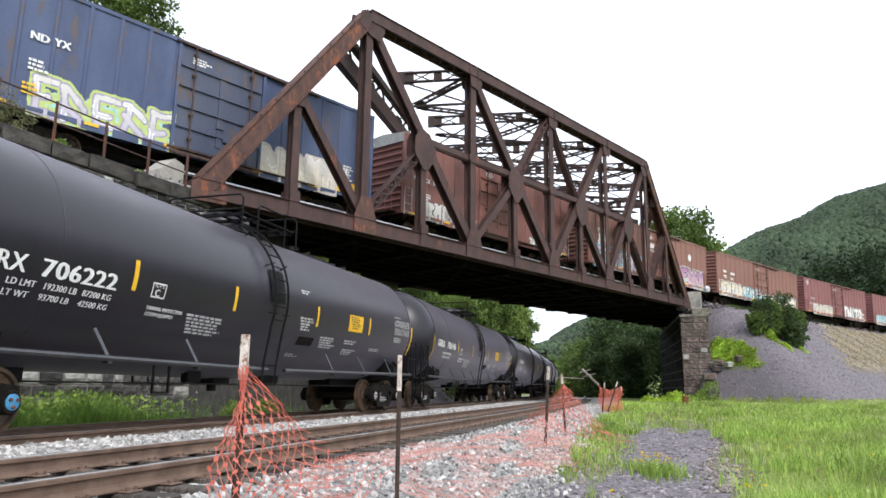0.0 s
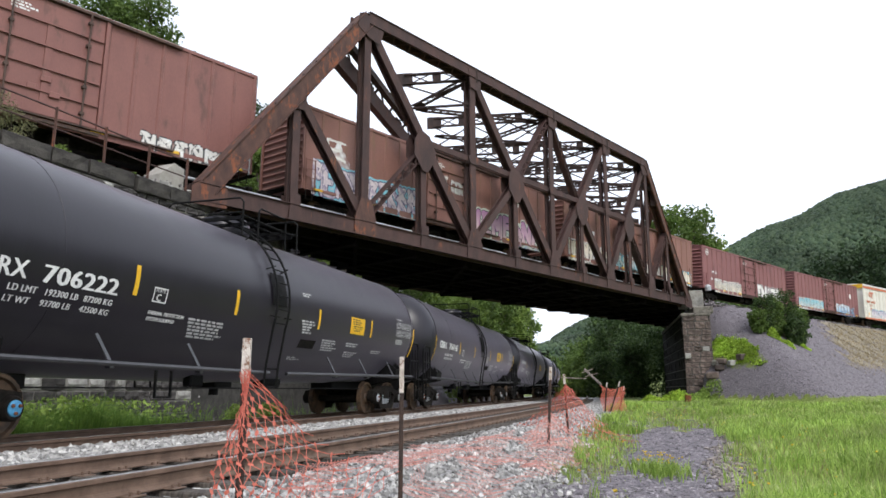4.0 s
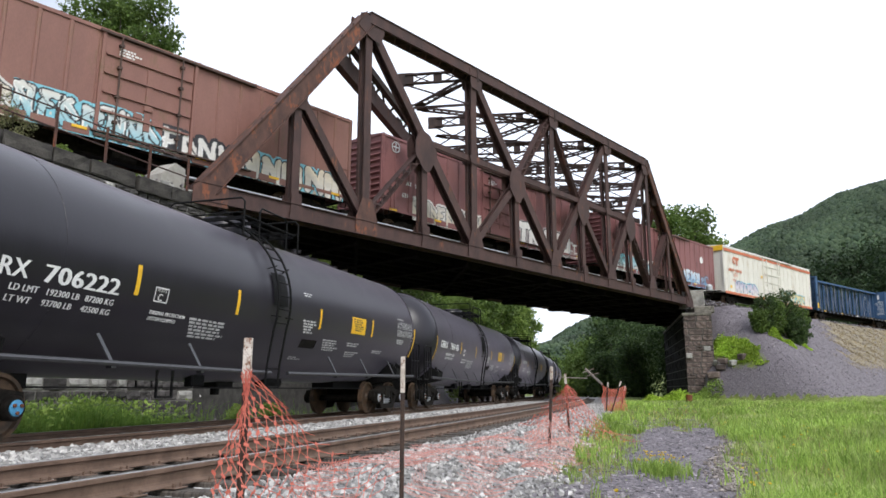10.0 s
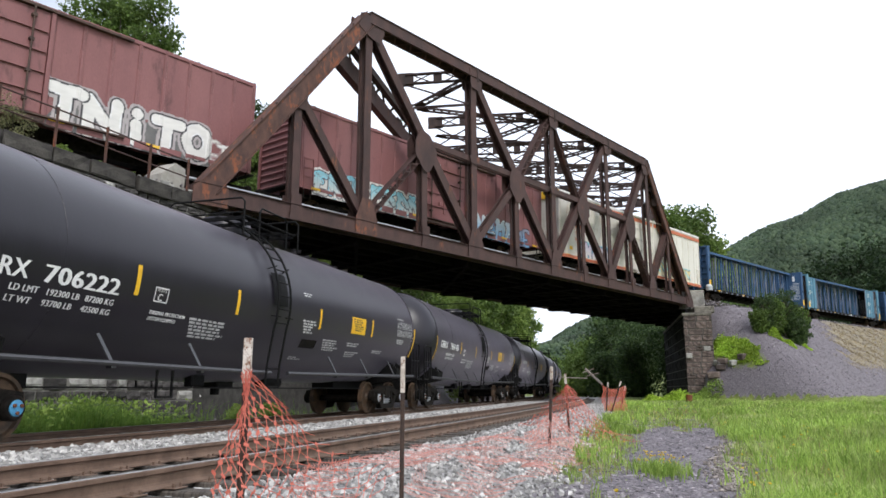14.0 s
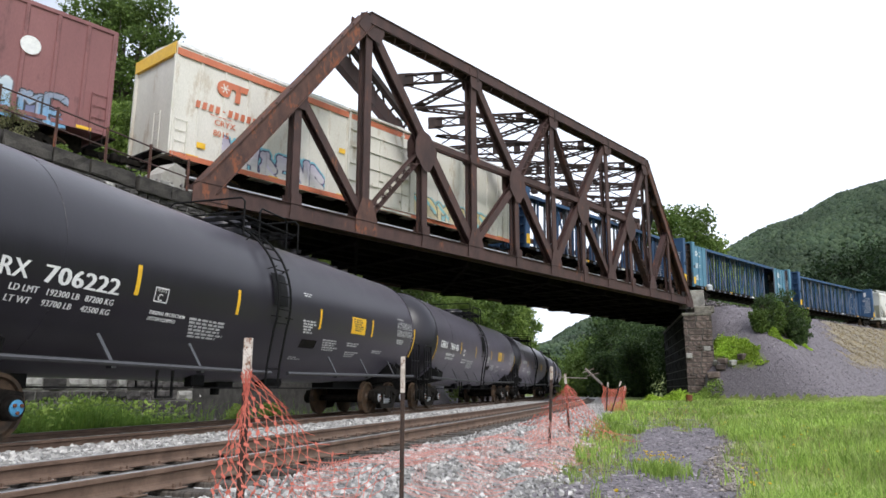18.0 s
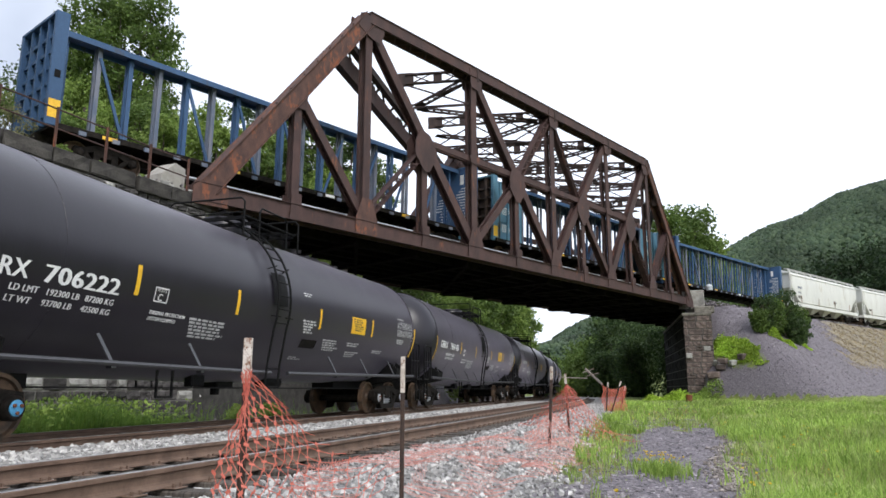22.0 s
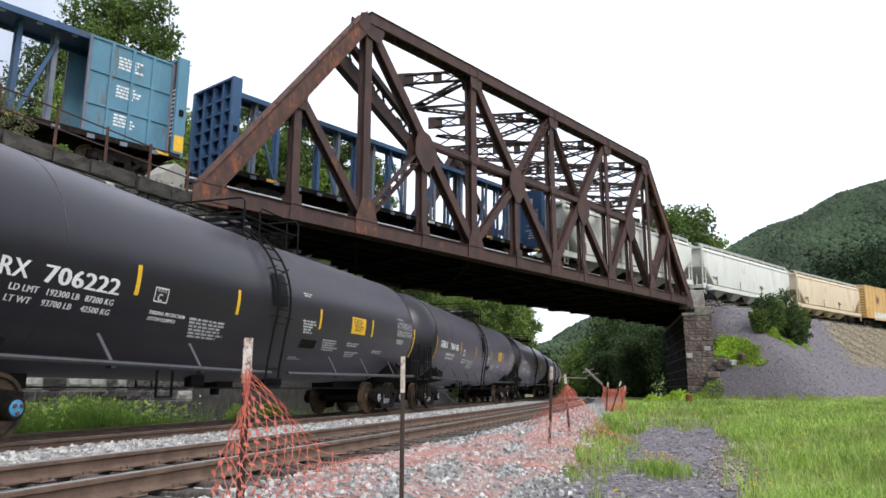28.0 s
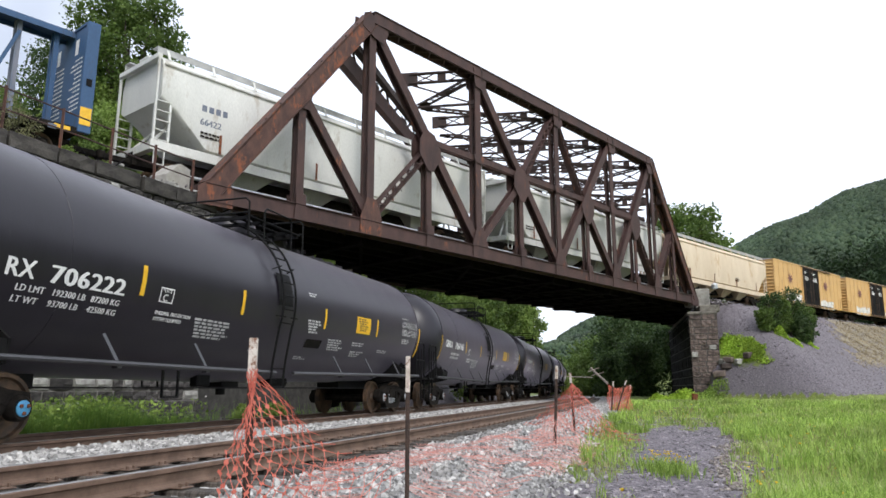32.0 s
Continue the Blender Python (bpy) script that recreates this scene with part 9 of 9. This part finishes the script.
netting(tent(3.05, 17.7, 0.80, 1.25, 1.5, -0.9), 17, 14, 0.0085, M_NET, "orange net draped over the leaning post", jit=0.05, knot=3.0)
netting(tent(2.05, 13.8, 0.28, 0.75, 1.1, 0.6), 14, 9, 0.007, M_NET_P, "orange net sagging between the leaning posts", jit=0.03, knot=2.4)


def net_c(u, v):
    x = 6.85 + 1.15 * u
    y = 31.0 + 0.5 * u
    zt = 0.86 - 0.16 * math.sin(math.pi * u)
    return (x + 0.05 * math.sin(9 * v), y, zt - v * (zt - gz1(x, y)))


netting(net_c, 15, 12, 0.020, M_NET, "orange net between the far posts")

# ---- small things ----
g = Geo().lathe([(0, 0.17), (0.02, 0.19), (0.5, 0.21), (0.52, 0.19)], 16, pose(16.4, 48.2, gz1(16.4, 48.2) - 0.05, 0, -90, 0) @ pose(0, 0, 0, 0, 8, 0))
solo("rusty_drum", g, M_RUST, "small rusty steel drum among the weeds", "drum", smooth=True)
# a fallen pole with cross-arms far along the line
g = Geo().tube([(15.5, 78, 2.9), (17.2, 77.5, 1.2)], 0.13, 8)
pole = thing("fallen_pole", Matrix.Identity(4), "broken leaning utility pole with cross-arms by the curve", "utility pole")
part("pole", g, M_TIP, pole)
for k, (a, b) in enumerate((((15.2, 78, 2.5), (16.4, 77.8, 2.9)), ((15.6, 78, 2.1), (16.9, 77.7, 2.45)))):
    part("cross_arm", Geo().beam(a, b, 0.12, 0.1), M_TIP, pole)
solo("marker_post", Geo().beam((15.9, 79, 1.9), (12.2, 79.5, 2.05), 0.12, 0.1), M_TIP, "pale fallen timber arm among the scrub", "timber")
# old timbers lying by the fence
for k, (x, y, a, l) in enumerate(((2.6, 14.9, -12, 1.0), (2.2, 14.3, 8, 0.5))):
    solo("timber_offcut", Geo().cbox(-l / 2, l / 2, -0.06, 0.06, 0, 0.07, 0.01, pose(x, y, gz1(x, y), 0, 0, a)), M_TIP, "weathered timber offcut on the ballast", "timber")


# ---- what moves ----
def motions():
    for car, mid, half in CARS:
        walk(car, [(0.5 * k, car_pose(mid - travelled(0.5 * k), half)) for k in range(65)])
    for w, ax in WHEELS:
        walk(w, [(k / 12, Matrix.Translation((ax, 0, 0.457)) @ Matrix.Rotation(-travelled(k / 12) / 0.457, 4, "Y")) for k in range(385)])


motions()
